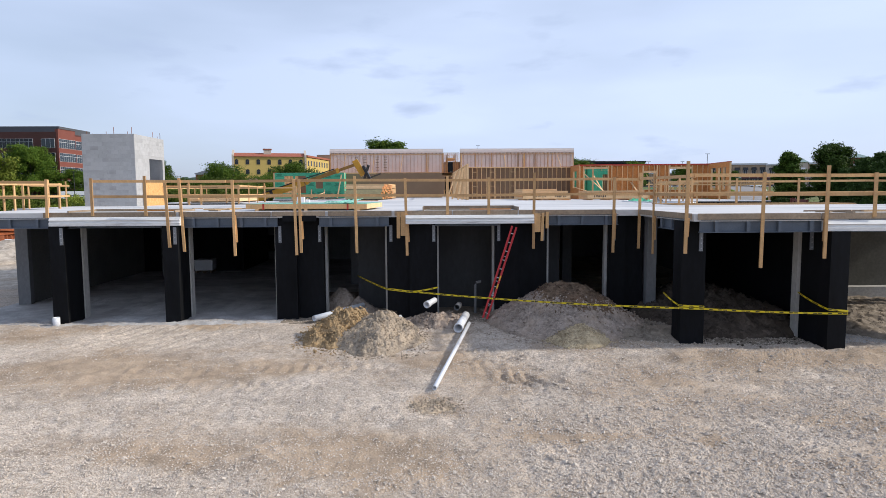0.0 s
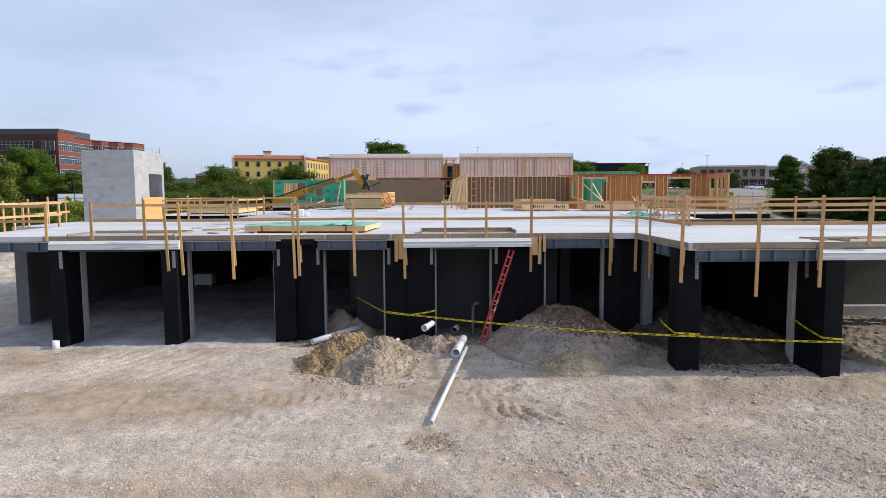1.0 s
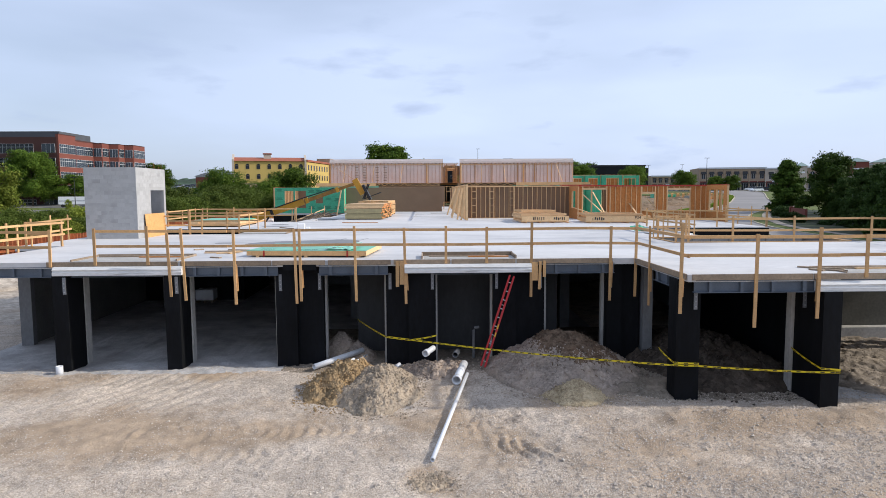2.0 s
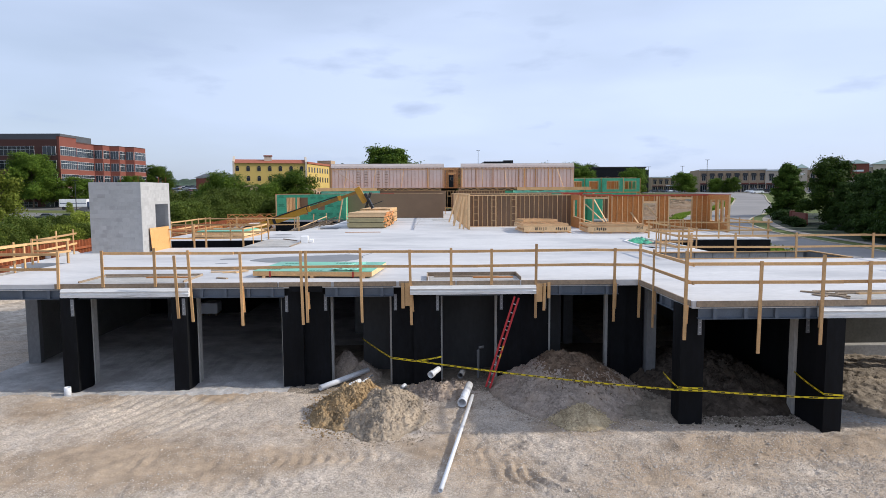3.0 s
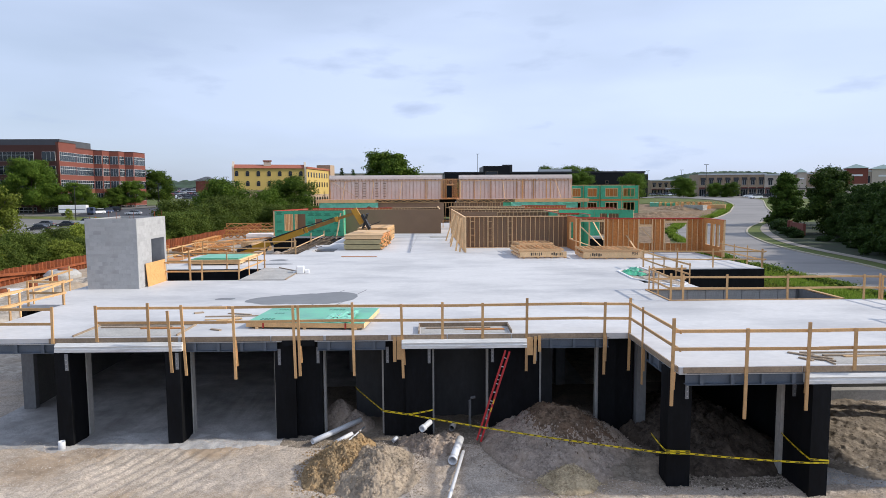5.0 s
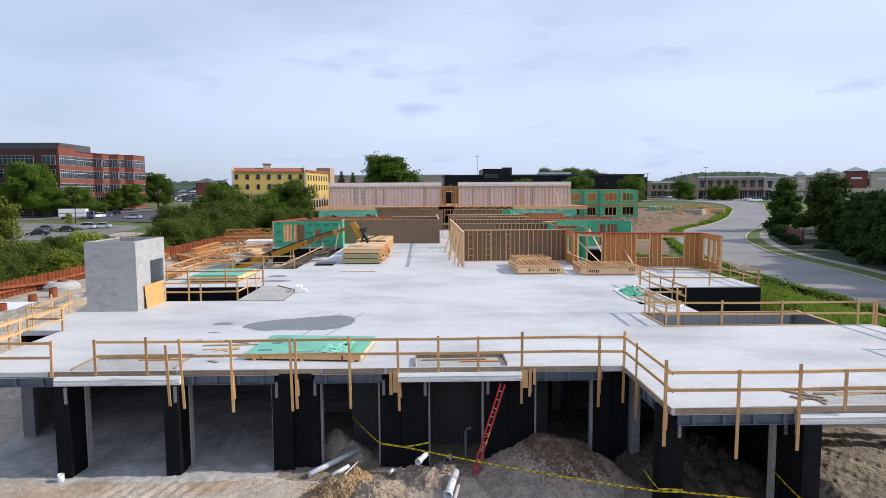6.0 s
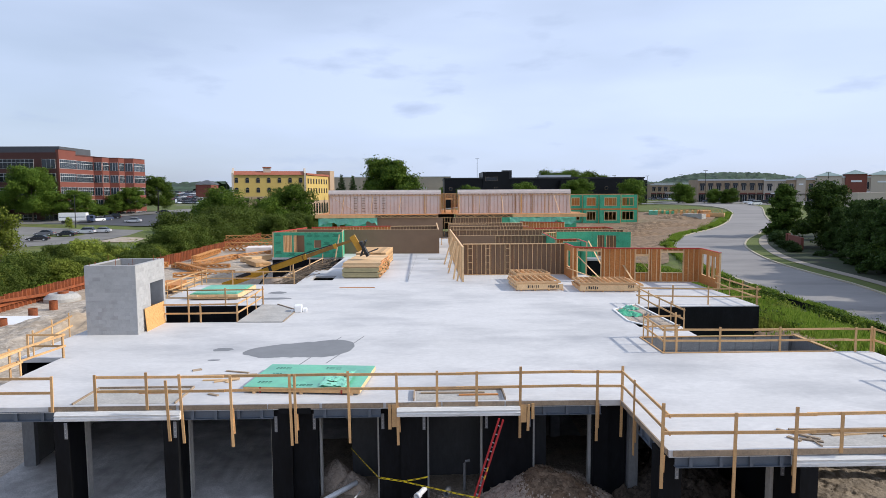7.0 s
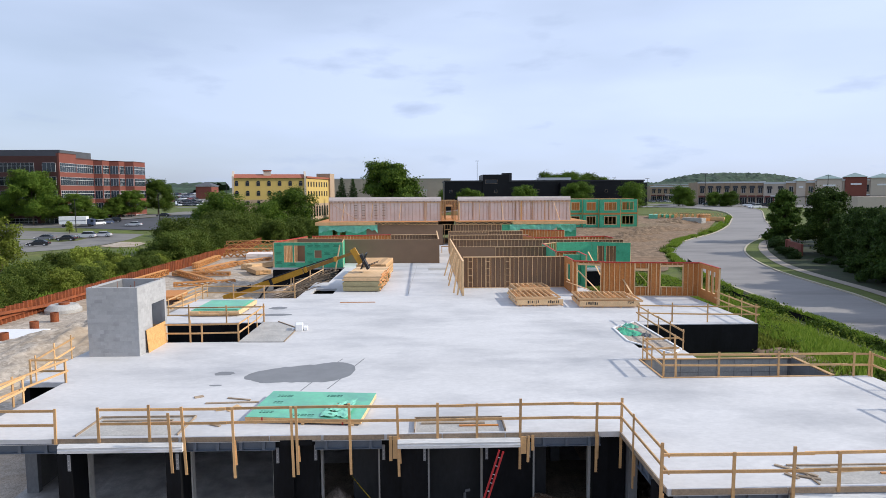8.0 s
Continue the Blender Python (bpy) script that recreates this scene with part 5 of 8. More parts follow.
heap("soil_mound", 9.3, 21.3, 2.5, 3.9, 1.05, ROOTY_SHADED, "dark mound of soil and roots, coloured darker for the wing's shade", 9, 0.6, 90, lumps=0.2, clods=2000, clod=0.06)
heap("soil_mound", 15.2, 21.6, 3.6, 4.6, 0.16, SANDY, "sunlit bank of rutted sandy soil under the wing", 10, 0.4, 170, lumps=0.045, ruts=0.085, clods=2500, clod=0.035)
heap("soil_mound", 6.6, 19.2, 1.6, 1.8, 0.3, TRODDEN, "thin spread of grey soil between the piers", 12, 0.8, 70, lumps=0.09, clods=900, clod=0.05)
heap("soil_mound", 0.3, 20.8, 1.1, 1.1, 0.32, SOIL, "low mound of sandy soil round a pipe end", 14, 0.95, 80, lumps=0.11, rough=0.45, clods=1600, clod=0.05)
heap("soil_mound", -27.0, 52.0, 8.0, 15.0, 1.7, FAR_GRAVEL, "long pale mound of excavated stone beside the building", 21, 0.9, 90, rough=0.45, lumps=0.12)
heap("soil_mound", -25.0, 78.0, 8.0, 16.0, 1.2, FAR_GRAVEL, "low pale mound of excavated stone", 22, 0.9, 40, rough=0.35, lumps=0.15)
heap("soil_mound", 18.2, 58.5, 3.6, 7.0, 0.5, BARE_EARTH, "raw earth in the open court behind the framed wall", 33, 0.7, 50, lumps=0.12)
heap("soil_mound", 22.6, 36.2, 2.2, 4.6, 0.55, BARE_EARTH, "raw earth slope beside the foundation wall", 23, 0.8, 36, lumps=0.1)


crate = thing("wrapped_pallet", -12.55, 34.4, 0, 4, "white-wrapped pallet of blocks stored in the parking level", "pallet")
part("load", chamfer(boxes((0, 0.95, 0, 0.9, 0.13, 0.72)), 0.03), WHITE, crate)
for k in (0.05, 0.43, 0.81):
    part("skid", boxes((k, k + 0.09, -0.02, 0.92, 0, 0.13)), GREY_WOOD, crate)


# ---- pipes, ladder, tape ----
def pipe(p, q, r, label, wall_t=0.012, material=PVC, bell=0.0, name="pipe"):
    t = thing(name, *p, 0, label, "pipe", "loose pipes")
    d = Vector(q) - Vector(p)
    b = bmesh.new()
    tube(b, [(0, 0, 0), d * 0.5, d], r, 20, inner=wall_t)
    part("barrel", b, material, t, smooth=True)
    if bell:
        b = bmesh.new()
        u = d.normalized()
        tube(b, [-u * 0.01, u * bell], r + 0.02, 20, inner=0.022)
        part("bell_end", b, material, t, "wider socket end", smooth=True)
    return t


pipe((-3.75, 20.72, 0.17), (-2.3, 22.36, 0.31), 0.095, "long white plastic drain pipe lying against a heap", bell=0.0)
pipe((-2.96, 20.54, 0.2), (-2.44, 21.0, 0.32), 0.075, "short white plastic pipe lying beside the clay")
pipe((-2.66, 19.5, 0.42), (-2.08, 21.6, 0.33), 0.028, "thin white plastic rod lying across the clay")
pipe((-1.05, 20.9, 0.08), (-0.92, 21.05, 0.14), 0.07, "broken end of white plastic pipe in the soil")
pipe((0.9, 19.05, 0.16), (1.22, 20.5, 0.28), 0.125, "short white plastic drain pipe lying on the gravel", bell=0.16)
pipe((0.12, 13.45, 0.06), (1.28, 19.75, 0.16), 0.052, "long slim white plastic pipe lying on the gravel")
pipe((-0.06, 20.55, 0.62), (0.22, 21.0, 0.7), 0.095, "short white pipe with a socket end poking from soil", bell=0.14)
pipe((0.95, 21.1, 0.42), (1.05, 21.5, 0.45), 0.1, "stub of grey drain pipe in the soil", material=GREY_WALL)
pipe((-12.12, 20.82, -0.05), (-12.12, 20.82, 0.27), 0.11, "short white pipe stub standing in the gravel")
stand = bmesh.new()
tube(stand, [(1.66, 22.3, 0.0), (1.66, 22.3, 1.0), (1.70, 22.3, 1.09), (1.86, 22.3, 1.12)], 0.05, 12)
solid("standpipe", stand, GREY_WALL, "grey standpipe with an elbow rising from the soil", "pipe")


def ladder():
    p, q = Vector((1.86, 20.72, 0.12)), Vector((2.86, 21.02, 3.12))
    t = thing("extension_ladder", *p, 0, "red fibreglass extension ladder leaning on a lintel", "ladder")
    d = q - p
    side = Vector((0.35, -0.05, 0)) .normalized() * 0.2
    side = (side - d.normalized() * side.dot(d.normalized())).normalized() * 0.072
    nrm = d.cross(side).normalized()
    for s in (-1, 1):
        b = bmesh.new()
        bar(b, side * s, side * s + d, 0.06, 0.09, nrm)
        part("rail", b, LADDER_RED, t)
        b = bmesh.new()
        bar(b, side * s * 0.8 + nrm * 0.09, side * s * 0.8 + nrm * 0.09 + d * 0.9, 0.05, 0.08, nrm)
        part("fly_rail", b, LADDER_RED, t)
    for i in range(10):
        b = bmesh.new()
        c = d * ((i + 0.6) / 10.4)
        tube(b, [c - side, c + side], 0.016, 8)
        part("rung", b, ALU, t)
    for i in range(5):
        b = bmesh.new()
        c = d * ((i + 1.0) / 7.4) + nrm * 0.09
        tube(b, [c - side * 0.8, c + side * 0.8], 0.014, 8)
        part("rung", b, ALU, t)
    for f in (0.33, 0.42):
        b = bmesh.new()
        bar(b, side + d * f - nrm * 0.045, side + d * (f + 0.05) - nrm * 0.045, 0.032, 0.004, nrm)
        part("warning_label", b, TAPE_Y, t, "yellow warning label")
    return t


ladder()


def barrier_tape(points, sag, width=0.05):
    """Yellow tape with black print, hung through points; the print is unreadable dashes."""
    t = thing("barrier_tape", *points[0], 0, "yellow barrier tape with black print strung between piers", "barrier tape", "barrier tape")
    o = Vector(points[0])
    path = []
    for (a, b), sg in zip(zip(points, points[1:]), sag):
        a, b = Vector(a) - o, Vector(b) - o
        k = max(4, int((b - a).length / 0.12))
        path += [a.lerp(b, i / k) - Vector((0, 0, sg * 4 * (i / k) * (1 - i / k))) for i in range(k)]
    path.append(Vector(points[-1]) - o)
    yb, kb = bmesh.new(), bmesh.new()
    run = 0.0
    for a, b in zip(path, path[1:]):
        u = Vector((0, 0, width / 2))
        f = (b - a).cross(u).normalized() * 0.004
        yb.faces.new([yb.verts.new(c) for c in (a - u, b - u, b + u, a + u)])
        seg = int(run / 0.12) % 5
        if seg in (0, 1, 3):
            for s in (1, -1):
                kb.faces.new([kb.verts.new(c) for c in (a - u * 0.5 + f * s, b.lerp(a, 0.15) - u * 0.5 + f * s, b.lerp(a, 0.15) + u * 0.5 + f * s, a + u * 0.5 + f * s)])
        run += (b - a).length
    part("ribbon", yb, TAPE_Y, t)
    tagged(part("print", kb, TAPE_K, t), "black printed dashes", kind="stuff")
    return t


barrier_tape([(-2.6, 23.3, 1.25), (-1.37, 21.1, 1.06), (-0.6, 20.98, 0.98), (0.32, 20.97, 1.13)], (0.02, 0.0, 0.02))
barrier_tape([(-1.37, 21.09, 1.08), (-0.6, 20.96, 1.0), (6.95, 17.34, 1.03), (7.66, 17.33, 1.0), (10.72, 16.67, 0.97), (11.27, 16.67, 0.96)], (0.0, 0.07, 0.0, 0.02, 0.0))
barrier_tape([(10.6, 17.9, 1.36), (10.72, 16.66, 1.08), (11.27, 16.66, 1.03)], (0.03, 0.0))
barrier_tape([(6.75, 18.0, 1.36), (6.95, 17.35, 1.1), (7.66, 17.34, 1.06)], (0.02, 0.0))


# ---- things on the deck ----
def outline_patch(name, cx, cy, rx, ry, seed, material, label, power=0.7, z=SLAB + 0.004, taper=0.0):
    rnd = random.Random(seed)
    o = rnd.uniform(0, 90)
    bm = bmesh.new()
    vs = []
    for k in range(96):
        a = 2 * math.pi * k / 96
        c, s = math.cos(a), math.sin(a)
        r = 1 + 0.26 * noise.noise((c * 1.6 + o, s * 1.6, 0)) + 0.07 * noise.noise((c * 6 + o, s * 6, 5))
        vs.append(bm.verts.new((cx + rx * r * math.copysign(abs(c) ** power, c), cy + ry * r * (1 + taper * c) * math.copysign(abs(s) ** power, s), z)))
    bm.faces.new(vs)
    return solid(name, bm, material, label, "stain", "damp patches", kind="structure")


def spread_patch(cx, cy, n, h, skew, seed, label):
    """A long pool that narrows to a tail on one side, with a ragged rim."""
    bm = bmesh.new()
    rim = []
    for side in (1, -1):
        for k in range(49):
            u = (k / 24 - 1) * side * -1
            w = h * max(0.0, 1 - abs(u) ** 4) ** 0.5 * (0.72 + 0.24 * u) + 0.05 * h * noise.noise((u * 9, side, seed)) + 0.10 * h * noise.noise((u * 3, side * 2.0, seed))
            if k < 48:
                rim.append(bm.verts.new((cx + n * u, cy + skew * u + side * max(0.02, w), SLAB + 0.004)))
    bm.faces.new(rim)
    return solid("damp_patch", bm, DAMP, label, "stain", "damp patches", kind="structure")


spread_patch(-5.62, 29.05, 2.5, 2.0, 0.45, 4.0, "dark grey damp patch drying on the deck")
outline_patch("damp_patch", -9.2, 29.15, 0.5, 0.32, 5, DAMP, "small dark damp patch on the deck", 1)
outline_patch("damp_patch", -9.0, 27.3, 0.28, 0.12, 6, DAMP, "small dark damp patch on the deck", 1)
outline_patch("damp_patch", -10.6, 46.2, 0.7, 0.5, 7, DAMP, "small dark damp patch on the deck", 1)
outline_patch("damp_patch", -10.2, 43.6, 1.1, 0.45, 8, DAMP, "small dark damp patch on the deck", 1)


def joint(p, q, w=0.03):
    b = bmesh.new()
    bar(b, (*p, SLAB + 0.002), (*q, SLAB + 0.002), w, 0.006)
    return solid("control_joint", b, DAMP if w > 0.04 else PATCH, "thin dark joint line in the deck concrete", "joint", "deck joints", "structure")


for a, b in (((-1.3, 52.0), (-1.3, 60.0)), ((-1.3, 52.0), (-0.9, 73.0)), ((-1.3, 60.0), (3.1, 60.0)), ((-1.2, 65.5), (3.1, 65.5)), ((-6.3, 47.6), (-3.6, 47.6))):
    joint(a, b)
for a, b in (((-5.1, 26.4), (-4.8, 27.8)), ((-4.0, 26.6), (-3.6, 28.2)), ((-4.3, 30.4), (-4.0, 31.6)), ((-3.3, 29.9), (-2.9, 31.6))):
    joint(a, b, 0.05)


def board(p, q, w=0.14, h=0.04, material=LUMBER, label="loose lumber board lying on the deck", name="loose_board"):
    b = bmesh.new()
    bar(b, p, q, w, h)
    return solid(name, b, material, label, "board", "loose boards")


D = SLAB + 0.022
for p, q, w, m in (((-8.6, 24.85, D), (-6.5, 24.95, D), 0.12, GREY_WOOD), ((-7.9, 25.5, D), (-6.9, 25.2, D), 0.1, GREY_WOOD), ((-7.9, 24.0, D), (-7.0, 24.3, D + 0.03), 0.14, STUD), ((-7.4, 23.9, D), (-7.2, 24.5, D + 0.03), 0.14, STUD),
                   ((-8.4, 24.2, D), (-7.5, 24.25, D), 0.09, STUD), ((-7.6, 22.5, D), (-7.2, 22.3, D), 0.12, GREY_WOOD), ((-9.3, 25.6, D), (-9.0, 25.8, D), 0.2, GREY_WOOD), ((-6.4, 48.3, D), (-3.7, 48.3, D), 0.12, OSB_DARK), ((-6.3, 55.3, D), (-5.0, 57.3, D), 0.2, OSB_DARK),
                   ((11.3, 18.3, D), (12.6, 18.25, D), 0.1, GREY_WOOD), ((10.95, 18.35, D), (11.75, 17.45, D + 0.03), 0.1, GREY_WOOD), ((12.3, 17.8, D), (14.6, 18.05, D), 0.14, STUD), ((10.95, 17.75, D), (11.15, 17.4, D), 0.12, GREY_WOOD), ((11.2, 17.6, D), (11.75, 17.3, D), 0.12, GREY_WOOD)):
    board(p, q, w, material=m)


def form_frame(x0, x1, y0, y1, label, k=1.0):
    t = thing("pour_form", x0, y0, SLAB, 0, label, "formwork", "pour forms")
    w, d = x1 - x0, y1 - y0
    part("patch", boxes((0.05, w - 0.05, 0.05, d - 0.05, 0.002, 0.008)), PATCH, t, "rough unfinished concrete")
    part("board", boxes((-0.05, w + 0.05, d, d + 0.045, 0, 0.14 * k)), GREY_WOOD, t)
    part("board", boxes((-0.05, -0.005, 0, d, 0, 0.12 * k)), GREY_WOOD, t)
    part("board", boxes((w + 0.005, w + 0.05, 0, d, 0, 0.12 * k)), GREY_WOOD, t)
    part("board", boxes((0.2, w * 0.8, d - 0.4, d - 0.28, 0.01, 0.05)), GREY_WOOD, t)
    part("board", boxes((w * 0.5, w * 0.95, d - 0.65, d - 0.55, 0.01, 0.05)), OSB_DARK, t)
    return t


form_frame(-11.9, -8.45, 21.5, 23.3, "shallow timber pour form at the deck edge with scrap boards", 0.55)
form_frame(-0.12, 3.02, 21.45, 22.6, "shallow timber pour form at the deck edge")
form_frame(11.55, 16.0, 17.0, 18.25, "shallow timber pour form on the wing with scrap boards", 0.35)


def green_panel():
    """A framed panel lying flat, sheathed in green."""
    t = thing("flat_wall_panel", -6.38, 22.62, SLAB + 0.06, -6.0, "bright green sheathed wall panel lying flat on timber", "wall panel")
    w, d, h = 4.3, 3.05, 0.17
    for x in (0.35, 2.1, 3.95):
        part("bearer", boxes((x, x + 0.1, -0.05, d, -0.06, 0.0)), STUD, t)
    for y in (0.0, d - 0.04):
        part("plate", boxes((0, w, y, y + 0.04, 0, h)), LUMBER, t)
    for i in range(11):
        x = i * (w - 0.04) / 10
        part("stud", boxes((x, x + 0.04, 0.04, d - 0.04, 0, h)), STUD, t)
    bm = bmesh.new()
    for r in ((0, w, 0.0, 0.75), (0, 3.0, 0.75, 1.75), (3.55, w, 0.75, 1.75), (0, w, 1.75, d)):
        box(bm, r[0], r[1], r[2], r[3], h, h + 0.012)
    part("sheathing", bm, GREEN_LIGHT, t, "bright green sheathing")
    part("inner_film", boxes((2.98, 3.57, 0.73, 1.77, h - 0.09, h - 0.08)), GREEN_BOARD, t, "darker green film inside the window opening")
    fl = bmesh.new()
    g = []
    for j in range(19):
        v, row = j / 18, []
        for i in range(13):
            u = i / 12
            x, y = 2.75 + 1.05 * u + 0.1 * noise.noise((v * 4, 1.0, 3.0)), 0.12 + 1.75 * v * (0.75 + 0.25 * u) + 0.12 * noise.noise((u * 4, 2.0, 5.0))
            z = h + 0.03 + 0.09 * abs(noise.noise((x * 3.1 + y * 2.0, y * 1.2, 4.0))) + 0.05 * abs(noise.noise((x * 8, y * 5, 1.0))) + 0.10 * u * v
            row.append(fl.verts.new((x, y, z)))
        g.append(row)
    for j in range(18):
        for i in range(12):
            if noise.noise((i * 0.45, j * 0.4, 7.0)) < 0.28:
                fl.faces.new((g[j][i], g[j][i + 1], g[j + 1][i + 1], g[j + 1][i]))
    part("torn_film", fl, GREEN_FILM, t, "loose crumpled green film over an opening")
    ink = bmesh.new()
    for x, y, n in ((0.4, 2.5, 5), (0.35, 0.6, 4), (1.6, 0.35, 7), (3.3, 0.5, 4), (0.5, 1.7, 3), (2.4, 2.6, 5)):
        for line in range(2):
            for i in range(n):
                box(ink, x + i * 0.13, x + i * 0.13 + 0.09 + 0.02 * (i % 2), y - line * 0.16, y - line * 0.16 + 0.075, h + 0.013, h + 0.015)
    part("print", ink, GREEN_INK, t, "dark printed lettering too small to read")
    for x in (0.6, 3.6):
        part("strap", boxes((x, x + 0.06, -0.012, -0.002, -0.03, h + 0.01)), RED_TAPE, t, "red strap")
    return t


green_panel()


def leaning_osb():
    t = thing("strand_board_sheet", -14.60, 33.3, SLAB, 0, "orange strand-board sheet leaning on the block shaft", "board")
    bm = bmesh.new()
    v = [bm.verts.new(c) for c in ((0.12, 0, 0.0), (0.12, 2.44, 0.0), (0.03, 2.44, 1.22), (0.03, 0, 1.22), (0.14, 0, 0.0), (0.14, 2.44, 0.0), (0.05, 2.44, 1.222), (0.05, 0, 1.222))]
    for q in ((3, 2, 1, 0), (4, 5, 6, 7), (0, 1, 5, 4), (1, 2, 6, 5), (2, 3, 7, 6), (3, 0, 4, 7)):
        bm.faces.new([v[i] for i in q])
    part("sheet", bm, OSB, t)
    return t


leaning_osb()

ramp = bmesh.new()
rv = [(-10.38, 35.45), (-7.85, 35.35), (-7.8, 38.85), (-9.4, 40.9), (-10.5, 41.1), (-10.38, 40.9)]
lo = [ramp.verts.new((x, y, SLAB + 0.006)) for x, y in rv]
hi = [ramp.verts.new((x, y, SLAB + 0.05)) for x, y in rv]
ramp.faces.new(hi)
for i in range(len(rv)):
    ramp.faces.new((lo[i], lo[(i + 1) % len(rv)], hi[(i + 1) % len(rv)], hi[i]))
solid("concrete_patch", ramp, PATCH, "rough grey concrete topping beside a floor opening", "patch", kind="structure")
edge = bmesh.new()
bar(edge, (-9.4, 40.95, SLAB + 0.05), (-7.75, 38.85, SLAB + 0.05), 0.06, 0.1)
bar(edge, (-7.75, 38.85, SLAB + 0.05), (-7.8, 35.4, SLAB + 0.05), 0.03, 0.06)
solid("form_strip", edge, GREY_WOOD, "dark timber strip edging the rough topping", "board")

foam = thing("foam_block", -7.75, 38.2, SLAB, 8, "white foam blocks dropped on the deck", "block")
part("block", chamfer(boxes((0, 0.45, 0, 0.7, 0, 0.42)), 0.03), WHITE, foam)
part("block", chamfer(boxes((0.5, 0.75, 0.1, 0.6, 0, 0.22)), 0.03), WHITE, foam)
part("block", chamfer(boxes((-0.22, -0.05, 0.1, 0.4, 0, 0.15)), 0.02), WHITE, foam)


def lumber_stack(x, y, w, d, layers, label, rz=0, z=SLAB, board_h=0.14, gaps=(), material=STUD, per=6, lower=None, across=False):
    """Boards in layers on bearers; gaps: layers that stickers lift."""
    t = thing("lumber_stack", x, y, z, rz, label, "lumber", "lumber stacks")
    zz = 0.09
    for k in np.linspace(0.5, d - 0.5, 3):
        part("bearer", boxes((0, w, k, k + 0.09, 0, 0.09)), GREY_WOOD, t)
    rnd = random.Random(int(x * 10) + 77)
    for i in range(layers):
        if i in gaps:
            for k in np.linspace(0.6, d - 0.6, 3):
                part("sticker", boxes((0.02, w - 0.02, k, k + 0.06, zz, zz + 0.05)), GREY_WOOD, t)
            zz += 0.05
        for j in range(per):
            o = rnd.uniform(-0.08, 0.08)
            if across:
                a, b, e = d * j / per, d * (j + 1) / per, w + o + rnd.uniform(-0.1, 0.1)
                bd = part("board", boxes((o, e, a + 0.004, b - 0.004, zz, zz + board_h - 0.005)), lower if lower and i < layers * 0.62 else material, t)
                part("painted_end", boxes((e + 0.001, e + 0.006, a + 0.008, b - 0.008, zz + 0.004, zz + board_h - 0.009)), END_PAINT, bd, "orange end paint")
                continue
            a, b = w * j / per, w * (j + 1) / per
            part("board", boxes((a + 0.004, b - 0.004, o, d + o + rnd.uniform(-0.1, 0.15), zz, zz + board_h - 0.005)), material, t)
        zz += board_h
    return t


lumber_stack(-6.86, 53.7, 3.15, 7.2, 9, "strapped bundles of greenish and tan lumber stacked on the deck", -3, gaps=(3, 6), per=8, board_h=0.125, lower=TREATED, across=True)
lumber_stack(-6.6, 61.6, 2.9, 6.5, 9, "tall strapped bundle of orange lumber on the deck", -3, gaps=(3, 6), per=6, material=LUMBER)
lumber_stack(-16.0, 43.2, 3.4, 4.6, 2, "low stack of lumber under green sheets", per=5)
for i, (o, m) in enumerate(((0, 0), (0.1, 0.25))):
    solid("green_sheet", boxes((-15.9 + o, -12.7 - o, 43.3 + m, 47.6 - m, SLAB + 0.372 + i * 0.045, SLAB + 0.41 + i * 0.045)), GREEN_LIGHT, "green sheathing sheet on a lumber stack", "sheathing", "stacked sheathing")


def panel_stack(x, y, w, d, n, label, seed, rz=0, text=None):
    """Framed wall panels stacked flat."""
    rnd = random.Random(seed)
    t = thing("wall_panel_stack", x, y, SLAB, rz, label, "wall panel", "stacked wall panels")
    z = 0.08
    for k in np.linspace(0.2, w - 0.3, 4):
        part("bearer", boxes((k, k + 0.09, -0.1, d, 0, 0.08)), STUD, t)
    for i in range(n):
        ox, oy, s = rnd.uniform(-0.2, 0.2), rnd.uniform(-0.12, 0.12), rnd.uniform(0.86, 1.0)
        ww = w * s
        part("plate", boxes((ox, ox + ww, oy, oy + 0.04, z, z + 0.14)), STUD, t)
        part("plate", boxes((ox, ox + ww, oy + d - 0.04, oy + d, z, z + 0.14)), STUD, t)
        k = round(ww / 0.42)
        for j in range(k + 1):
            c = ox + (ww - 0.04) * j / k
            part("stud", boxes((c, c + 0.038, oy + 0.04, oy + d - 0.04, z, z + 0.14)), STUD, t)
        z += 0.15
    part("face_board", boxes((-0.1, w * 0.93, -0.15, -0.11, 0.12, 0.5)), STUD, t)
    for a, n in ((0.2, 6), (0.62, 6)) if not text else ((0.08, 6),):
        for i in range(n):
            part("marking", boxes((w * a + i * 0.15, w * a + i * 0.15 + rnd.uniform(0.025, 0.11), -0.154, -0.151, 0.2 + rnd.uniform(0, 0.06), 0.38 + rnd.uniform(0.0, 0.07))), TAPE_K, t, "smudged black marking")
    if text:
        c = bpy.data.curves.new("marking", "FONT")
        c.body, c.size, c.extrude = text, 0.3, 0.002
        c.materials.append(TAPE_K)
        ob = new("marking", c)
        ob.parent = t
        ob.matrix_basis = pose(w * 0.74, -0.16, 0.3, 90, 0, 0)
        tagged(ob, "hand-painted black panel number")
    return t


panel_stack(6.95, 46.0, 3.6, 3.6, 4, "untidy stack of raw framed wall panels on the deck", 3, 2)
panel_stack(11.45, 45.3, 4.5, 3.3, 4, "neat stack of framed wall panels with painted numbers", 4, -3, "P34")
panel_stack(7.4, 49.8, 2.9, 2.6, 5, "stack of framed wall panels against the unit wall", 5, 4)

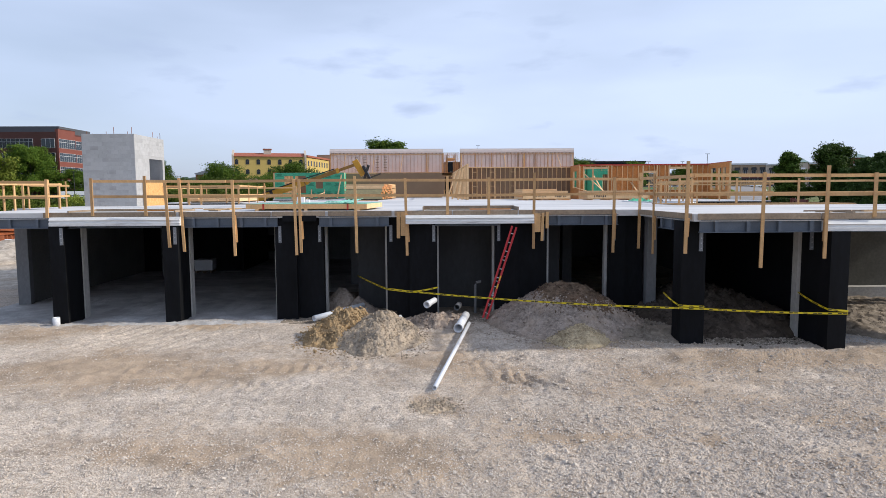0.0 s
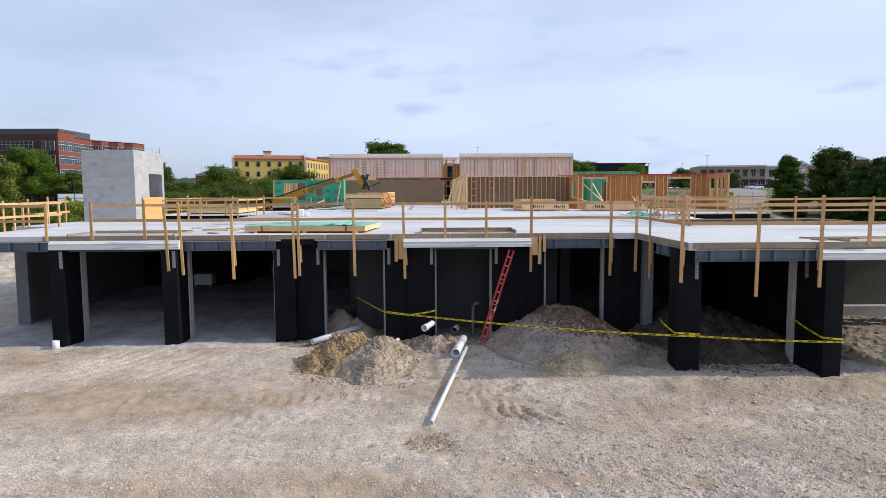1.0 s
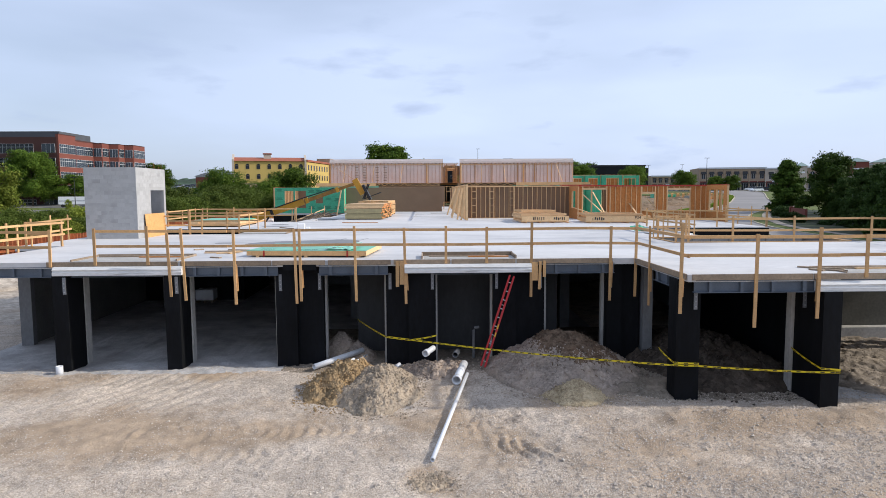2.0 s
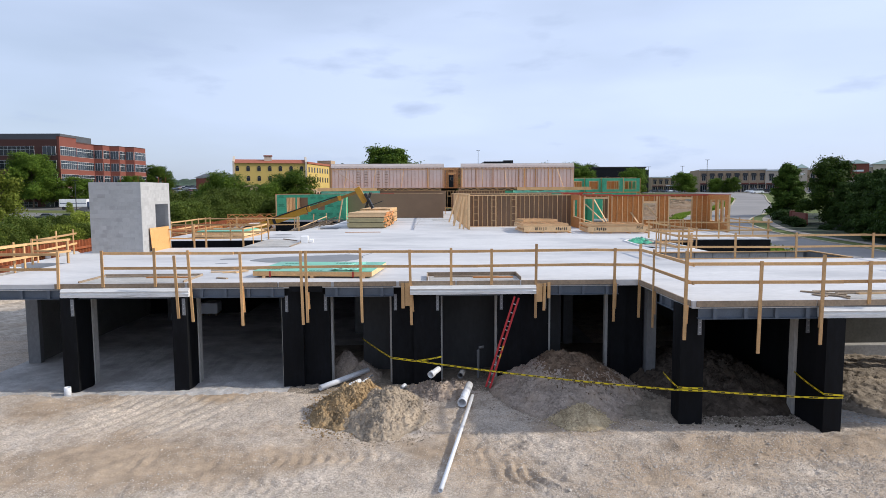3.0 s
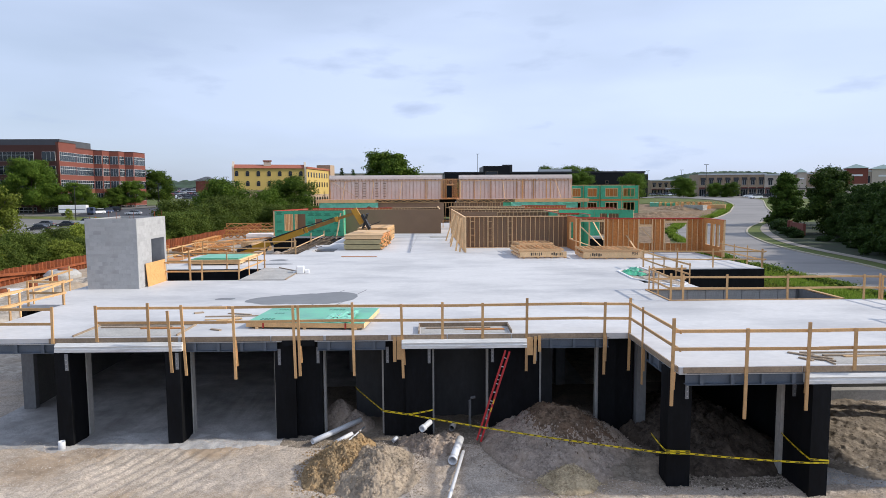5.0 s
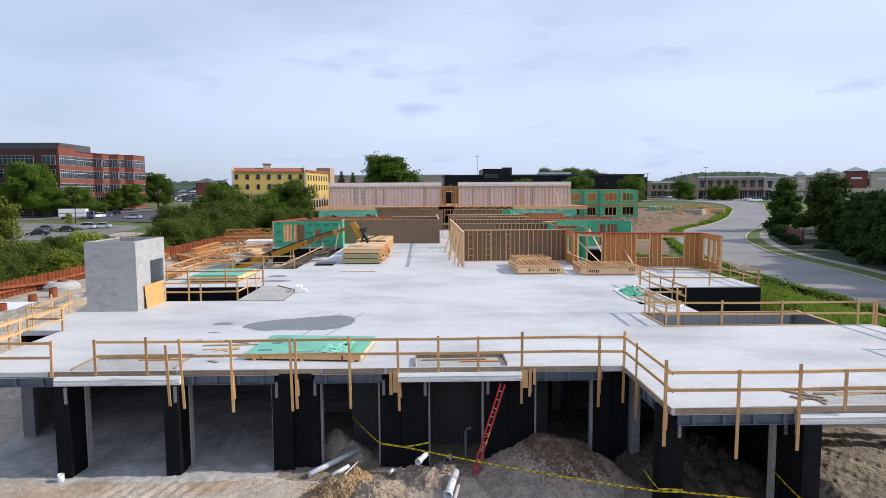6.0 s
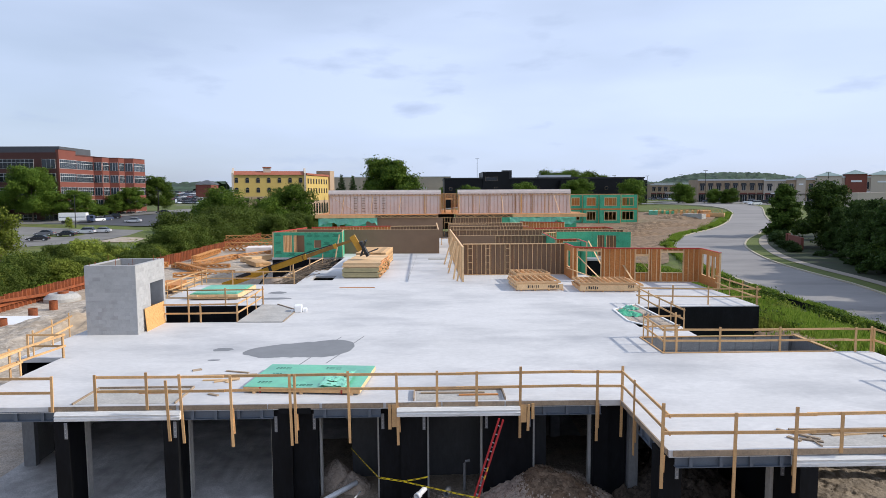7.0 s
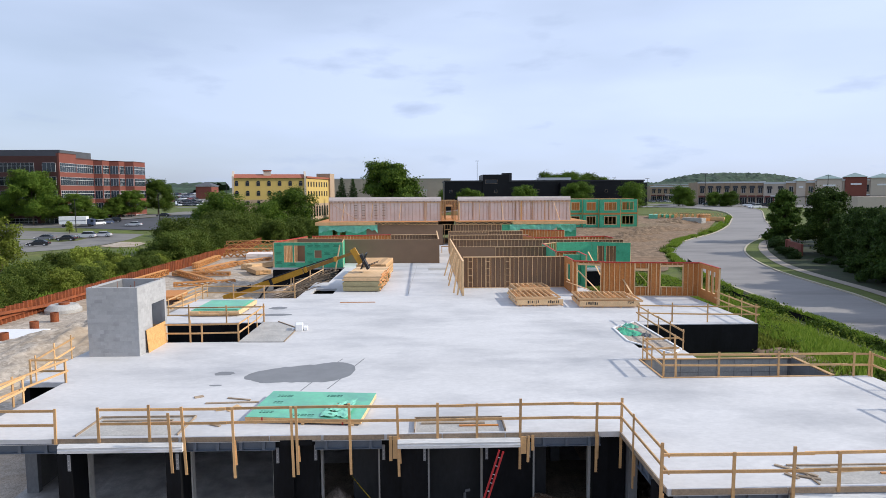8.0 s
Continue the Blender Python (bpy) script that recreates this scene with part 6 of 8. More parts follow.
for p, q in (((2.5, 52.5, D), (3.05, 55.0, SLAB + 2.6)), ((2.2, 56.5, D), (3.0, 58.5, SLAB + 2.7)), ((2.75, 51.3, D), (3.2, 51.2, SLAB + 2.8)), ((2.3, 60.5, D), (3.0, 61.0, SLAB + 2.6)), ((2.0, 63.5, D), (2.9, 65.0, SLAB + 2.7))):
    board(p, q, 0.14, 0.04, STUD, "lumber brace leaning on the corridor wall", "wall_brace")
for p, q in (((12.6, 51.2, SLAB + 2.0), (14.3, 49.3, D)), ((11.8, 51.8, SLAB + 1.0), (14.6, 50.0, D)), ((15.9, 51.2, SLAB + 1.9), (16.6, 49.0, D)), ((17.2, 50.1, SLAB + 1.9), (18.1, 50.0, SLAB + 0.9)), ((-9.5, 71.2, SLAB + 2.6), (-10.2, 69.5, SLAB - 2.2)), ((16.9, 64.9, SLAB + 2.2), (17.7, 63.0, SLAB)), ((9.0, 60.6, SLAB + 1.4), (12.0, 60.2, SLAB + 1.0))):
    board(p, q, 0.14, 0.04, STUD, "lumber brace propping a framed wall", "wall_brace")
mat_b = boxes((0.4, 2.4, 68.3, 70.2, SLAB + 0.004, SLAB + 0.03))
solid("floor_mat", mat_b, PATCH, "grey plywood cover lying in the corridor", "board")
saw = thing("saw_horse", 2.2, 88.0, SLAB, 0, "wooden sawhorse in the corridor", "sawhorse")
part("beam", boxes((0, 1.2, 0, 0.1, 0.85, 0.95)), LUMBER, saw)
for a in (0.1, 1.1):
    for s in (-1, 1):
        b = bmesh.new()
        bar(b, (a, 0.05 + s * 0.3, 0), (a, 0.05, 0.88), 0.09, 0.04)
        part("leg", b, LUMBER, saw)


def tri_hole():
    """A slanted opening in the deck, framed in white, with gravel below."""
    t = thing("deck_opening", 11.6, 31.7, SLAB, 0, "slanted deck opening framed in white with gravel and green tarp below", "opening")
    pts = [(0.15, 6.5), (-0.05, 3.0), (1.4, 0.1), (2.2, 1.1), (2.1, 8.3)]
    for a, b in zip(pts, pts[1:] + pts[:1]):
        bm = bmesh.new()
        bar(bm, (*a, 0.03), (*b, 0.03), 0.12, 0.06)
        part("kerb", bm, WHITE, t)
    bm = bmesh.new()
    bm.faces.new([bm.verts.new((x, y, 0.006)) for x, y in pts])
    part("bed", bm, GRAVEL, t, "bed of crushed stone")
    rnd = random.Random(4)
    for cx, cy, r, m in ((0.75, 5.0, 0.65, GREEN_BOARD), (1.35, 6.9, 0.5, GREEN_LIGHT), (0.6, 5.9, 0.35, GREEN_BOARD), (1.5, 4.3, 0.3, GREY_WALL)):
        bm = bmesh.new()
        n = 14
        g = [[bm.verts.new((cx + (i / n - 0.5) * 2 * r, cy + (j / n - 0.5) * 2.6 * r, 0.02 + max(0, 0.2 * noise.noise((i * 0.5 + cx * 9, j * 0.5, cy)) + 0.14 * noise.noise((i * 1.3 + cx * 9, j * 1.1, cy)) + 0.1) * max(0, 1 - ((i / n - 0.5) ** 2 + (j / n - 0.5) ** 2) * 4))) for i in range(n + 1)] for j in range(n + 1)]
        for j in range(n):
            for i in range(n):
                if ((i / n - 0.46) ** 2 + (j / n - 0.46) ** 2) < 0.2 + 0.05 * rnd.random():
                    bm.faces.new((g[j][i], g[j][i + 1], g[j + 1][i + 1], g[j + 1][i]))
        part("tarp", bm, m, t, "crumpled green tarp", True)
    return t


tri_hole()
part("lip", boxes((0, 7.7, 3.1, 3.2, 0.0, 0.05)), LUMBER, tagged(thing("well_curb", 10.98, 27.65, SLAB - 0.02, 0), "raw timber curb round the light well", "curb", kind="structure"))
wc = bpy.data.objects["well_curb"]
part("lip", boxes((7.66, 7.84, 0, 3.2, 0.022, 0.07)), LUMBER, wc)
part("lip", boxes((-0.03, 7.66, -0.1, -0.02, 0.024, 0.06)), LUMBER, wc)
part("lip", boxes((-0.12, -0.035, -0.1, 3.1, 0.024, 0.06)), LUMBER, wc)


# ---- telehandler ----
def telehandler():
    t = thing("telehandler", -17.6, 56.2, 0, 0, "yellow telehandler with its long boom raised over the deck", "telehandler")
    part("chassis", chamfer(boxes((-1.6, 4.6, -0.75, 0.75, 0.75, 1.6)), 0.08), YELLOW, t)
    part("engine_cover", chamfer(boxes((0.6, 3.6, 0.35, 1.2, 1.2, 2.0)), 0.12), YELLOW, t)
    cab = part("cab", chamfer(boxes((0.9, 2.5, -1.2, -0.4, 1.5, 2.9)), 0.08), YELLOW, t)
    part("windscreen", boxes((0.98, 2.42, -1.22, -1.205, 1.9, 2.75), (2.505, 2.52, -1.12, -0.48, 1.8, 2.75)), GLASS_SKY, cab, "cab glazing")
    for x in (-0.6, 3.6):
        for y in (-1.0, 1.0):
            b = bmesh.new()
            tube(b, [(x, y - 0.22, 0.68), (x, y - 0.2, 0.68), (x, y + 0.2, 0.68), (x, y + 0.22, 0.68)], [0.6, 0.68, 0.68, 0.6], 22)
            w = part("wheel", b, RUBBER, t, smooth=False)
            b = bmesh.new()
            tube(b, [(x, y - 0.235, 0.68), (x, y + 0.235, 0.68)], 0.34, 16)
            part("rim", b, YELLOW, w)
    p, q = Vector((-0.2, 0.1, 2.75)), Vector((11.5, 0.3, 6.78))
    d = q - p
    for name, a, b, w, m in (("boom", 0.0, 0.6, 0.43, YELLOW), ("inner_boom", 0.5, 0.86, 0.31, BOOM_BROWN), ("boom_nose", 0.8, 1.0, 0.23, BOOM_BROWN)):
        bm = bmesh.new()
        bar(bm, p + d * a, p + d * b, w * 0.75, w * (1.25 if name == "boom" else 1.1))
        part(name, bm, m, t)
    for f in (0.35, 0.61, 0.84):
        bm = bmesh.new()
        bar(bm, p + d * f, p + d * (f + 0.02), 0.40, 0.66 - f * 0.25)
        part("boom_collar", bm, BLACK_STEEL if f < 0.5 else YELLOW, t)
    for o in (0.29, 0.34):
        bm = bmesh.new()
        tube(bm, [p + d * 0.3 + Vector((0, -0.3, o)), p + d * 0.6 + Vector((0, -0.28, o)), p + d * 0.83 + Vector((0, -0.24, o - 0.08))], 0.025, 8)
        part("hose", bm, BLACK_STEEL, t)
    bm = bmesh.new()
    tube(bm, [Vector((2.2, -0.25, 1.7)), p + d * 0.34 + Vector((0, -0.2, -0.3))], 0.08, 10)
    part("lift_cylinder", bm, BLACK_STEEL, t)
    bm = bmesh.new()
    c = p + d * 0.17
    bar(bm, c + Vector((-0.8, -0.2, 0.0)), c + Vector((0.5, -0.2, 0.45)), 0.012, 0.3)
    part("plate", bm, BLACK_STEEL, t, "black plate on the boom")
    bm = bmesh.new()
    bar(bm, q + Vector((-0.25, 0, 0.30)), q + Vector((0.5, 0, -1.0)), 0.4, 0.5)
    part("goose_neck", bm, YELLOW, t)
    o = q + Vector((0.7, 0, -0.9))
    cb = bmesh.new()
    bar(cb, o + Vector((-0.2, 0, 0.7)), o + Vector((0.45, 0, -0.6)), 1.1, 0.22)
    cr = part("carriage", cb, BLACK_STEEL, t, "black fork carriage")
    for yy in np.linspace(-0.85, 0.85, 6):
        bm = bmesh.new()
        bar(bm, o + Vector((-0.15, yy, -0.5)), o + Vector((0.25, yy, 0.75)), 0.06, 0.06)
        part("upright", bm, BLACK_STEEL, cr)
    for f in (0.0, 0.5, 1.0):
        bm = bmesh.new()
        bar(bm, o + Vector((-0.15 + 0.4 * f, -0.9, -0.5 + 1.25 * f)), o + Vector((-0.15 + 0.4 * f, 0.9, -0.5 + 1.25 * f)), 0.09, 0.09)
        part("crossbar", bm, BLACK_STEEL, cr)
    for yy in (-0.55, 0.55):
        bm = bmesh.new()
        bar(bm, o + Vector((-0.1, yy, -0.5)), o + Vector((1.35, yy, 0.05)), 0.12, 0.05)
        part("fork", bm, BLACK_STEEL, t)
    return t


telehandler()


def scrap_pile():
    rnd = random.Random(12)
    bm = bmesh.new()
    for i in range(900):
        x, y = rnd.uniform(-16.5, -10.4), rnd.uniform(51.5, 69)
        z = 1.3 + 2.3 * ss(-17, -10.3, x) * rnd.uniform(0.6, 1.0)
        a, n = rnd.uniform(-0.6, 0.6), rnd.uniform(0.8, 3.4)
        bar(bm, (x - math.cos(a) * n / 2, y - math.sin(a) * n / 2, z - 0.2), (x + math.cos(a) * n / 2, y + math.sin(a) * n / 2, z + rnd.uniform(-0.1, 0.7)), 0.1, 0.04)
    return solid("scrap_lumber", bm, GREY_WOOD, "tangled grey scrap lumber filling the gap beside the deck", "scrap lumber", kind="stuff")


scrap_pile()
for x, y in ((-12.5, 60.0), (-11.4, 62.5), (-10.7, 66.0), (-12.0, 56.5)):
    board((x, y, 0.5), (x + 0.15, y, 4.6), 0.09, 0.09, STUD, "upright stake in the scrap lumber", "stake")
board((-14.5, 57.5, 2.4), (-10.3, 64.5, 4.3), 0.1, 0.06, STUD, "long pale rail over the scrap lumber", "stake")
heap("soil_mound", -13.0, 60.0, 4.4, 10.0, 3.2, SOIL, "grey backfill under the scrap lumber", 31, 0.6, 36, lumps=0.12)


# ---- yard beside the building ----
def sheet_pile_fence():
    t = thing("sheet_pile_wall", -39.2, 36.0, 0, 90, "rust-orange steel sheet-pile wall along the site edge", "retaining wall", kind="structure")
    bm = bmesh.new()
    prof = ((0, 0), (0.12, 0.22), (0.42, 0.22), (0.54, 0), (0.66, 0))
    for (a, b), (c, d) in zip(prof, prof[1:]):
        v = [bm.verts.new(p) for p in ((a, b, -0.4), (c, d, -0.4), (c, d, 1.55), (a, b, 1.55))]
        bm.faces.new(v)
        v = [bm.verts.new(p) for p in ((a, b + 0.012, -0.4), (c, d + 0.012, -0.4), (c, d + 0.012, 1.55), (a, b + 0.012, 1.55))]
        bm.faces.new(v[::-1])
    me = mesh("sheet_pile", bm, RUST)
    rnd = random.Random(1)
    for i in range(176):
        piece("sheet_pile", me, t, pose(i * 0.66, 0, rnd.uniform(-0.06, 0.06)))
    part("waler", boxes((0, 60, -0.12, -0.02, 0.55, 0.8)), RUST, t)
    return t


sheet_pile_fence()
for x, y, s in ((-34.0, 55.4, 1.15), (-34.9, 60.0, 1.05), (-33.5, 50.6, 1.2)):
    b = bmesh.new()
    tube(b, [(0, 0, -0.3), (0, 0, 0.9 * s)], 0.36, 20, inner=0.04)
    solid("steel_casing", b, RUST, "rusty steel casing standing in the ground", "pipe", "steel casings", at=(x, y, ground_z(x, y)))
b = bmesh.new()
tube(b, [(0, 0, -0.3), (0, 0, 0.4), (0, 0, 0.46), (0, 0, 0.78), (0, 0, 0.84)], [1.7, 1.7, 1.62, 1.3, 1.2], 28)
cone = solid("concrete_cone", b, PATCH, "pale precast concrete manhole ring in the yard", "manhole", at=(-37.0, 65.2, 0.0), smooth=False)
b = bmesh.new()
tube(b, [(0, 0, 0), (0, 0, 0.22)], 0.5, 18)
solid("casing_cap", b, RUST, "rusty round cover on the concrete cone", "cover", at=(-36.9, 65.2, 0.83))
solid("concrete_pad", chamfer(boxes((-39.0, -32.2, 46.0, 54.8, 0.1, 0.5)), 0.03), WHITE, "white concrete pad in the yard", "pad", kind="structure")
board((-38.9, 68.0, 0.5), (-38.9, 58.0, 1.2), 0.25, 0.25, RUST, "rusty steel brace along the pile wall", "steel_brace")
for i, (p, q) in enumerate((((-26.0, 52.5, 2.4), (-24.4, 52.3, 2.45)), ((-25.8, 53.5, 2.3), (-24.5, 53.8, 2.4)))):
    board(p, q, 0.5, 0.25, OSB_DARK, "reddish timber offcut on the stone heap", "timber_offcut")


def truss_pile(x, y, z, n, rz, count, lift, label, depth=0.5):
    master = floor_truss(x, y, z, n, rz, depth, label, "stacked trusses", TRUSS_WOOD, 0.065)
    c, s = math.cos(radians(rz + 90)), math.sin(radians(rz + 90))
    for i in range(1, count):
        copy_thing(master, pose(x + c * 0.1 * i + 0.08 * math.sin(i * 2.1), y + s * 0.1 * i, z + lift * i, 0, 0, rz + 0.25 * math.sin(i * 1.7)))


for i in range(4):
    board((-24.0 - i * 0.9, 60.0 + i * 3, 1.2), (-22.5 - i, 63.5 + i * 3, 1.5), 0.2, 0.1, LUMBER, "orange lumber offcut in the yard", "timber_offcut")
LT = "orange open-web floor truss stacked in the yard"
truss_pile(-36.4, 102, 0.2, 14, 93, 9, 0.0, LT, 0.75)
truss_pile(-36.8, 92.5, 0.2, 8.5, -4, 5, 0.02, LT)
truss_pile(-33.4, 93.5, 0.2, 12, 78, 9, 0.0, LT, 0.75)
truss_pile(-37.6, 118.5, 0.2, 10, 6, 9, 0.0, LT, 0.75)
truss_pile(-37.2, 118.6, 0.97, 10, 8, 9, 0.0, LT, 0.75)
truss_pile(-31.0, 106, 0.2, 8, 63, 8, 0.0, LT, 0.6)
truss_pile(-38.0, 80.0, 0.2, 14, 89, 6, 0.0, LT, 0.75)
truss_pile(-27.4, 83.0, 0.2, 14, 129, 7, 0.0, LT, 0.75)
for z in (0.2, 0.97, 1.74):
    truss_pile(-41.0 + z * 0.5, 128.5, z, 12.5, 5 + z * 2, 7, 0.0, LT, 0.75)
truss_pile(-30.0, 76.0, 0.9, 7, 20, 4, 0.03, LT)
lumber_stack(-32.0, 113.5, 4.4, 4.2, 4, "stack of pale grey boards in the yard", 8, 0.0, 0.28, (2,), WHITE_WRAP, 2)
lumber_stack(-27.5, 66.0, 2.2, 4.5, 2, "stack of reddish lumber in the yard", 14, 0.9, 0.2, (), OSB_DARK, 4)
lumber_stack(-29.0, 100.0, 2.2, 5.5, 4, "stack of pale lumber in the yard", -25, 0.1, 0.2, (), STUD, 4)
lumber_stack(-24.5, 92.0, 2.2, 5.5, 3, "stack of pale lumber in the yard", 30, 0.2, 0.2, (), LUMBER, 4)


# ---- road, kerbs, pavement, lots ----
def resample(pts, n):
    pts = [Vector((*p, 0)) for p in pts]
    # smooth once by Chaikin's corner cutting
    for _ in range(2):
        out = [pts[0]]
        for a, b in zip(pts, pts[1:]):
            out += [a.lerp(b, 0.25), a.lerp(b, 0.75)]
        pts = out + [pts[-1]]
    ln = [0.0]
    for a, b in zip(pts, pts[1:]):
        ln.append(ln[-1] + (b - a).length)
    res = []
    for i in range(n + 1):
        s = ln[-1] * i / n
        k = max(j for j in range(len(ln)) if ln[j] <= s + 1e-6)
        k = min(k, len(pts) - 2)
        res.append(pts[k].lerp(pts[k + 1], (s - ln[k]) / max(1e-6, ln[k + 1] - ln[k])))
    return res


def ribbon(name, left, right, material, label, lift, n=70, cols=6, category="road"):
    a, b = resample(left, n), resample(right, n)
    bm = bmesh.new()
    rows = []
    for p, q in zip(a, b):
        row = []
        for k in range(cols + 1):
            c = p.lerp(q, k / cols)
            row.append(bm.verts.new((c.x, c.y, ground_z(c.x, c.y) + lift)))
        rows.append(row)
    for r, s in zip(rows, rows[1:]):
        for k in range(cols):
            bm.faces.new((r[k], r[k + 1], s[k + 1], s[k]))
    return solid(name, bm, material, label, category, kind="structure", smooth=True)


def kerb(line, label, lift=0.12, n=80):
    pts = resample(line, n)
    bm = bmesh.new()
    rings = []
    for i, p in enumerate(pts):
        d = (pts[min(i + 1, n)] - pts[max(i - 1, 0)]).normalized()
        s = Vector((-d.y, d.x, 0))
        z = ground_z(p.x, p.y) + lift
        rings.append([bm.verts.new((p + s * o) + Vector((0, 0, z + h))) for o, h in ((-0.16, -0.2), (-0.16, 0.15), (0.16, 0.15), (0.16, -0.2))])
    for a, b in zip(rings, rings[1:]):
        for k in range(3):
            bm.faces.new((a[k], a[k + 1], b[k + 1], b[k]))
    return solid("kerb", bm, KERB, label, "kerb", "road kerbs", "structure")


ROAD_L = [(12, -10), (24, 20), (32.5, 38), (36.3, 54), (37.0, 64), (37.8, 74), (39.0, 84), (40.2, 94), (41.6, 103.6), (43.7, 111), (45.6, 117), (49.2, 125.6), (54.7, 134), (60.8, 141.1), (67.8, 148.5), (78.3, 163.7), (87.0, 179.9), (94.5, 194.4), (101.3, 215.3), (100, 232), (88, 246)]
ROAD_R = [(30, -10), (37, 22), (43.0, 46), (48.9, 69.0), (49.7, 75.5), (50.5, 82), (51.5, 90), (53.2, 98), (55.6, 106.5), (58.1, 114.1), (61.5, 121), (66.3, 129), (74.5, 139.2), (85, 153), (98, 182.6), (110.4, 206.7), (118.5, 224), (122, 250)]
ribbon("road", ROAD_L, ROAD_R, ROAD, "pale grey concrete road curving uphill", 0.14)
kerb(ROAD_L, "pale kerb along the verge of the road")
kerb(ROAD_R, "pale kerb along the lawn strip")
ribbon("cross_road", [(-30, 262), (20, 254), (60, 250), (130, 236), (170, 215)], [(-30, 272), (20, 266), (60, 264), (134, 252), (178, 228)], ROAD, "pale street crossing before the shops", 0.10)
WALK_C = [(44.5, 40), (49.9, 60), (52.5, 72), (53.6, 80), (54.6, 88), (55.8, 95.5), (57.6, 102.5), (59.8, 108.5), (62.8, 116.4), (66.5, 124), (70.9, 131.4), (77, 138.5), (88, 151.5), (103, 176), (117, 205)]
ribbon("lawn_strip", ROAD_R[1:], [(x - 0.3, y) for x, y in WALK_C], LAWN, "mown lawn strip between road and pavement", 0.2, category="lawn")
ribbon("pavement", [(x - 0.75, y + 0.2) for x, y in WALK_C], [(x + 0.75, y - 0.2) for x, y in WALK_C], WALKWAY, "pale concrete pavement winding past the trees", 0.26, category="pavement")
ribbon("planting_bed", [(x + 0.85, y - 0.3) for x, y in WALK_C[:12]], [(95, 10), (95, 40), (95, 62), (95, 80), (98, 100), (100, 118), (103, 130), (106, 138)], SHADED_LAWN, "grass slope under the roadside trees, coloured dark as if shaded", 0.22, category="planting bed")
ribbon("parking_lot", [(-108, 198), (-96, 194), (-84, 190), (-77, 193), (-72, 205)], [(-114.5, 217), (-107, 222), (-99, 234), (-94, 258), (-86, 268)], ASPHALT, "fresh dark asphalt car park", 0.10, 14, 8, "car park")
ribbon("old_lot", [(-120, 112), (-87, 130), (-82, 136), (-76.5, 145), (-77, 166)], [(-150, 200), (-116.9, 191), (-100.7, 184.2), (-88.5, 182.1), (-79, 180)], OLD_ASPHALT, "worn grey asphalt car park", 0.06, 14, 8, "car park")
ribbon("lot_drive", [(-150, 200), (-131, 199.5), (-120, 199), (-106, 197)], [(-160, 213), (-138, 213), (-128, 213), (-115, 216)], OLD_ASPHALT, "pale driveway beside the offices", 0.05, 14, 6, "driveway")
ribbon("office_road", [(-112, 219), (-107.8, 224.2), (-100.6, 237), (-95.5, 262), (-80, 290)], [(-116, 240), (-113.5, 250), (-112, 275), (-108, 305), (-90, 330)], OLD_ASPHALT, "pale access road behind the car park", 0.08, 14, 4, "road")
ribbon("gravel_patch", [(-75.5, 148), (-70, 143.5), (-66, 146)], [(-76, 160), (-72, 160), (-68, 156)], FAR_GRAVEL, "patch of pale stone at the lot's edge", 0.12, 10, 4, "gravel")
ribbon("earth_patch", [(24.5, 102), (34, 88), (40, 103), (44, 117), (55, 137), (65.5, 148.5)], [(26, 172), (40, 200), (60, 202), (88, 190)], BARE_EARTH, "raw brown earth beside the road", 0.2, 40, 14, "bare earth")
ribbon("far_lawn", [(60, 203), (75, 203), (90, 210)], [(50, 235), (70, 238), (92, 236)], LAWN, "mown lawn by the junction", 0.13, 14, 6, "lawn")
ribbon("shop_lot", [(100, 256), (122, 252), (136, 240), (150, 222)], [(96, 300), (126, 290), (148, 270), (170, 250)], OLD_ASPHALT, "car park in front of the shops", 0.12, 14, 6, "car park")


for i, (x, y, rx, ry, h) in enumerate(((44.0, 138.0, 7.0, 6.0, 1.1), (58.0, 158.0, 9.0, 6.0, 1.0), (34.0, 128.0, 6.0, 8.0, 0.9), (70.0, 176.0, 8.0, 5.0, 1.0), (50.0, 150.0, 6.0, 5.0, 0.7))):
    heap("earth_mound", x, y, rx, ry, h, BARE_EARTH, "low mound of raw brown earth beside the road", 90 + i, 0.8, 50, rough=0.5, lumps=0.25)


def silt_fence():
    line = resample([(31.0, 34), (33.9, 42), (34.7, 51), (34.7, 58.4), (34.7, 66), (35.2, 73), (37.4, 82), (41.0, 94), (43.4, 104)], 60)
    bm = bmesh.new()
    for a, b in zip(line, line[1:]):
        za, zb = ground_z(a.x, a.y), ground_z(b.x, b.y)
        for o in (0, 0.03):
            v = [bm.verts.new(c) for c in ((a.x + o, a.y, za), (b.x + o, b.y, zb), (b.x + o, b.y, zb + 0.6 + 0.05 * math.sin(b.y * 1.7)), (a.x + o, a.y, za + 0.6 + 0.05 * math.sin(a.y * 1.7)))]
            bm.faces.new(v)
    return solid("silt_fence", bm, MEMBRANE, "low black silt fence along the road verge", "fence", kind="structure")


silt_fence()


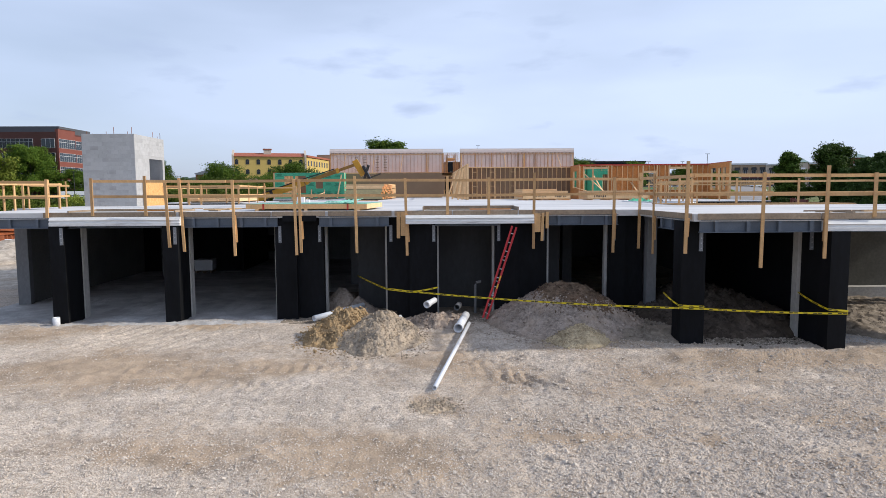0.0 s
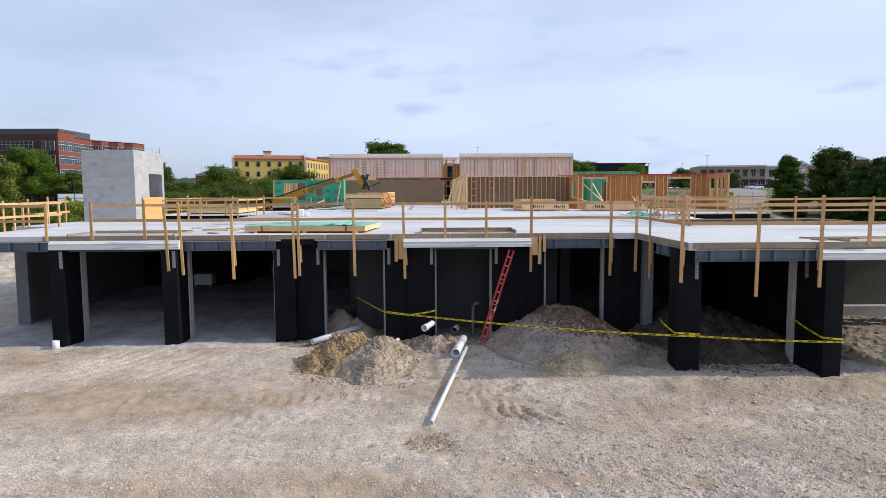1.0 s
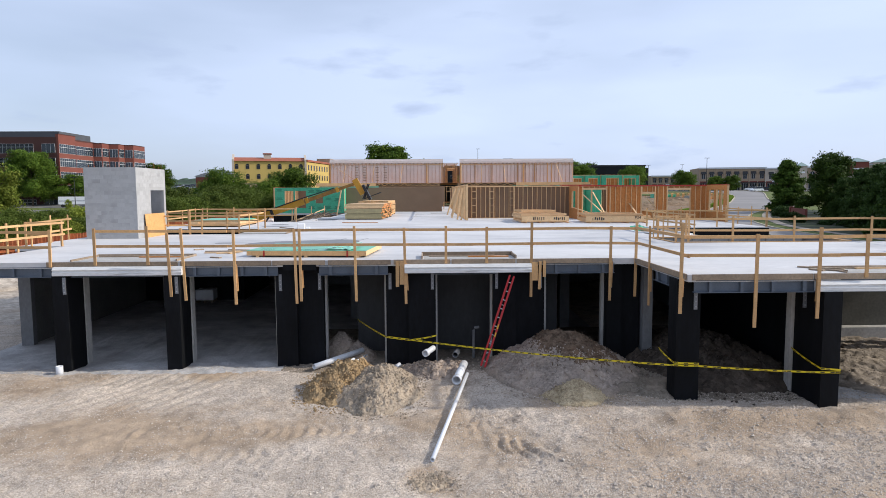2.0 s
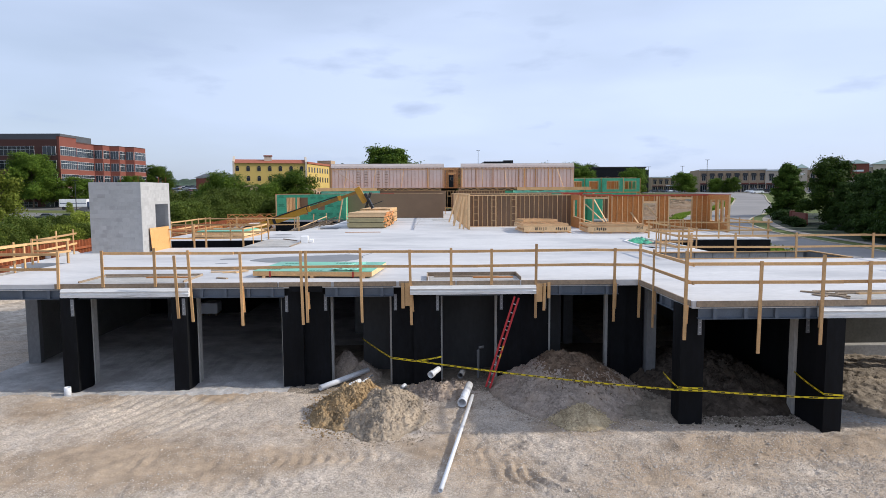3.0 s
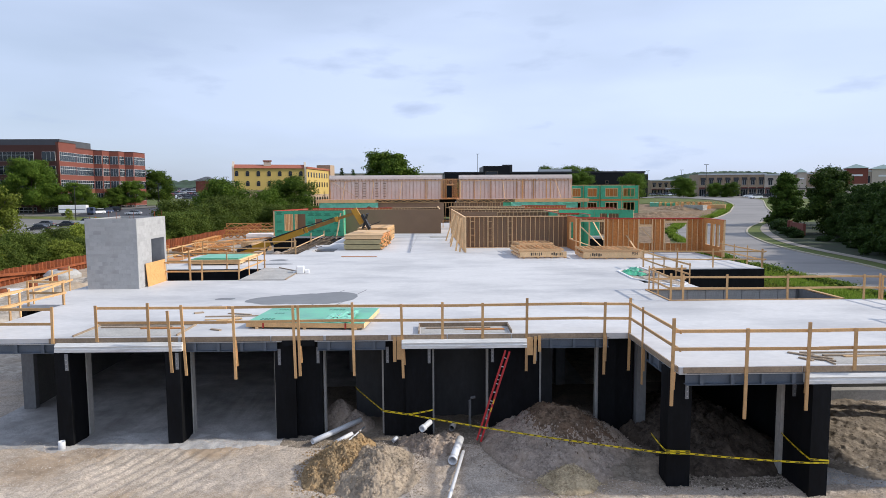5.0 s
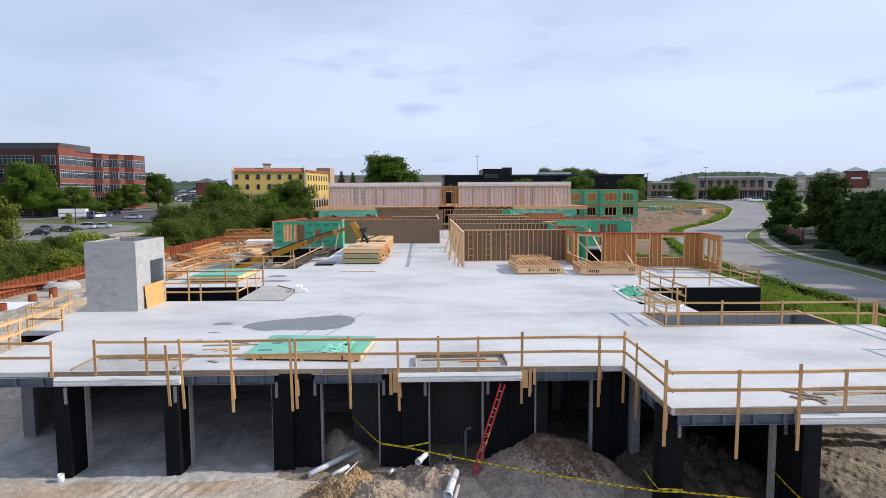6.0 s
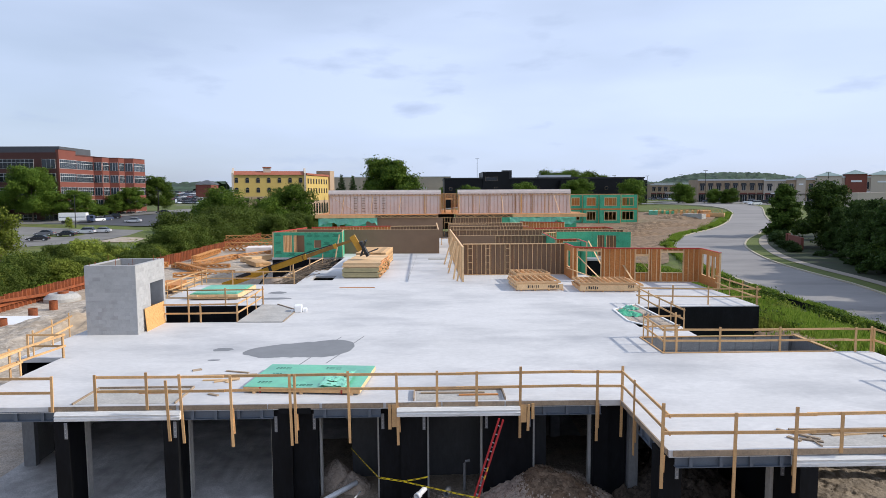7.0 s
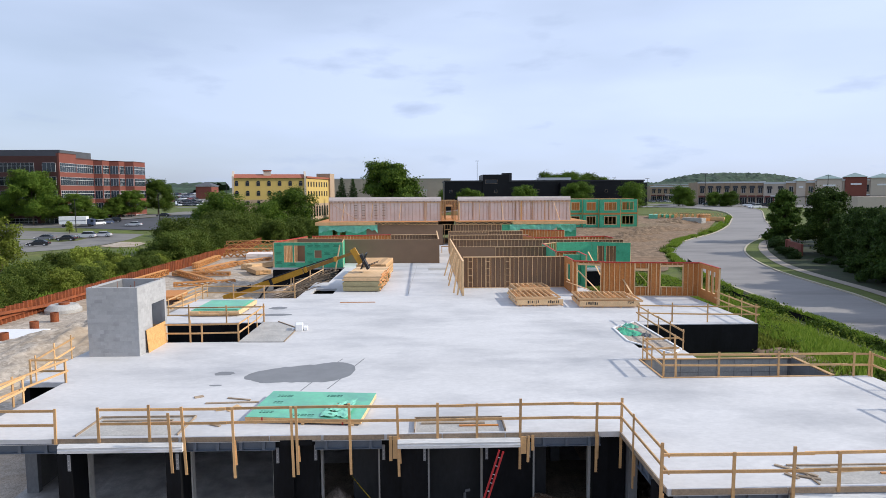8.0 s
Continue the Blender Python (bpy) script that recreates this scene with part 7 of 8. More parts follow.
# ---- plants ----
def leaf_cloud(bm_verts, bm_faces, clumps, size, count, rnd, flat=1.0):
    """Small bent leaves strewn over clumps (centre, radius); denser near each clump's skin."""
    weights = [r * r for _, r in clumps]
    picks = rnd.choices(range(len(clumps)), weights, k=count)
    for k in picks:
        c, r = clumps[k]
        th, ph = rnd.uniform(0, 2 * math.pi), math.acos(rnd.uniform(-1, 1))
        q = r * (rnd.uniform(0.3, 1.0) ** 0.5) * (1 + 0.28 * math.sin(3 * th + k) * math.sin(ph) + 0.2 * math.sin(5 * ph + 2 * k))
        if rnd.random() < 0.14:
            q *= rnd.uniform(1.1, 1.45)
        p = Vector((c[0] + q * math.sin(ph) * math.cos(th), c[1] + q * math.sin(ph) * math.sin(th), c[2] + q * math.cos(ph) * flat))
        s = size * rnd.uniform(0.6, 1.4)
        n = Vector((p.x - c[0], p.y - c[1], (p.z - c[2]) / flat + 0.35 * r)).normalized() * 1.1 + Vector((rnd.gauss(0, 0.7), rnd.gauss(0, 0.7), rnd.gauss(0, 0.7)))
        u = n.cross(Vector((rnd.gauss(0, 1), rnd.gauss(0, 1), rnd.gauss(0, 1)))).normalized()
        w = u.cross(n).normalized()
        b = len(bm_verts)
        bm_verts += [p - u * s, p + w * s * 0.55, p + u * s, p - w * s * 0.55]
        bm_faces.append((b, b + 1, b + 2, b + 3))


def tree(x, y, h, r, leaf, seed, label, leaves=5200, trunk=0.3, size=0.2, conical=0.0, name="tree", z=None, low=0.28):
    rnd = random.Random(seed)
    t = thing(name, x, y, ground_z(x, y) if z is None else z, rnd.uniform(0, 360), label, "tree" if name == "tree" else "shrub")
    bm = bmesh.new()
    top = Vector((rnd.uniform(-0.3, 0.3), rnd.uniform(-0.3, 0.3), h * 0.8))
    tube(bm, [(0, 0, -0.2), (0.02, 0.03, h * 0.2), top * 0.55, top], [trunk, trunk * 0.8, trunk * 0.5, trunk * 0.12], 8)
    clumps = []
    limbs = 13 if conical < 0.5 else 20
    for i in range(limbs):
        f = low + (1 - low) * (i + rnd.random()) / limbs
        a = i * 2.399 + rnd.uniform(-0.3, 0.3)
        env = (math.sin(math.pi * min(1, 0.16 + 0.8 * (f - low) / (1 - low))) ** 0.55) * (1 - conical) + conical * (1.05 - (f - low) / (1 - low))
        reach = r * env * rnd.uniform(0.55, 0.95)
        e = Vector((math.cos(a) * reach, math.sin(a) * reach, h * min(0.97, f + 0.04)))
        st = top * min(1.0, max(0.25, f - 0.12) / 0.8)
        tube(bm, [st, st.lerp(e, 0.55) + Vector((0, 0, 0.05 * h)), e], [trunk * 0.32, trunk * 0.18, trunk * 0.06], 6)
        clumps.append((e, r * rnd.uniform(0.22, 0.42) * (1 - 0.45 * conical)))
        for _ in range(2):
            m = st.lerp(e, rnd.uniform(0.35, 0.8)) + Vector((rnd.uniform(-1, 1), rnd.uniform(-1, 1), rnd.uniform(-0.4, 0.8))) * r * 0.2
            clumps.append((m, r * rnd.uniform(0.18, 0.34) * (1 - 0.4 * conical)))
    part("trunk", bm, BARK, t)
    vs, fs = [], []
    leaf_cloud(vs, fs, clumps, size * 1.2, int(leaves * 1.6), rnd, 0.8)
    me = bpy.data.meshes.new("crown")
    me.from_pydata([tuple(v) for v in vs], [], fs)
    me.materials.append(leaf)
    cr = new("crown", me)
    cr.parent = t
    return t


def plant(master, x, y, scale, turn, label="", tall=1.0):
    ob = copy_thing(master, pose(x, y, ground_z(x, y) - 0.05, 0, 0, turn))
    ob.scale = (scale, scale, scale * tall)
    if label:
        ob["label"] = label
    return ob


def shrub(x, y, h, r, leaf, seed, label, leaves=2600, size=0.16):
    return tree(x, y, h, r, leaf, seed, label, leaves, 0.08, size, 0.0, "shrub", low=0.08)


# roadside trees in their own shade, which the leaf colour also carries
R1 = tree(75.3, 132.0, 10.3, 4.3, LEAF_ROAD_SHADED, 41, "dense green roadside tree beside the pavement", 24000, 0.25, 0.16, 0.6, low=0.03)
R2 = tree(72.0, 112.0, 11.2, 4.9, LEAF_ROAD_SHADED, 42, "broad leafy green roadside tree", 22000, 0.3, 0.15, 0.1, low=0.08)
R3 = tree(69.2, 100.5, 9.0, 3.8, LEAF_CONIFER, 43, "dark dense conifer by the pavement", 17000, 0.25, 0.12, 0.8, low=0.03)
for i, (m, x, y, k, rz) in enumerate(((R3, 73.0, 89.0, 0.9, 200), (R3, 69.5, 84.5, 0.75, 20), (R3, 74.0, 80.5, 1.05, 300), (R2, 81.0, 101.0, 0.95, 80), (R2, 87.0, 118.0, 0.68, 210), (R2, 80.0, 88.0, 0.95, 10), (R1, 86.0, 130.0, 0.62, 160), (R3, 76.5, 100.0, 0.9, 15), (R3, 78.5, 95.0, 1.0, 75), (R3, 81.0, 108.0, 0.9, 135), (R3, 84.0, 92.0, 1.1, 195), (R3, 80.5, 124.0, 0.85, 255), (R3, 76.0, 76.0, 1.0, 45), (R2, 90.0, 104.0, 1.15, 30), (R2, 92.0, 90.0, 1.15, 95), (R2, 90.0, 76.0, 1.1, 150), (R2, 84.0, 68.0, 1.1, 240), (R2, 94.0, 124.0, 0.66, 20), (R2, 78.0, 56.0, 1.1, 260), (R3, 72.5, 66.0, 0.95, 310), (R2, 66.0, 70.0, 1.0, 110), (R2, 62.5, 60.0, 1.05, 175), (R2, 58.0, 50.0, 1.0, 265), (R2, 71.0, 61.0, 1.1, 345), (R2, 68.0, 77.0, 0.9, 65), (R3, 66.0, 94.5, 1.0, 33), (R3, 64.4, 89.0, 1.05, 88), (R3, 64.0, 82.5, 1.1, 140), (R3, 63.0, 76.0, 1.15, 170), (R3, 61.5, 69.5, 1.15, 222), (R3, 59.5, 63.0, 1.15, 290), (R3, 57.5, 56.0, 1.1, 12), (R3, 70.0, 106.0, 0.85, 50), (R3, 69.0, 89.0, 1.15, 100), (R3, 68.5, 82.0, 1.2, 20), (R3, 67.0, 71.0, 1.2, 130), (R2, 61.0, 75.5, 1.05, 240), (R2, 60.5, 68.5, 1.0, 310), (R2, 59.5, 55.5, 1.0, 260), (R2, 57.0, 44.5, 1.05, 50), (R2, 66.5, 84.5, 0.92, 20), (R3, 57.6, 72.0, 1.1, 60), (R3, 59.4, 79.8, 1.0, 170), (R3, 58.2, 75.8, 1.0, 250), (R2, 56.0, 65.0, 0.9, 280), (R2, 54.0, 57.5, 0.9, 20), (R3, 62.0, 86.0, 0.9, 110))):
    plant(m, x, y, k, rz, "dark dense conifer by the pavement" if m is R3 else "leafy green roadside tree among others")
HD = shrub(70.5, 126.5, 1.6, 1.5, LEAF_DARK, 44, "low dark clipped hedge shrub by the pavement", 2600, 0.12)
for i, (x, y) in enumerate(((64.2, 112.5), (63.6, 109.3), (68.2, 121.4), (62.4, 105.8), (72.0, 128.6), (74.0, 131.0))):
    plant(HD, x, y, 0.85 + 0.12 * (i % 3), i * 47)
for i in range(24):        # ground cover under the trees
    y = 52 + i * 2.1
    plant(HD, 54.5 + 0.17 * (y - 52) + 4.5 * ((i * 0.618) % 1.0), y, 0.5 + 0.12 * (i % 4), i * 71, "low dark ground-cover shrub under the trees", 0.7)

# trees over the fence
L1 = tree(-49.6, 75.0, 9.0, 2.9, LEAF_LIGHT, 51, "airy yellow-green tree behind the pile wall", 7500, 0.2, 0.11, low=0.15)
plant(L1, -56.0, 66.0, 0.8, 90, "airy yellow-green tree behind the pile wall")
L2 = tree(-55.5, 176.0, 11.2, 7.2, LEAF, 52, "round dense green tree beside the yard", 18000, 0.25, 0.17, low=0.06)
L3 = tree(-41.6, 196.0, 12.2, 8.0, LEAF, 53, "broad dense green tree before the yellow building", 21000, 0.3, 0.18, low=0.05)
plant(L2, -46.0, 186.0, 0.78, 130, "green bushy tree between larger ones")
plant(L2, -62.0, 186.0, 0.8, 200, "green bushy tree behind the hedge")
S1 = shrub(-50.0, 128.0, 6.6, 5.2, LEAF_SHRUB, 54, "tall wild green shrub behind the pile wall", 13000, 0.135)
S2 = shrub(-47.5, 141.0, 5.4, 4.6, LEAF_SHRUB, 55, "wild grey-green shrub behind the pile wall", 11000, 0.135)
S3 = shrub(-52.5, 98.0, 3.4, 3.2, LEAF_LIGHT, 56, "sprawling yellow-green shrub behind the pile wall", 8500, 0.11)
rnd_s = random.Random(9)
for i in range(44):
    y = 48 + i * 1.5 + rnd_s.uniform(-1, 1)
    x = -43.5 - rnd_s.uniform(0, 10)
    plant((S1, S2, S3)[i % 3], x, y, (0.66 if i % 3 < 2 else 1.0) / 0.66 * (0.66 - 0.0042 * (y - 48)) * rnd_s.uniform(0.75, 1.1), i * 77, tall=rnd_s.uniform(0.8, 1.1))
for i in range(16):
    y = 112 + i * 2.4
    plant((S1, S2)[i % 2], -44 - rnd_s.uniform(0, max(0.5, 0.42 * y - 46)), y, rnd_s.uniform(0.6, 0.85), i * 57, tall=0.95)
for i, (x, y, k) in enumerate(((-37.5, 158, 0.8), (-33.5, 164, 0.75), (-30.0, 170, 0.7), (-26.5, 160, 0.45), (-24.0, 174, 0.6), (-35.0, 176, 0.9), (-20.0, 168, 0.4), (-28.5, 182, 0.8))):
    plant((S1, S2)[i % 2], x, y, k, i * 91, "wild green shrub beyond the yard")
for i in range(7):
    plant((S1, S2)[i % 2], -45 - rnd_s.uniform(0, 9), 150 + i * 4.0, rnd_s.uniform(0.8, 1.0), i * 57, tall=1.1)
# office and street trees
L4 = tree(-126.0, 207.5, 16.5, 8.0, LEAF, 57, "spreading green tree before the brick offices", 34000, 0.3, 0.17, low=0.2)
plant(L4, -150.0, 207.0, 0.95, 130)
plant(L4, -114.6, 212.0, 0.75, 70, tall=0.74)
plant(L4, -109.8, 240.0, 0.66, 200, tall=0.85)
plant(L4, -113.5, 236.0, 0.5, 260, tall=0.85)
plant(L4, -109.0, 262.0, 0.82, 20)
for i, (x, y, k, tl, m) in enumerate(((-112.5, 222, 0.5, 0.7, L2), (-101.2, 183, 0.42, 0.9, L1), (-138, 210, 0.6, 1.0, L2), (-152, 208, 0.9, 1.0, L3))):
    plant(m, x, y, k, i * 61, "leafy green tree by the office car park", tl)
tree(-12.6, 238.0, 20.3, 10.8, LEAF, 60, "great round green tree beyond the building", 34000, 0.5, 0.32, low=0.12)
for i, (px, d, top, k) in enumerate(((835, 232, 330, 0.85), (930, 235, 325, 0.95), (1022, 236, 322, 1.0), (1120, 240, 321, 1.05), (1213, 252, 331, 0.8), (1270, 250, 338, 0.62), (1296, 246, 340, 0.6), (1010, 380, 306, 1.9), (975, 390, 308, 1.75), (1045, 395, 307, 1.85), (992, 400, 306, 1.7), (1064, 400, 306, 1.6), (790, 330, 318, 0.9))):
    plant(L2 if i % 2 else L3, (px - 756) / 1130 * d, d, k * 0.82, i * 83, "green street tree in the distance", 0.92)
def spruce(x, y, h, r, seed, label):
    """A conifer of drooping whorls that narrow to a point."""
    rnd = random.Random(seed)
    t = thing("tree", x, y, ground_z(x, y), 0, label, "tree")
    bm = bmesh.new()
    tube(bm, [(0, 0, -0.2), (0, 0, h * 0.6), (0, 0, h * 0.98)], [0.22, 0.12, 0.03], 8)
    clumps = []
    for i in range(70):
        f = 0.06 + 0.92 * (i / 69) ** 0.9
        reach = r * (1 - f) * rnd.uniform(0.55, 1.05) + 0.1
        a = i * 2.399
        e = Vector((math.cos(a) * reach, math.sin(a) * reach, h * f - 0.12 * reach))
        tube(bm, [(0, 0, h * f), e], [0.05, 0.02], 5)
        clumps.append((e, 0.35 + 0.34 * r * (1 - f)))
        clumps.append((e * 0.55 + Vector((0, 0, h * f * 0.45)), 0.3 + 0.34 * r * (1 - f)))
    part("trunk", bm, BARK, t)
    vs, fs = [], []
    leaf_cloud(vs, fs, clumps, 0.22, 9000, rnd, 0.5)
    me = bpy.data.meshes.new("crown")
    me.from_pydata([tuple(v) for v in vs], [], fs)
    me.materials.append(LEAF_DARK)
    cr = new("crown", me)
    cr.parent = t
    return t


C1 = spruce(-32.2, 244.0, 17.6, 4.6, 61, "slim dark spruce in the distance")
plant(C1, -28.2, 246.0, 0.98, 60)
plant(C1, -36.5, 262.0, 0.7, 140)


def grass_stuff(name, spots, label, seed, h=(0.25, 0.7), leaf=BLADE, w=0.03):
    """Tufts of tall weeds; spots: (count, x0, y0, x1, y1, half width) along lines."""
    rnd = random.Random(seed)
    vs, fs = [], []
    for count, x0, y0, x1, y1, hw in spots:
        for _ in range(count):
            f = rnd.random()
            x, y = x0 + (x1 - x0) * f + rnd.gauss(0, hw * 0.5), y0 + (y1 - y0) * f + rnd.gauss(0, hw * 0.5)
            if noise.noise((x * 0.25, y * 0.25, seed)) < -0.15:
                continue
            z = ground_z(x, y) - 0.03
            hh = rnd.uniform(*h)
            for _ in range(3):
                a, lean = rnd.uniform(0, 6.28), rnd.uniform(0.05, 0.5) * hh
                ww = w * rnd.uniform(0.7, 2.2)
                dx, dy = math.cos(a), math.sin(a)
                b = len(vs)
                vs += [(x - dy * ww, y + dx * ww, z), (x + dy * ww, y - dx * ww, z), (x + dx * lean * 0.4 + dy * ww * 0.6, y + dy * lean * 0.4 - dx * ww * 0.6, z + hh * 0.6), (x + dx * lean, y + dy * lean, z + hh)]
                fs.append((b, b + 1, b + 2, b + 3))
    me = bpy.data.meshes.new(name)
    me.from_pydata(vs, [], fs)
    me.materials.append(leaf)
    return tagged(new(name, me), label, "grass", kind="stuff")


def weed_clumps(name, rows, label, seed):
    """Low broad-leaved weeds in loose clumps along lines."""
    rnd = random.Random(seed)
    vs, fs, mi = [], [], []
    for k, (count, x0, y0, x1, y1, hw, m) in enumerate(rows):
        for _ in range(count):
            f = rnd.random()
            x, y = x0 + (x1 - x0) * f + rnd.gauss(0, hw * 0.5), y0 + (y1 - y0) * f + rnd.gauss(0, hw * 0.5)
            if noise.noise((x * 0.2, y * 0.12, seed)) < -0.05:
                continue
            r = 0.2 + 0.75 * rnd.random() ** 2
            b = len(fs)
            leaf_cloud(vs, fs, [((x, y, ground_z(x, y) + r * 0.5), r)], 0.09, 70, rnd, 0.7)
            mi += [k] * (len(fs) - b)
    me = bpy.data.meshes.new(name)
    me.from_pydata([tuple(v) for v in vs], [], fs)
    for r in rows:
        me.materials.append(r[6])
    me.polygons.foreach_set("material_index", mi)
    return tagged(new(name, me), label, "weeds", kind="stuff")


grass_stuff("tall_grass", ((9000, 24.5, 34, 28, 84, 3.0), (9000, 27, 34, 32, 84, 2.4), (7000, 33.6, 38, 35.3, 54, 0.45), (8000, 35.3, 52, 36.0, 72, 0.5), (8000, 36.0, 72, 39.4, 94, 0.6), (5000, 39.2, 93, 44.6, 116.5, 0.7), (6000, 44.4, 116, 53.6, 134, 0.8), (5000, 53.4, 134, 66.5, 149, 0.8), (4000, 66.5, 149, 77, 164.5, 0.8), (5000, 77, 164.5, 92, 193, 1.0)), "tall green grass and weeds on the road bank", 1, (0.3, 0.85), BLADE, 0.035)
weed_clumps("leafy_weeds", ((520, 24, 36, 28, 84, 4.0, LEAF_SHRUB), (420, 27, 36, 32, 84, 3.0, LEAF_LIGHT), (520, 26, 36, 33.6, 84, 3.2, LEAF), (420, 34.0, 38, 35.0, 74, 0.35, LEAF), (260, 35.4, 72, 39.0, 94, 0.4, LEAF), (160, 43.5, 115, 52.5, 134, 0.7, LEAF_SHRUB), (120, 66, 150, 76, 165, 0.8, LEAF_LIGHT)), "leafy green weeds growing among the bank grass", 6)
grass_stuff("bank_weeds", ((2600, 16.5, 53, 20.5, 66, 2.2), (900, 15, 33, 17, 38.5, 1.2), (3500, 21.5, 30, 24, 46, 2.0), (1500, 19, 30, 25, 24, 2.0)), "leafy green weeds beside the foundation wall", 2, (0.2, 0.6), LEAF_LIGHT, 0.07)
grass_stuff("hedge_grass", ((3500, -43, 60, -43, 190, 2.5), (600, -58, 120, -62, 180, 8)), "rough grass behind the pile wall", 3, (0.3, 0.9), BLADE, 0.07)



def window(parent, x0, x1, z0, z1, y, surround=FRAME, glass=GLASS_SKY, bars=0, arch=False, m=None):
    w = new("window", mesh("window", boxes((x0, x1, y - 0.03, y + 0.05, z0, z1)), surround))
    w.parent = parent
    w.matrix_basis = m or Matrix()
    bm = bmesh.new()
    e = 0.05
    k = bars + 1
    for i in range(k):
        a, b = x0 + (x1 - x0) * i / k, x0 + (x1 - x0) * (i + 1) / k
        if bars > 2:
            zm = z0 + (z1 - z0) * 0.66
            box(bm, a + e, b - e, y - 0.06, y - 0.035, z0 + e, zm - e)
            box(bm, a + e, b - e, y - 0.06, y - 0.035, zm + e, z1 - e)
        else:
            box(bm, a + e, b - e, y - 0.06, y - 0.035, z0 + e, z1 - e)
    part("pane", bm, glass, w)
    if arch:
        ab = bmesh.new()
        c = (x0 + x1) / 2
        vs = [ab.verts.new((c + (x1 - x0) / 2 * math.cos(s), y - 0.05, z1 + (x1 - x0) / 2 * math.sin(s))) for s in np.linspace(0, math.pi, 9)]
        ab.faces.new(vs)
        part("arch", ab, glass, w)
    return w


def yellow_building():
    x0, y0, x1, y1 = -70.6, 234.5, -44.9, 240.5
    rz = math.degrees(math.atan2(y1 - y0, x1 - x0))
    n = math.hypot(x1 - x0, y1 - y0)
    g = 0.4
    t = thing("office_building", x0, y0, g, rz, "yellow stucco office building with red tile roof and arched windows", "building")
    h = 17.2
    part("wall", boxes((0, n, 0, 24, 9.3, h)), STUCCO_Y, t)
    part("ground_storey", boxes((-0.02, n + 0.02, -0.02, 24.02, 0, 9.3)), STUCCO_TAN, t)
    bm = bmesh.new()
    v = [bm.verts.new(c) for c in ((0, -0.5, h), (n, -0.5, h), (n, 24.5, h), (0, 24.5, h), (0, 3.5, h + 1.5), (n, 3.5, h + 1.5), (n, 20.5, h + 1.5), (0, 20.5, h + 1.5))]
    for q in ((0, 1, 5, 4), (4, 5, 6, 7), (2, 3, 7, 6), (1, 2, 6, 5), (3, 0, 4, 7)):
        bm.faces.new([v[i] for i in q])
    part("roof", bm, TILE_RED, t)
    for a in (0, n - 0.7):
        b = bmesh.new()
        p = [(a, -0.6, 6.6), (a, -0.6, h + 0.6), (a, 3.6, h + 2.6), (a, 4.6, h + 2.6), (a, 4.6, 6.6)]
        f = [b.verts.new(c) for c in p]
        e = [b.verts.new((c[0] + 0.7, c[1], c[2])) for c in p]
        b.faces.new(f[::-1])
        b.faces.new(e)
        for i in range(5):
            b.faces.new((f[i], f[(i + 1) % 5], e[(i + 1) % 5], e[i]))
        part("gable", b, STUCCO_PALE, t, "pale stepped end gable")
    part("dormer", boxes((n * 0.42, n * 0.52, 2.0, 5.0, h + 0.5, h + 2.6)), STUCCO_PALE, t)
    part("dormer_roof", boxes((n * 0.41, n * 0.53, 1.8, 5.2, h + 2.6, h + 3.0)), TILE_RED, t)
    for i in range(7):
        c = 1.6 + i * (n - 3.6) / 6
        for z in (10.7, 14.3):
            window(t, c - 0.66, c + 0.66, z, z + 1.25, -0.03, STUCCO_TAN, GLASS, 0, True)
        if i > 0:
            window(t, c - 0.62, c + 0.62, 7.2, 8.8, -0.06, STUCCO_PALE, GLASS)
    m = pose(n + 0.02, 1.0, 0, 0, 0, 68)
    for nm, b, mt in (("side_wall", (0, 27, -0.1, 0.4, 7.6, h), STUCCO_Y), ("side_base", (0, 27, -0.14, 0.4, 0, 7.6), STUCCO_TAN), ("side_roof", (0, 27, -0.5, 2.0, h, h + 0.7), TILE_RED), ("end_tower", (27, 33, -0.8, 5.0, 0, h + 2.4), STUCCO_TAN)):
        part(nm, boxes(b), mt, t).matrix_basis = m
    for i in range(8):
        c = 2 + i * 3.2
        window(t, c - 0.62, c + 0.62, 10.4, 12.4, -0.13, STUCCO_TAN, GLASS, m=m)
        window(t, c - 0.62, c + 0.62, 14.0, 16.0, -0.13, STUCCO_TAN, GLASS, m=m)
        window(t, c - 1.1, c + 1.1, 2.5, 5.6, -0.17, STUCCO_TAN, GLASS, 0, True, m=m)
    return t


yellow_building()


OFFICE_PATH = ((0.00, 0.00), (0.29, 9.75), (-0.31, 9.85), (0.04, 21.48), (2.96, 22.12), (3.10, 26.82), (6.29, 27.52), (6.42, 31.72), (9.50, 32.40), (9.78, 41.55))


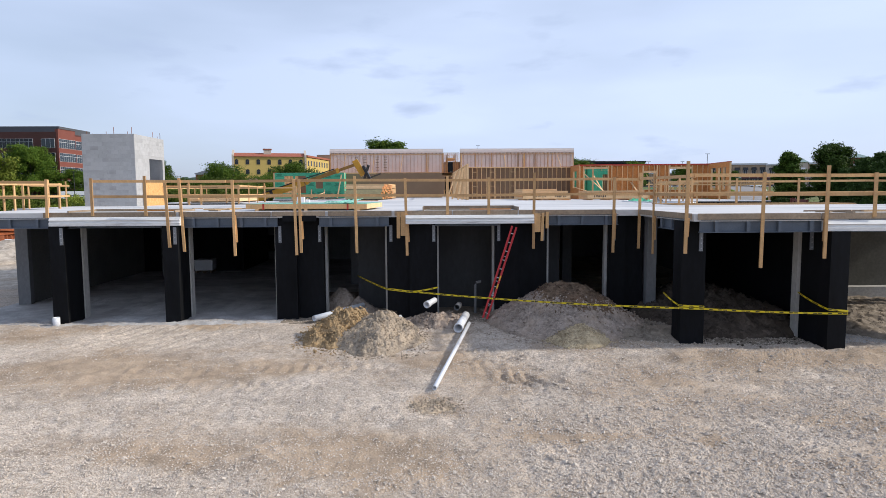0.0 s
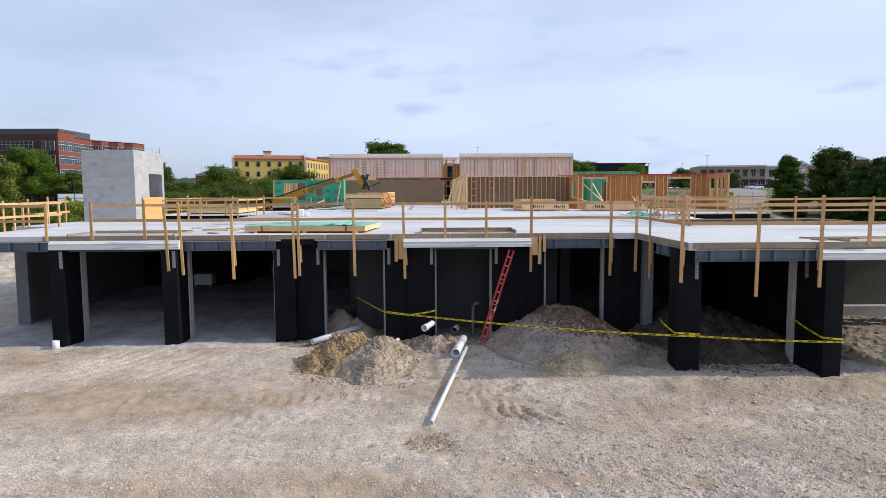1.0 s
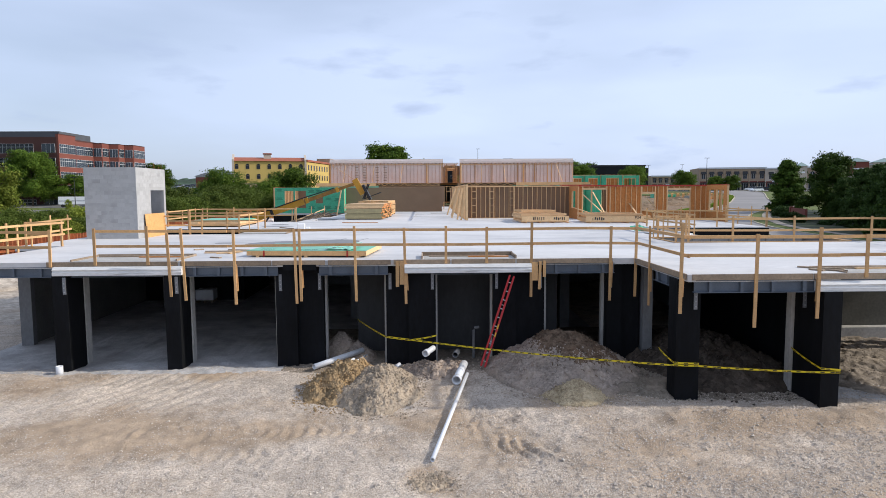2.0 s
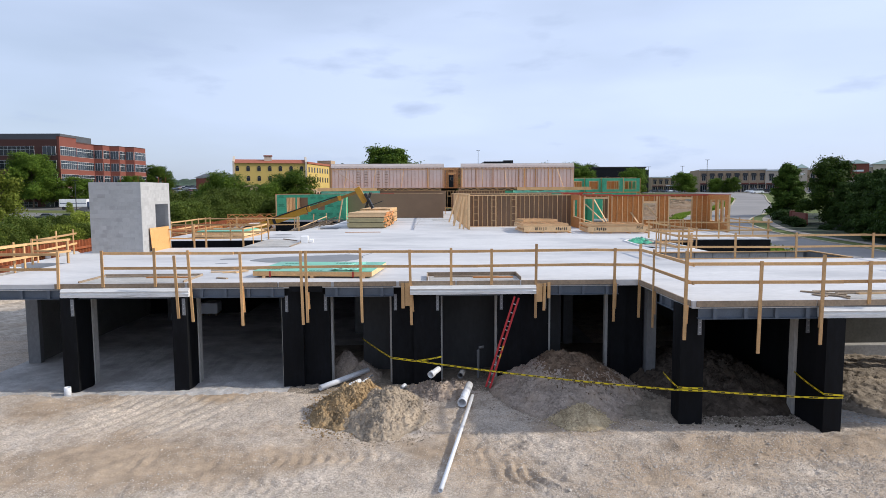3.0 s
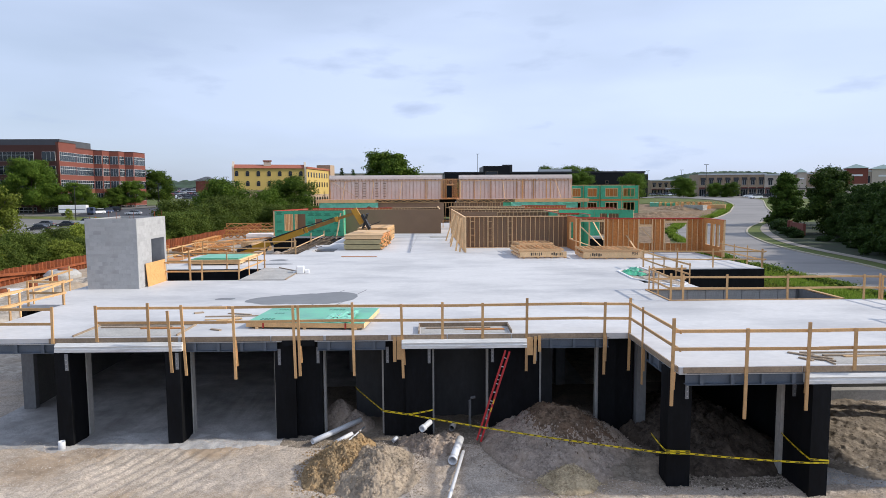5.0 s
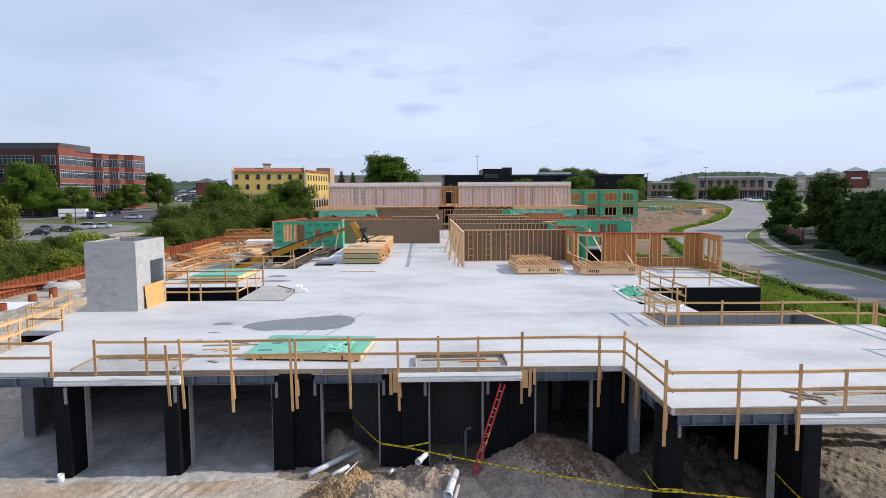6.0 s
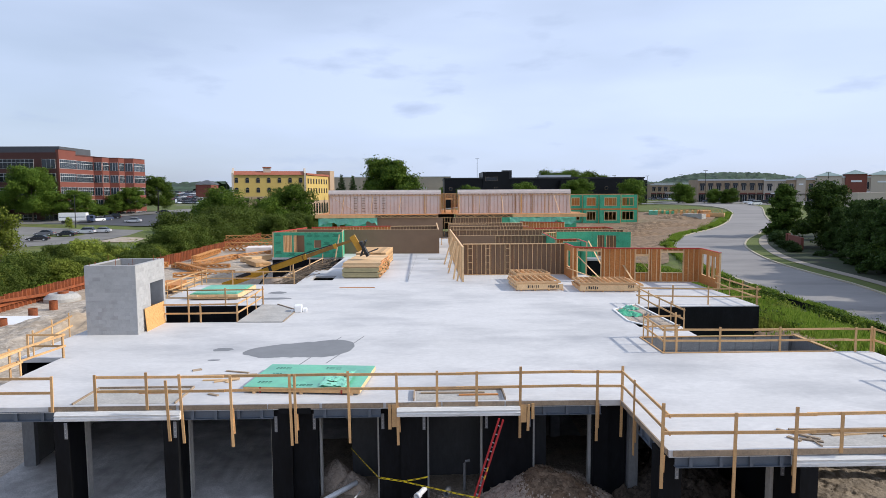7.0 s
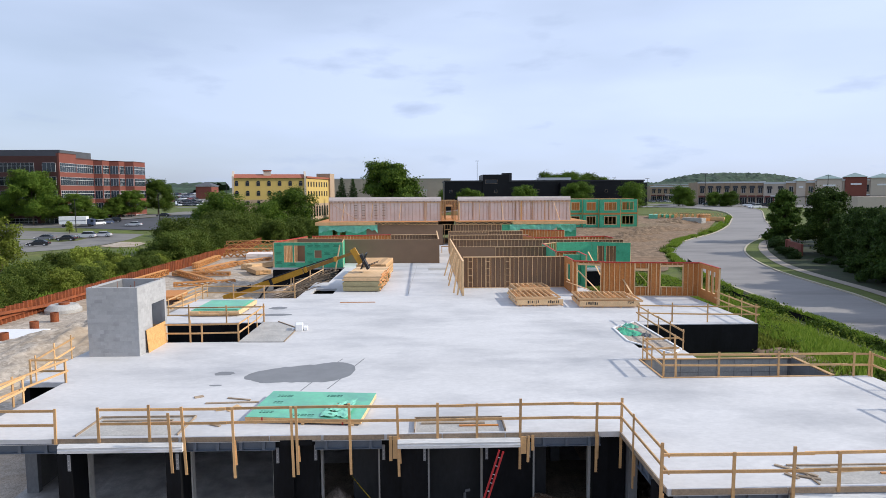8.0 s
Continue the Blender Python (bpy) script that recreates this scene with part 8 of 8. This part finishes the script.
def red_offices():
    t = thing("office_block", -120.5, 214.0, 0.4, 0, "red-brick office block with long bands of windows", "building")
    h = 24.2
    bands = ((19.0, 22.0), (14.6, 17.4), (10.0, 12.9), (5.6, 8.5), (1.0, 3.8))
    part("west_wing", boxes((-60, -0.62, 0, 26, 0, h)), BRICK_BROWN, t)
    part("penthouse", boxes((-60, -3, 6, 26, h, h + 2.4)), GREY_ROOF, t)
    for z0, z1 in bands:
        window(t, -19.5, -8.2, z0, z1, -0.05, FRAME, GLASS, 7)
        window(t, -31, -20.5, z0, z1, -0.05, FRAME, GLASS, 7)
        window(t, -5.5, -1.2, z0, z1, -0.05, WHITE, GLASS_SKY, 2)
    path = OFFICE_PATH
    for k, (p, q) in enumerate(zip(path, path[1:])):
        dx, dy = q[0] - p[0], q[1] - p[1]
        n = math.hypot(dx, dy)
        m = pose(p[0], p[1], 0, 0, 0, math.degrees(math.atan2(dy, dx)))
        top = h + 0.9 if k == 0 else h - 0.5
        w = part("brick_bay", boxes((0, n, 0, 1.0 if n > 2 else 0.4, 0, top)), BRICK_RED, t)
        w.matrix_basis = m
        part("coping", boxes((-0.05, n + 0.05, -0.08, 0.4, top, top + 0.2)), BRICK_BROWN, w)
        if n > 2:
            for z0, z1 in bands:
                window(t, 0.25, n - 0.25, z0, z1, -0.02, WHITE, GLASS_SKY, max(1, round(n / 1.4)), m=m)
    part("core", boxes((-30, -0.6, 1.5, 58, 0, h - 0.8)), BRICK_BROWN, t)
    return t


red_offices()


def black_offices():
    t = thing("low_office", 7.5, 268.0, 4.5, 0, "long low black-glass office building", "building")
    part("wall", boxes((0, 84, 0, 30, 0, 11.8)), BLACK_GLASS, t)
    part("parapet", boxes((-0.3, 84.3, -0.3, 30, 11.8, 12.4)), BLACK_STEEL, t)
    part("raised_block", boxes((16, 27, -1, 20, 0, 14.8)), BLACK_GLASS, t)
    part("roof_unit", boxes((25, 29, 6, 10, 12.4, 15.6)), BLACK_STEEL, t)
    part("low_block", boxes((48, 84, -4, 0, 0, 11.0)), BLACK_GLASS, t)
    part("screen", boxes((41, 55, 8, 12, 12.4, 13.6)), FRAME, t)
    for i in range(9):
        window(t, 2 + i * 9.2, 3.2 + i * 9.2, 7.2, 8.4, -0.1 if 2 + i * 9.2 < 15 or 27 < 2 + i * 9.2 < 47 else -4.2, STUCCO_TAN, GLASS)
    window(t, 17, 22, 11.0, 12.6, -1.1, STUCCO_TAN, GLASS)
    return t


black_offices()


def warehouse(x, y, w, d, h, label, material=WAREHOUSE, z=None):
    t = thing("warehouse", x, y, ground_z(x, y) if z is None else z, 0, label, "building", "distant sheds")
    part("wall", boxes((0, w, 0, d, 0, h)), material, t)
    part("parapet", boxes((-0.2, w + 0.2, -0.2, d, h, h + 0.5)), FRAME, t)
    for i in range(int(w / 9)):
        part("pilaster", boxes((i * 9, i * 9 + 0.5, -0.25, 0, 0, h)), material, t)
    return t


warehouse(-62, 430, 78, 50, 16.5, "long tan industrial shed far behind the trees", z=4.5)
warehouse(-24, 350, 24, 14, 8.5, "white house-like building among trees", STUCCO_PALE, 4.5)
wh = warehouse(-150, 420, 10, 14, 9.5, "small red brick building with a dark hipped roof", BRICK_RED, 7.0)
hb = bmesh.new()
hv = [hb.verts.new(c) for c in ((-1, -1, 10.0), (11, -1, 10.0), (11, 15, 10.0), (-1, 15, 10.0), (4, 7, 12.6), (6, 7, 12.6))]
for q in ((0, 1, 5, 4), (1, 2, 5), (2, 3, 4, 5), (3, 0, 4)):
    hb.faces.new([hv[i] for i in q])
part("hip_roof", hb, GREY_ROOF, wh)
warehouse(-128, 430, 34, 14, 6.0, "low brick building far off", BRICK_RED, 7.5)


def shop(x, y, rz, n, h, wall_m, label, awnings=True, base=BRICK_RED, storeys=2, d=22, towers=(), roof=None, z=None):
    """A two-storey shop block along local x, its front at y = 0."""
    t = thing("shop_building", x, y, (ground_z(x, y) if z is None else z) - 0.3, rz, label, "building", "shop row")
    part("wall", boxes((0, n, 0, d, 0, h)), wall_m, t)
    part("cornice", boxes((-0.2, n + 0.2, -0.45, 0.3, h - 0.5, h + 0.15)), FRAME, t)
    part("plinth", boxes((0, n, -0.12, 0, 0, h * 0.42)), base, t)
    k = max(2, int(n / 3.3))
    for i in range(k):
        c = n * (i + 0.5) / k
        window(t, c - 0.8, c + 0.8, h * 0.52, h * 0.80, -0.05, FRAME, GLASS, 1)
        window(t, c - 1.4, c + 1.4, 0.3, h * 0.33, -0.16, FRAME, GLASS, 2)
        part("pilaster", boxes((c - n / k / 2 - 0.22, c - n / k / 2 + 0.22, -0.2, 0, 0, h - 0.5)), wall_m, t)
        if awnings:
            b = bmesh.new()
            v = [b.verts.new(p) for p in ((c - 1.0, -0.05, h * 0.84), (c + 1.0, -0.05, h * 0.84), (c + 1.0, -0.9, h * 0.73), (c - 1.0, -0.9, h * 0.73), (c + 1.0, -0.05, h * 0.73), (c - 1.0, -0.05, h * 0.73))]
            for q in ((0, 1, 2, 3), (1, 4, 2), (0, 3, 5), (3, 2, 4, 5)):
                b.faces.new([v[j] for j in q])
            part("awning", b, BLACK_STEEL, t)
    part("canopy", boxes((0.4, n - 0.4, -1.1, -0.05, h * 0.345, h * 0.37)), BLACK_STEEL, t)
    part("sign_band", boxes((n * 0.3, n * 0.62, -0.3, -0.21, h * 0.385, h * 0.43)), WHITE, t, "sign band with unreadable lettering")
    for a, w, hh, m in towers:
        part("tower", boxes((a, a + w, -0.8, 5, 0, hh)), m, t)
        b = bmesh.new()
        v = [b.verts.new(p) for p in ((a - 0.4, -1.3, hh), (a + w + 0.4, -1.3, hh), (a + w + 0.4, 5.4, hh), (a - 0.4, 5.4, hh), (a + w / 2, 2, hh + 1.8))]
        for q in ((0, 1, 4), (1, 2, 4), (2, 3, 4), (3, 0, 4)):
            b.faces.new([v[j] for j in q])
        part("tower_roof", b, GREEN_ROOF, t)
        part("sign", boxes((a + w * 0.25, a + w * 0.75, -0.95, -0.82, hh * 0.72, hh * 0.78)), WHITE, t, "pale sign plate on the tower")
    return t


shop(118.5, 277, -12, 27, 10.0, TAN_BRICK, "tan brick two-storey shop row with dark awnings", z=6.1)
shop(144.5, 271, -16, 8.5, 9.6, STUCCO_PALE, "pale stucco shop with dark awnings", z=6.1)
shop(152.5, 268, -18, 11, 9.9, TAN_BRICK, "tan brick shop front with a pale middle bay", False, STUCCO_PALE, towers=((3.6, 3.4, 10.2, STUCCO_PALE),), z=6.1)
shop(162.5, 264, -22, 60, 10.6, STUCCO_PALE, "long beige store with a red gabled entrance tower", False, BRICK_RED, towers=((0.3, 9.0, 11.0, STUCCO_PALE), (10.6, 7.6, 11.6, BRICK_RED), (19.5, 9, 11.2, STUCCO_PALE)), z=6.1)
shop(131, 372, -5, 27, 8.5, TAN_BRICK, "low tan shop row behind a car park", z=6.6)
shop(118, 400, -3, 16, 7.5, BRICK_RED, "low red shop with a pale cornice", False, z=7.0)
shop(168, 470, -10, 60, 11, TAN_BRICK, "distant brick shop row", z=ground_z(168, 470))
shop(150, 430, -10, 30, 8, BRICK_RED, "distant low brick shop", z=ground_z(150, 430))
solid("loading_wall", boxes((0, 40, 0, 8, 0, 7.0)), STUCCO_PALE, "blank pale wall of a loading yard", "wall", kind="structure", at=(118, 172, 3.2), rz=-10)
b = boxes((0.0, 9.4, 0.0, 0.4, 0.0, 2.1), (-0.3, 0.5, -0.15, 0.55, 0.0, 2.3))
solid("brick_sign_wall", b, BRICK_RED, "low red-brick entrance wall among hedges", "wall", at=(68.2, 118.5, ground_z(68, 118) - 0.1), rz=-106)


def green_block():
    """The green-sheathed two-storey part of the project beside the road."""
    t = thing("framed_building", 37.0, 165.0, 2.6, 0, "green-sheathed two-storey timber building without its roof", "building")
    for k, (a, b, out) in enumerate(((0, 3.6, 0), (3.6, 7.6, -1.2), (7.6, 13.0, -2.2), (13.0, 18.2, 0.4))):
        w0, w1 = a + (b - a) * 0.22, b - (b - a) * 0.22
        bay = part("bay_floor", boxes((a, b, out, out + 0.25, 0, 0.2)), GREY_WALL, t)
        for z0, zs, zh, z1 in ((0.2, 1.0, 3.0, 3.7), (3.7, 4.7, 6.6, 7.4)):
            for r in ((a, w0, z0, z1), (w1, b, z0, z1), (w0, w1, z0, zs), (w0, w1, zh, z1)):
                part("sheathing_panel", boxes((r[0], r[1], out, out + 0.2, r[2], r[3])), GREEN_BOARD, bay)
        for z0, z1 in ((1.0, 3.0), (4.7, 6.6)):
            fb = bmesh.new()
            for i in range(4):
                c = w0 + (w1 - w0) * i / 3
                box(fb, c - 0.06, c + 0.06, out + 0.03, out + 0.17, z0, z1)
            part("window_frame", fb, LUMBER, bay)
        part("rim", boxes((a - 0.05, b + 0.05, out - 0.06, out + 0.22, 3.5, 3.95)), OSB_DARK, bay)
        part("corner_post", boxes((b - 0.14, b + 0.04, out - 0.08, out - 0.001, 0.2, 7.4)), LUMBER, bay)
        for z0, z1 in ((1.0, 3.0), (4.7, 6.6)):
            part("window_trim", boxes((w0 - 0.1, w1 + 0.1, out - 0.05, out - 0.002, z1, z1 + 0.14), (w0 - 0.1, w1 + 0.1, out - 0.05, out - 0.002, z0 - 0.14, z0), (w0 - 0.1, w0, out - 0.05, out - 0.002, z0, z1), (w1, w1 + 0.1, out - 0.05, out - 0.002, z0, z1)), STUD, bay)
        part("return_wall", boxes((a, a + 0.15, out + 0.2, 9 if k == 0 else 2.0, 0.2, 7.4), (b - 0.15, b, out + 0.2, 9 if k == 3 else 2.0, 0.2, 7.4)), GREEN_BOARD, bay)
    part("floor_deck", boxes((0.2, 18, 0.6, 9, 3.6, 3.7)), OSB_DARK, t)
    for i in range(9):
        part("inner_stud", boxes((1 + i * 2.0, 1.12 + i * 2.0, 4.0, 4.14, 3.7, 7.3)), LUMBER, t)
    part("inner_plate", boxes((0.4, 17.8, 3.98, 4.16, 7.0, 7.12)), LUMBER, t)
    part("back_wall", boxes((0, 18.2, 9, 9.2, 0.2, 7.4)), OSB_DARK, t)
    for i in range(16):
        part("roof_joist", boxes((0.5 + i * 1.1, 0.6 + i * 1.1, 0.2, 9, 7.4, 7.62)), LUMBER, t)
    return t


green_block()
for i, (x, y, m, rz) in enumerate(((78, 178, OSB_DARK, 20), (84, 178, LUMBER, 60), (80, 184, LUMBER, -10), (72, 190, GREEN_BOARD, 10), (66, 188, GREEN_LIGHT, -20), (75, 172, PATCH, 40))):
    lumber_stack(x, y, 2.5, 5.5, 3 + i % 3, "distant stack of building material on the bare earth", rz, ground_z(x, y) + 0.05, 0.3, (), m, 3)
for i in range(11):
    floor_truss(67.5 + i * 1.35, 188.5 - i * 0.75, ground_z(74, 185) + 0.1, 5.5, 62, 1.5, "orange roof truss standing in a row by the road", "stacked trusses", TRUSS_WOOD, 0.09)
for i in range(5):
    floor_truss(70 + i * 2.4, 195 - i * 2.2, ground_z(72, 194) + 0.3, 7, -30, 1.2, "orange roof truss lying by the road", "stacked trusses")


# ---- vehicles ----
def car(x, y, rz, paint, label, suv=False, z=None):
    t = thing("parked_car", x, y, (ground_z(x, y) + 0.13) if z is None else z, rz, label, "car", "parked cars")
    n, w = 4.7, 1.8
    hh = 1.68 if suv else 1.42
    low = [(0, 0.35), (0.05, 0.62), (0.9, 0.82 if not suv else 0.98), (1.45, 0.88 if not suv else 1.02), (4.2, 0.92 if not suv else 1.05), (4.66, 0.85), (4.7, 0.4), (4.4, 0.25), (0.3, 0.25)]
    bm = bmesh.new()
    a = [bm.verts.new((px, -w / 2, pz)) for px, pz in low]
    c = [bm.verts.new((px, w / 2, pz)) for px, pz in low]
    bm.faces.new(a)
    bm.faces.new(c[::-1])
    for i in range(len(low)):
        bm.faces.new((a[i], a[(i + 1) % len(low)], c[(i + 1) % len(low)], c[i]))
    body = part("body", bm, paint, t)
    top = [(1.25, 0.9), (1.95, hh - 0.04), (2.3, hh), (3.5 if not suv else 4.1, hh - 0.02), (4.25 if not suv else 4.55, 0.95)]
    bm = bmesh.new()
    a = [bm.verts.new((px, -w / 2 + (0.06 if pz < 1.1 else 0.2), pz)) for px, pz in top]
    c = [bm.verts.new((px, w / 2 - (0.06 if pz < 1.1 else 0.2), pz)) for px, pz in top]
    bm.faces.new(a)
    bm.faces.new(c[::-1])
    for i in range(len(top)):
        bm.faces.new((a[i], a[(i + 1) % len(top)], c[(i + 1) % len(top)], c[i]))
    part("glazing", bm, GLASS, t)
    part("roof_panel", chamfer(boxes((1.95, 3.5 if not suv else 4.1, -w / 2 + 0.2, w / 2 - 0.2, hh - 0.02, hh + 0.03)), 0.015), paint, t)
    for px in (0.85, 3.8):
        for s in (-1, 1):
            b = bmesh.new()
            tube(b, [(px, s * (w / 2 - 0.2), 0.33), (px, s * (w / 2 + 0.01), 0.33)], 0.33, 16)
            wh = part("wheel", b, RUBBER, t)
            b = bmesh.new()
            tube(b, [(px, s * (w / 2 - 0.1), 0.33), (px, s * (w / 2 + 0.025), 0.33)], 0.2, 12)
            part("rim", b, ALU, wh)
    for s in (-1, 1):
        part("headlight", boxes((-0.01, 0.12, s * 0.68 - 0.14, s * 0.68 + 0.14, 0.6, 0.72)), WHITE, body)
        part("tail_light", boxes((4.6, 4.71, s * 0.7 - 0.12, s * 0.7 + 0.12, 0.68, 0.82)), LADDER_RED, body)
    return t


PAINT = {c: mat("paint_" + c, v, 0.3, 0.03, 1.0, spec=0.6) for c, v in (("silver", (0.55, 0.57, 0.6)), ("black", (0.012, 0.013, 0.016)), ("white", (0.75, 0.76, 0.78)), ("grey", (0.14, 0.15, 0.17)), ("blue", (0.05, 0.07, 0.13)), ("red", (0.28, 0.02, 0.02)))}
CARS = {}
for c, suv in (("silver", False), ("black", False), ("white", True), ("grey", False), ("blue", True), ("silver", True), ("red", False), ("black", True)):
    CARS[c, suv] = None


def place_car(c, suv, x, y, rz, lift=0.13):
    kind = "sport-utility car" if suv else "saloon car"
    if CARS[c, suv] is None:
        CARS[c, suv] = car(x, y, rz, PAINT[c], c + " " + kind + " standing in a car park", suv)
        return CARS[c, suv]
    return copy_thing(CARS[c, suv], pose(x, y, ground_z(x, y) + lift, 0, 0, rz))


for c, suv, x, y, rz in (("grey", False, -100.3, 165.5, 8), ("black", False, -93.8, 163.5, 6), ("silver", True, -92.5, 170.5, 6), ("silver", False, -89.6, 173, 8), ("silver", False, -94.0, 201.5, 6), ("black", False, -92.5, 149.5, 12),
                       ("white", True, -106.5, 204.7, 60), ("blue", True, -105.5, 208, 60), ("black", True, -106.5, 214.5, 15), ("black", False, -99.5, 237.5, 8), ("silver", True, -78.5, 204.4, 60), ("blue", True, -79.5, 214, 60), ("black", False, -80.5, 219, 60),
                       ("white", True, 118, 231, 10), ("white", True, 122, 244, -14), ("black", False, 127, 243, -14), ("blue", True, 114, 262, -14), ("grey", False, 131, 240, -14), ("red", False, 150, 240, -20), ("black", False, 146, 243, -20)):
    place_car(c, suv, x, y, rz)
ribbon("far_lot", [(-128, 330), (-152, 400), (-196, 510)], [(-104, 330), (-126, 400), (-160, 510)], OLD_ASPHALT, "distant car park behind the offices", 0.06, 20, 6, "car park")
rc = random.Random(3)
for i in range(36):
    c, suv = rc.choice(list(CARS))
    yy = 345 + (i // 9) * 11 + rc.uniform(-1, 1)
    place_car(c, suv, -(438 - (i % 9) * 4.6) / 1130 * yy, yy, 80, 0.1)
for i in range(40):
    c, suv = rc.choice(list(CARS))
    yy = 384 + (i // 8) * 24 + rc.uniform(-1, 1)
    place_car(c, suv, -(446 - (i % 8) * 5.4) / 1130 * yy, yy, 80, 0.1)
for i in range(16):
    c, suv = rc.choice(list(CARS))
    place_car(c, suv, 118 + (i % 8) * 4.2, 330 + (i // 8) * 16, 80, 0.0)


def box_truck():
    t = thing("box_truck", -114.8, 199.2, ground_z(-111, 199) + 0.1, 10, "white box truck with a pale blue stripe in the car park", "truck")
    part("box", chamfer(boxes((1.4, 9.2, 0, 2.5, 0.9, 3.3)), 0.06), WHITE, t)
    part("stripe", boxes((1.6, 9.0, -0.015, -0.003, 1.9, 2.1)), PAINT["blue"], t)
    part("cab", chamfer(boxes((9.25, 11.2, 0.15, 2.35, 0.6, 2.5)), 0.15), PAINT["blue"], t)
    part("windscreen", boxes((10.4, 11.22, 0.1, 0.14, 1.6, 2.3)), GLASS, t)
    for x in (2.6, 3.7, 10.0):
        for y in (0.0, 2.3):
            b = bmesh.new()
            tube(b, [(x, y, 0.5), (x, y + 0.25, 0.5)], 0.5, 16)
            part("wheel", b, RUBBER, t)
    return t


box_truck()


def lamp_post(x, y, h, label="slim dark car-park lamp post"):
    t = thing("lamp_post", x, y, ground_z(x, y), 0, label, "lamp post", "lamp posts")
    b = bmesh.new()
    tube(b, [(0, 0, 0), (0, 0, h)], [0.13, 0.09], 8)
    part("pole", b, BLACK_STEEL, t)
    part("head", boxes((-0.9, -0.1, -0.2, 0.2, h - 0.05, h + 0.12), (0.1, 0.9, -0.2, 0.2, h - 0.05, h + 0.12)), BLACK_STEEL, t)
    return t


for x, y, h in ((-101.6, 187.2, 9.5), (-92, 222, 9), (-93, 300, 12), (112, 255, 13), (104, 300, 12), (128, 320, 13), (150, 236, 12), (60, 262, 11), (26, 330, 22), (-60, 232, 9), (97, 330, 13)):
    lamp_post(x, y, h)


# ---- distance ----
def far_woods(name, x0, x1, y, h, label, seed, material=HILL, base=0.0, hump=0.0, step=6.0, crown=5.0):
    """A far wooded ridge: a slope covered with uneven crowns."""
    n = int((x1 - x0) / step) + 2
    m = 26
    verts, faces = [], []
    for j in range(m + 1):
        g = j / m
        f = math.sin(math.pi * min(1.0, g * 0.62)) if g < 0.85 else 0.97 * (1 - (g - 0.85) / 0.15)
        for i in range(n):
            x = x0 + i * step + (step * 0.5 if j % 2 else 0)
            e = 1 - hump * abs(2 * i / (n - 1) - 1) ** 2.2
            yy = y - 160 + g * 240
            bumps = abs(noise.noise((x * 0.085, yy * 0.085, seed))) + 0.6 * abs(noise.noise((x * 0.21, yy * 0.21, seed + 4)))
            z = base + h * f * e * (1 + 0.16 * noise.noise((x * 0.006, seed, 0))) + crown * (0.9 - 1.6 * bumps) * (1 if f > 0.05 else 0)
            verts.append((x, yy, z if j else base - 3))
    for j in range(m):
        for i in range(n - 1):
            a = j * n + i
            faces.append((a, a + 1, a + n + 1, a + n))
    me = bpy.data.meshes.new(name)
    me.from_pydata(verts, [], faces)
    me.materials.append(material)
    me.polygons.foreach_set("use_smooth", [True] * len(faces))
    return tagged(new(name, me), label, "distant woods", kind="stuff")


far_woods("far_ridge", 500, 960, 1500, 52, "wooded ridge on the horizon", 1, hump=0.75, base=0, step=4.5, crown=7.0)
far_woods("far_trees", -1500, -300, 900, 24, "line of distant trees", 2)
far_woods("far_trees", -320, 420, 1000, 17, "line of distant trees", 3)
far_woods("far_trees", 300, 1600, 1100, 24, "line of distant trees", 4)
rb = random.Random(8)
for i in range(22):
    x = -420 + i * 36 + rb.uniform(-10, 10)
    if -290 < x < 10:
        continue
    y = rb.uniform(520, 700)
    warehouse(x, y, rb.uniform(16, 34), 16, rb.uniform(7, 11), "small far building on the skyline", rb.choice((WAREHOUSE, STUCCO_PALE, BRICK_RED, GREY_ROOF)), ground_z(x, y) if x < 0 else 6.0)
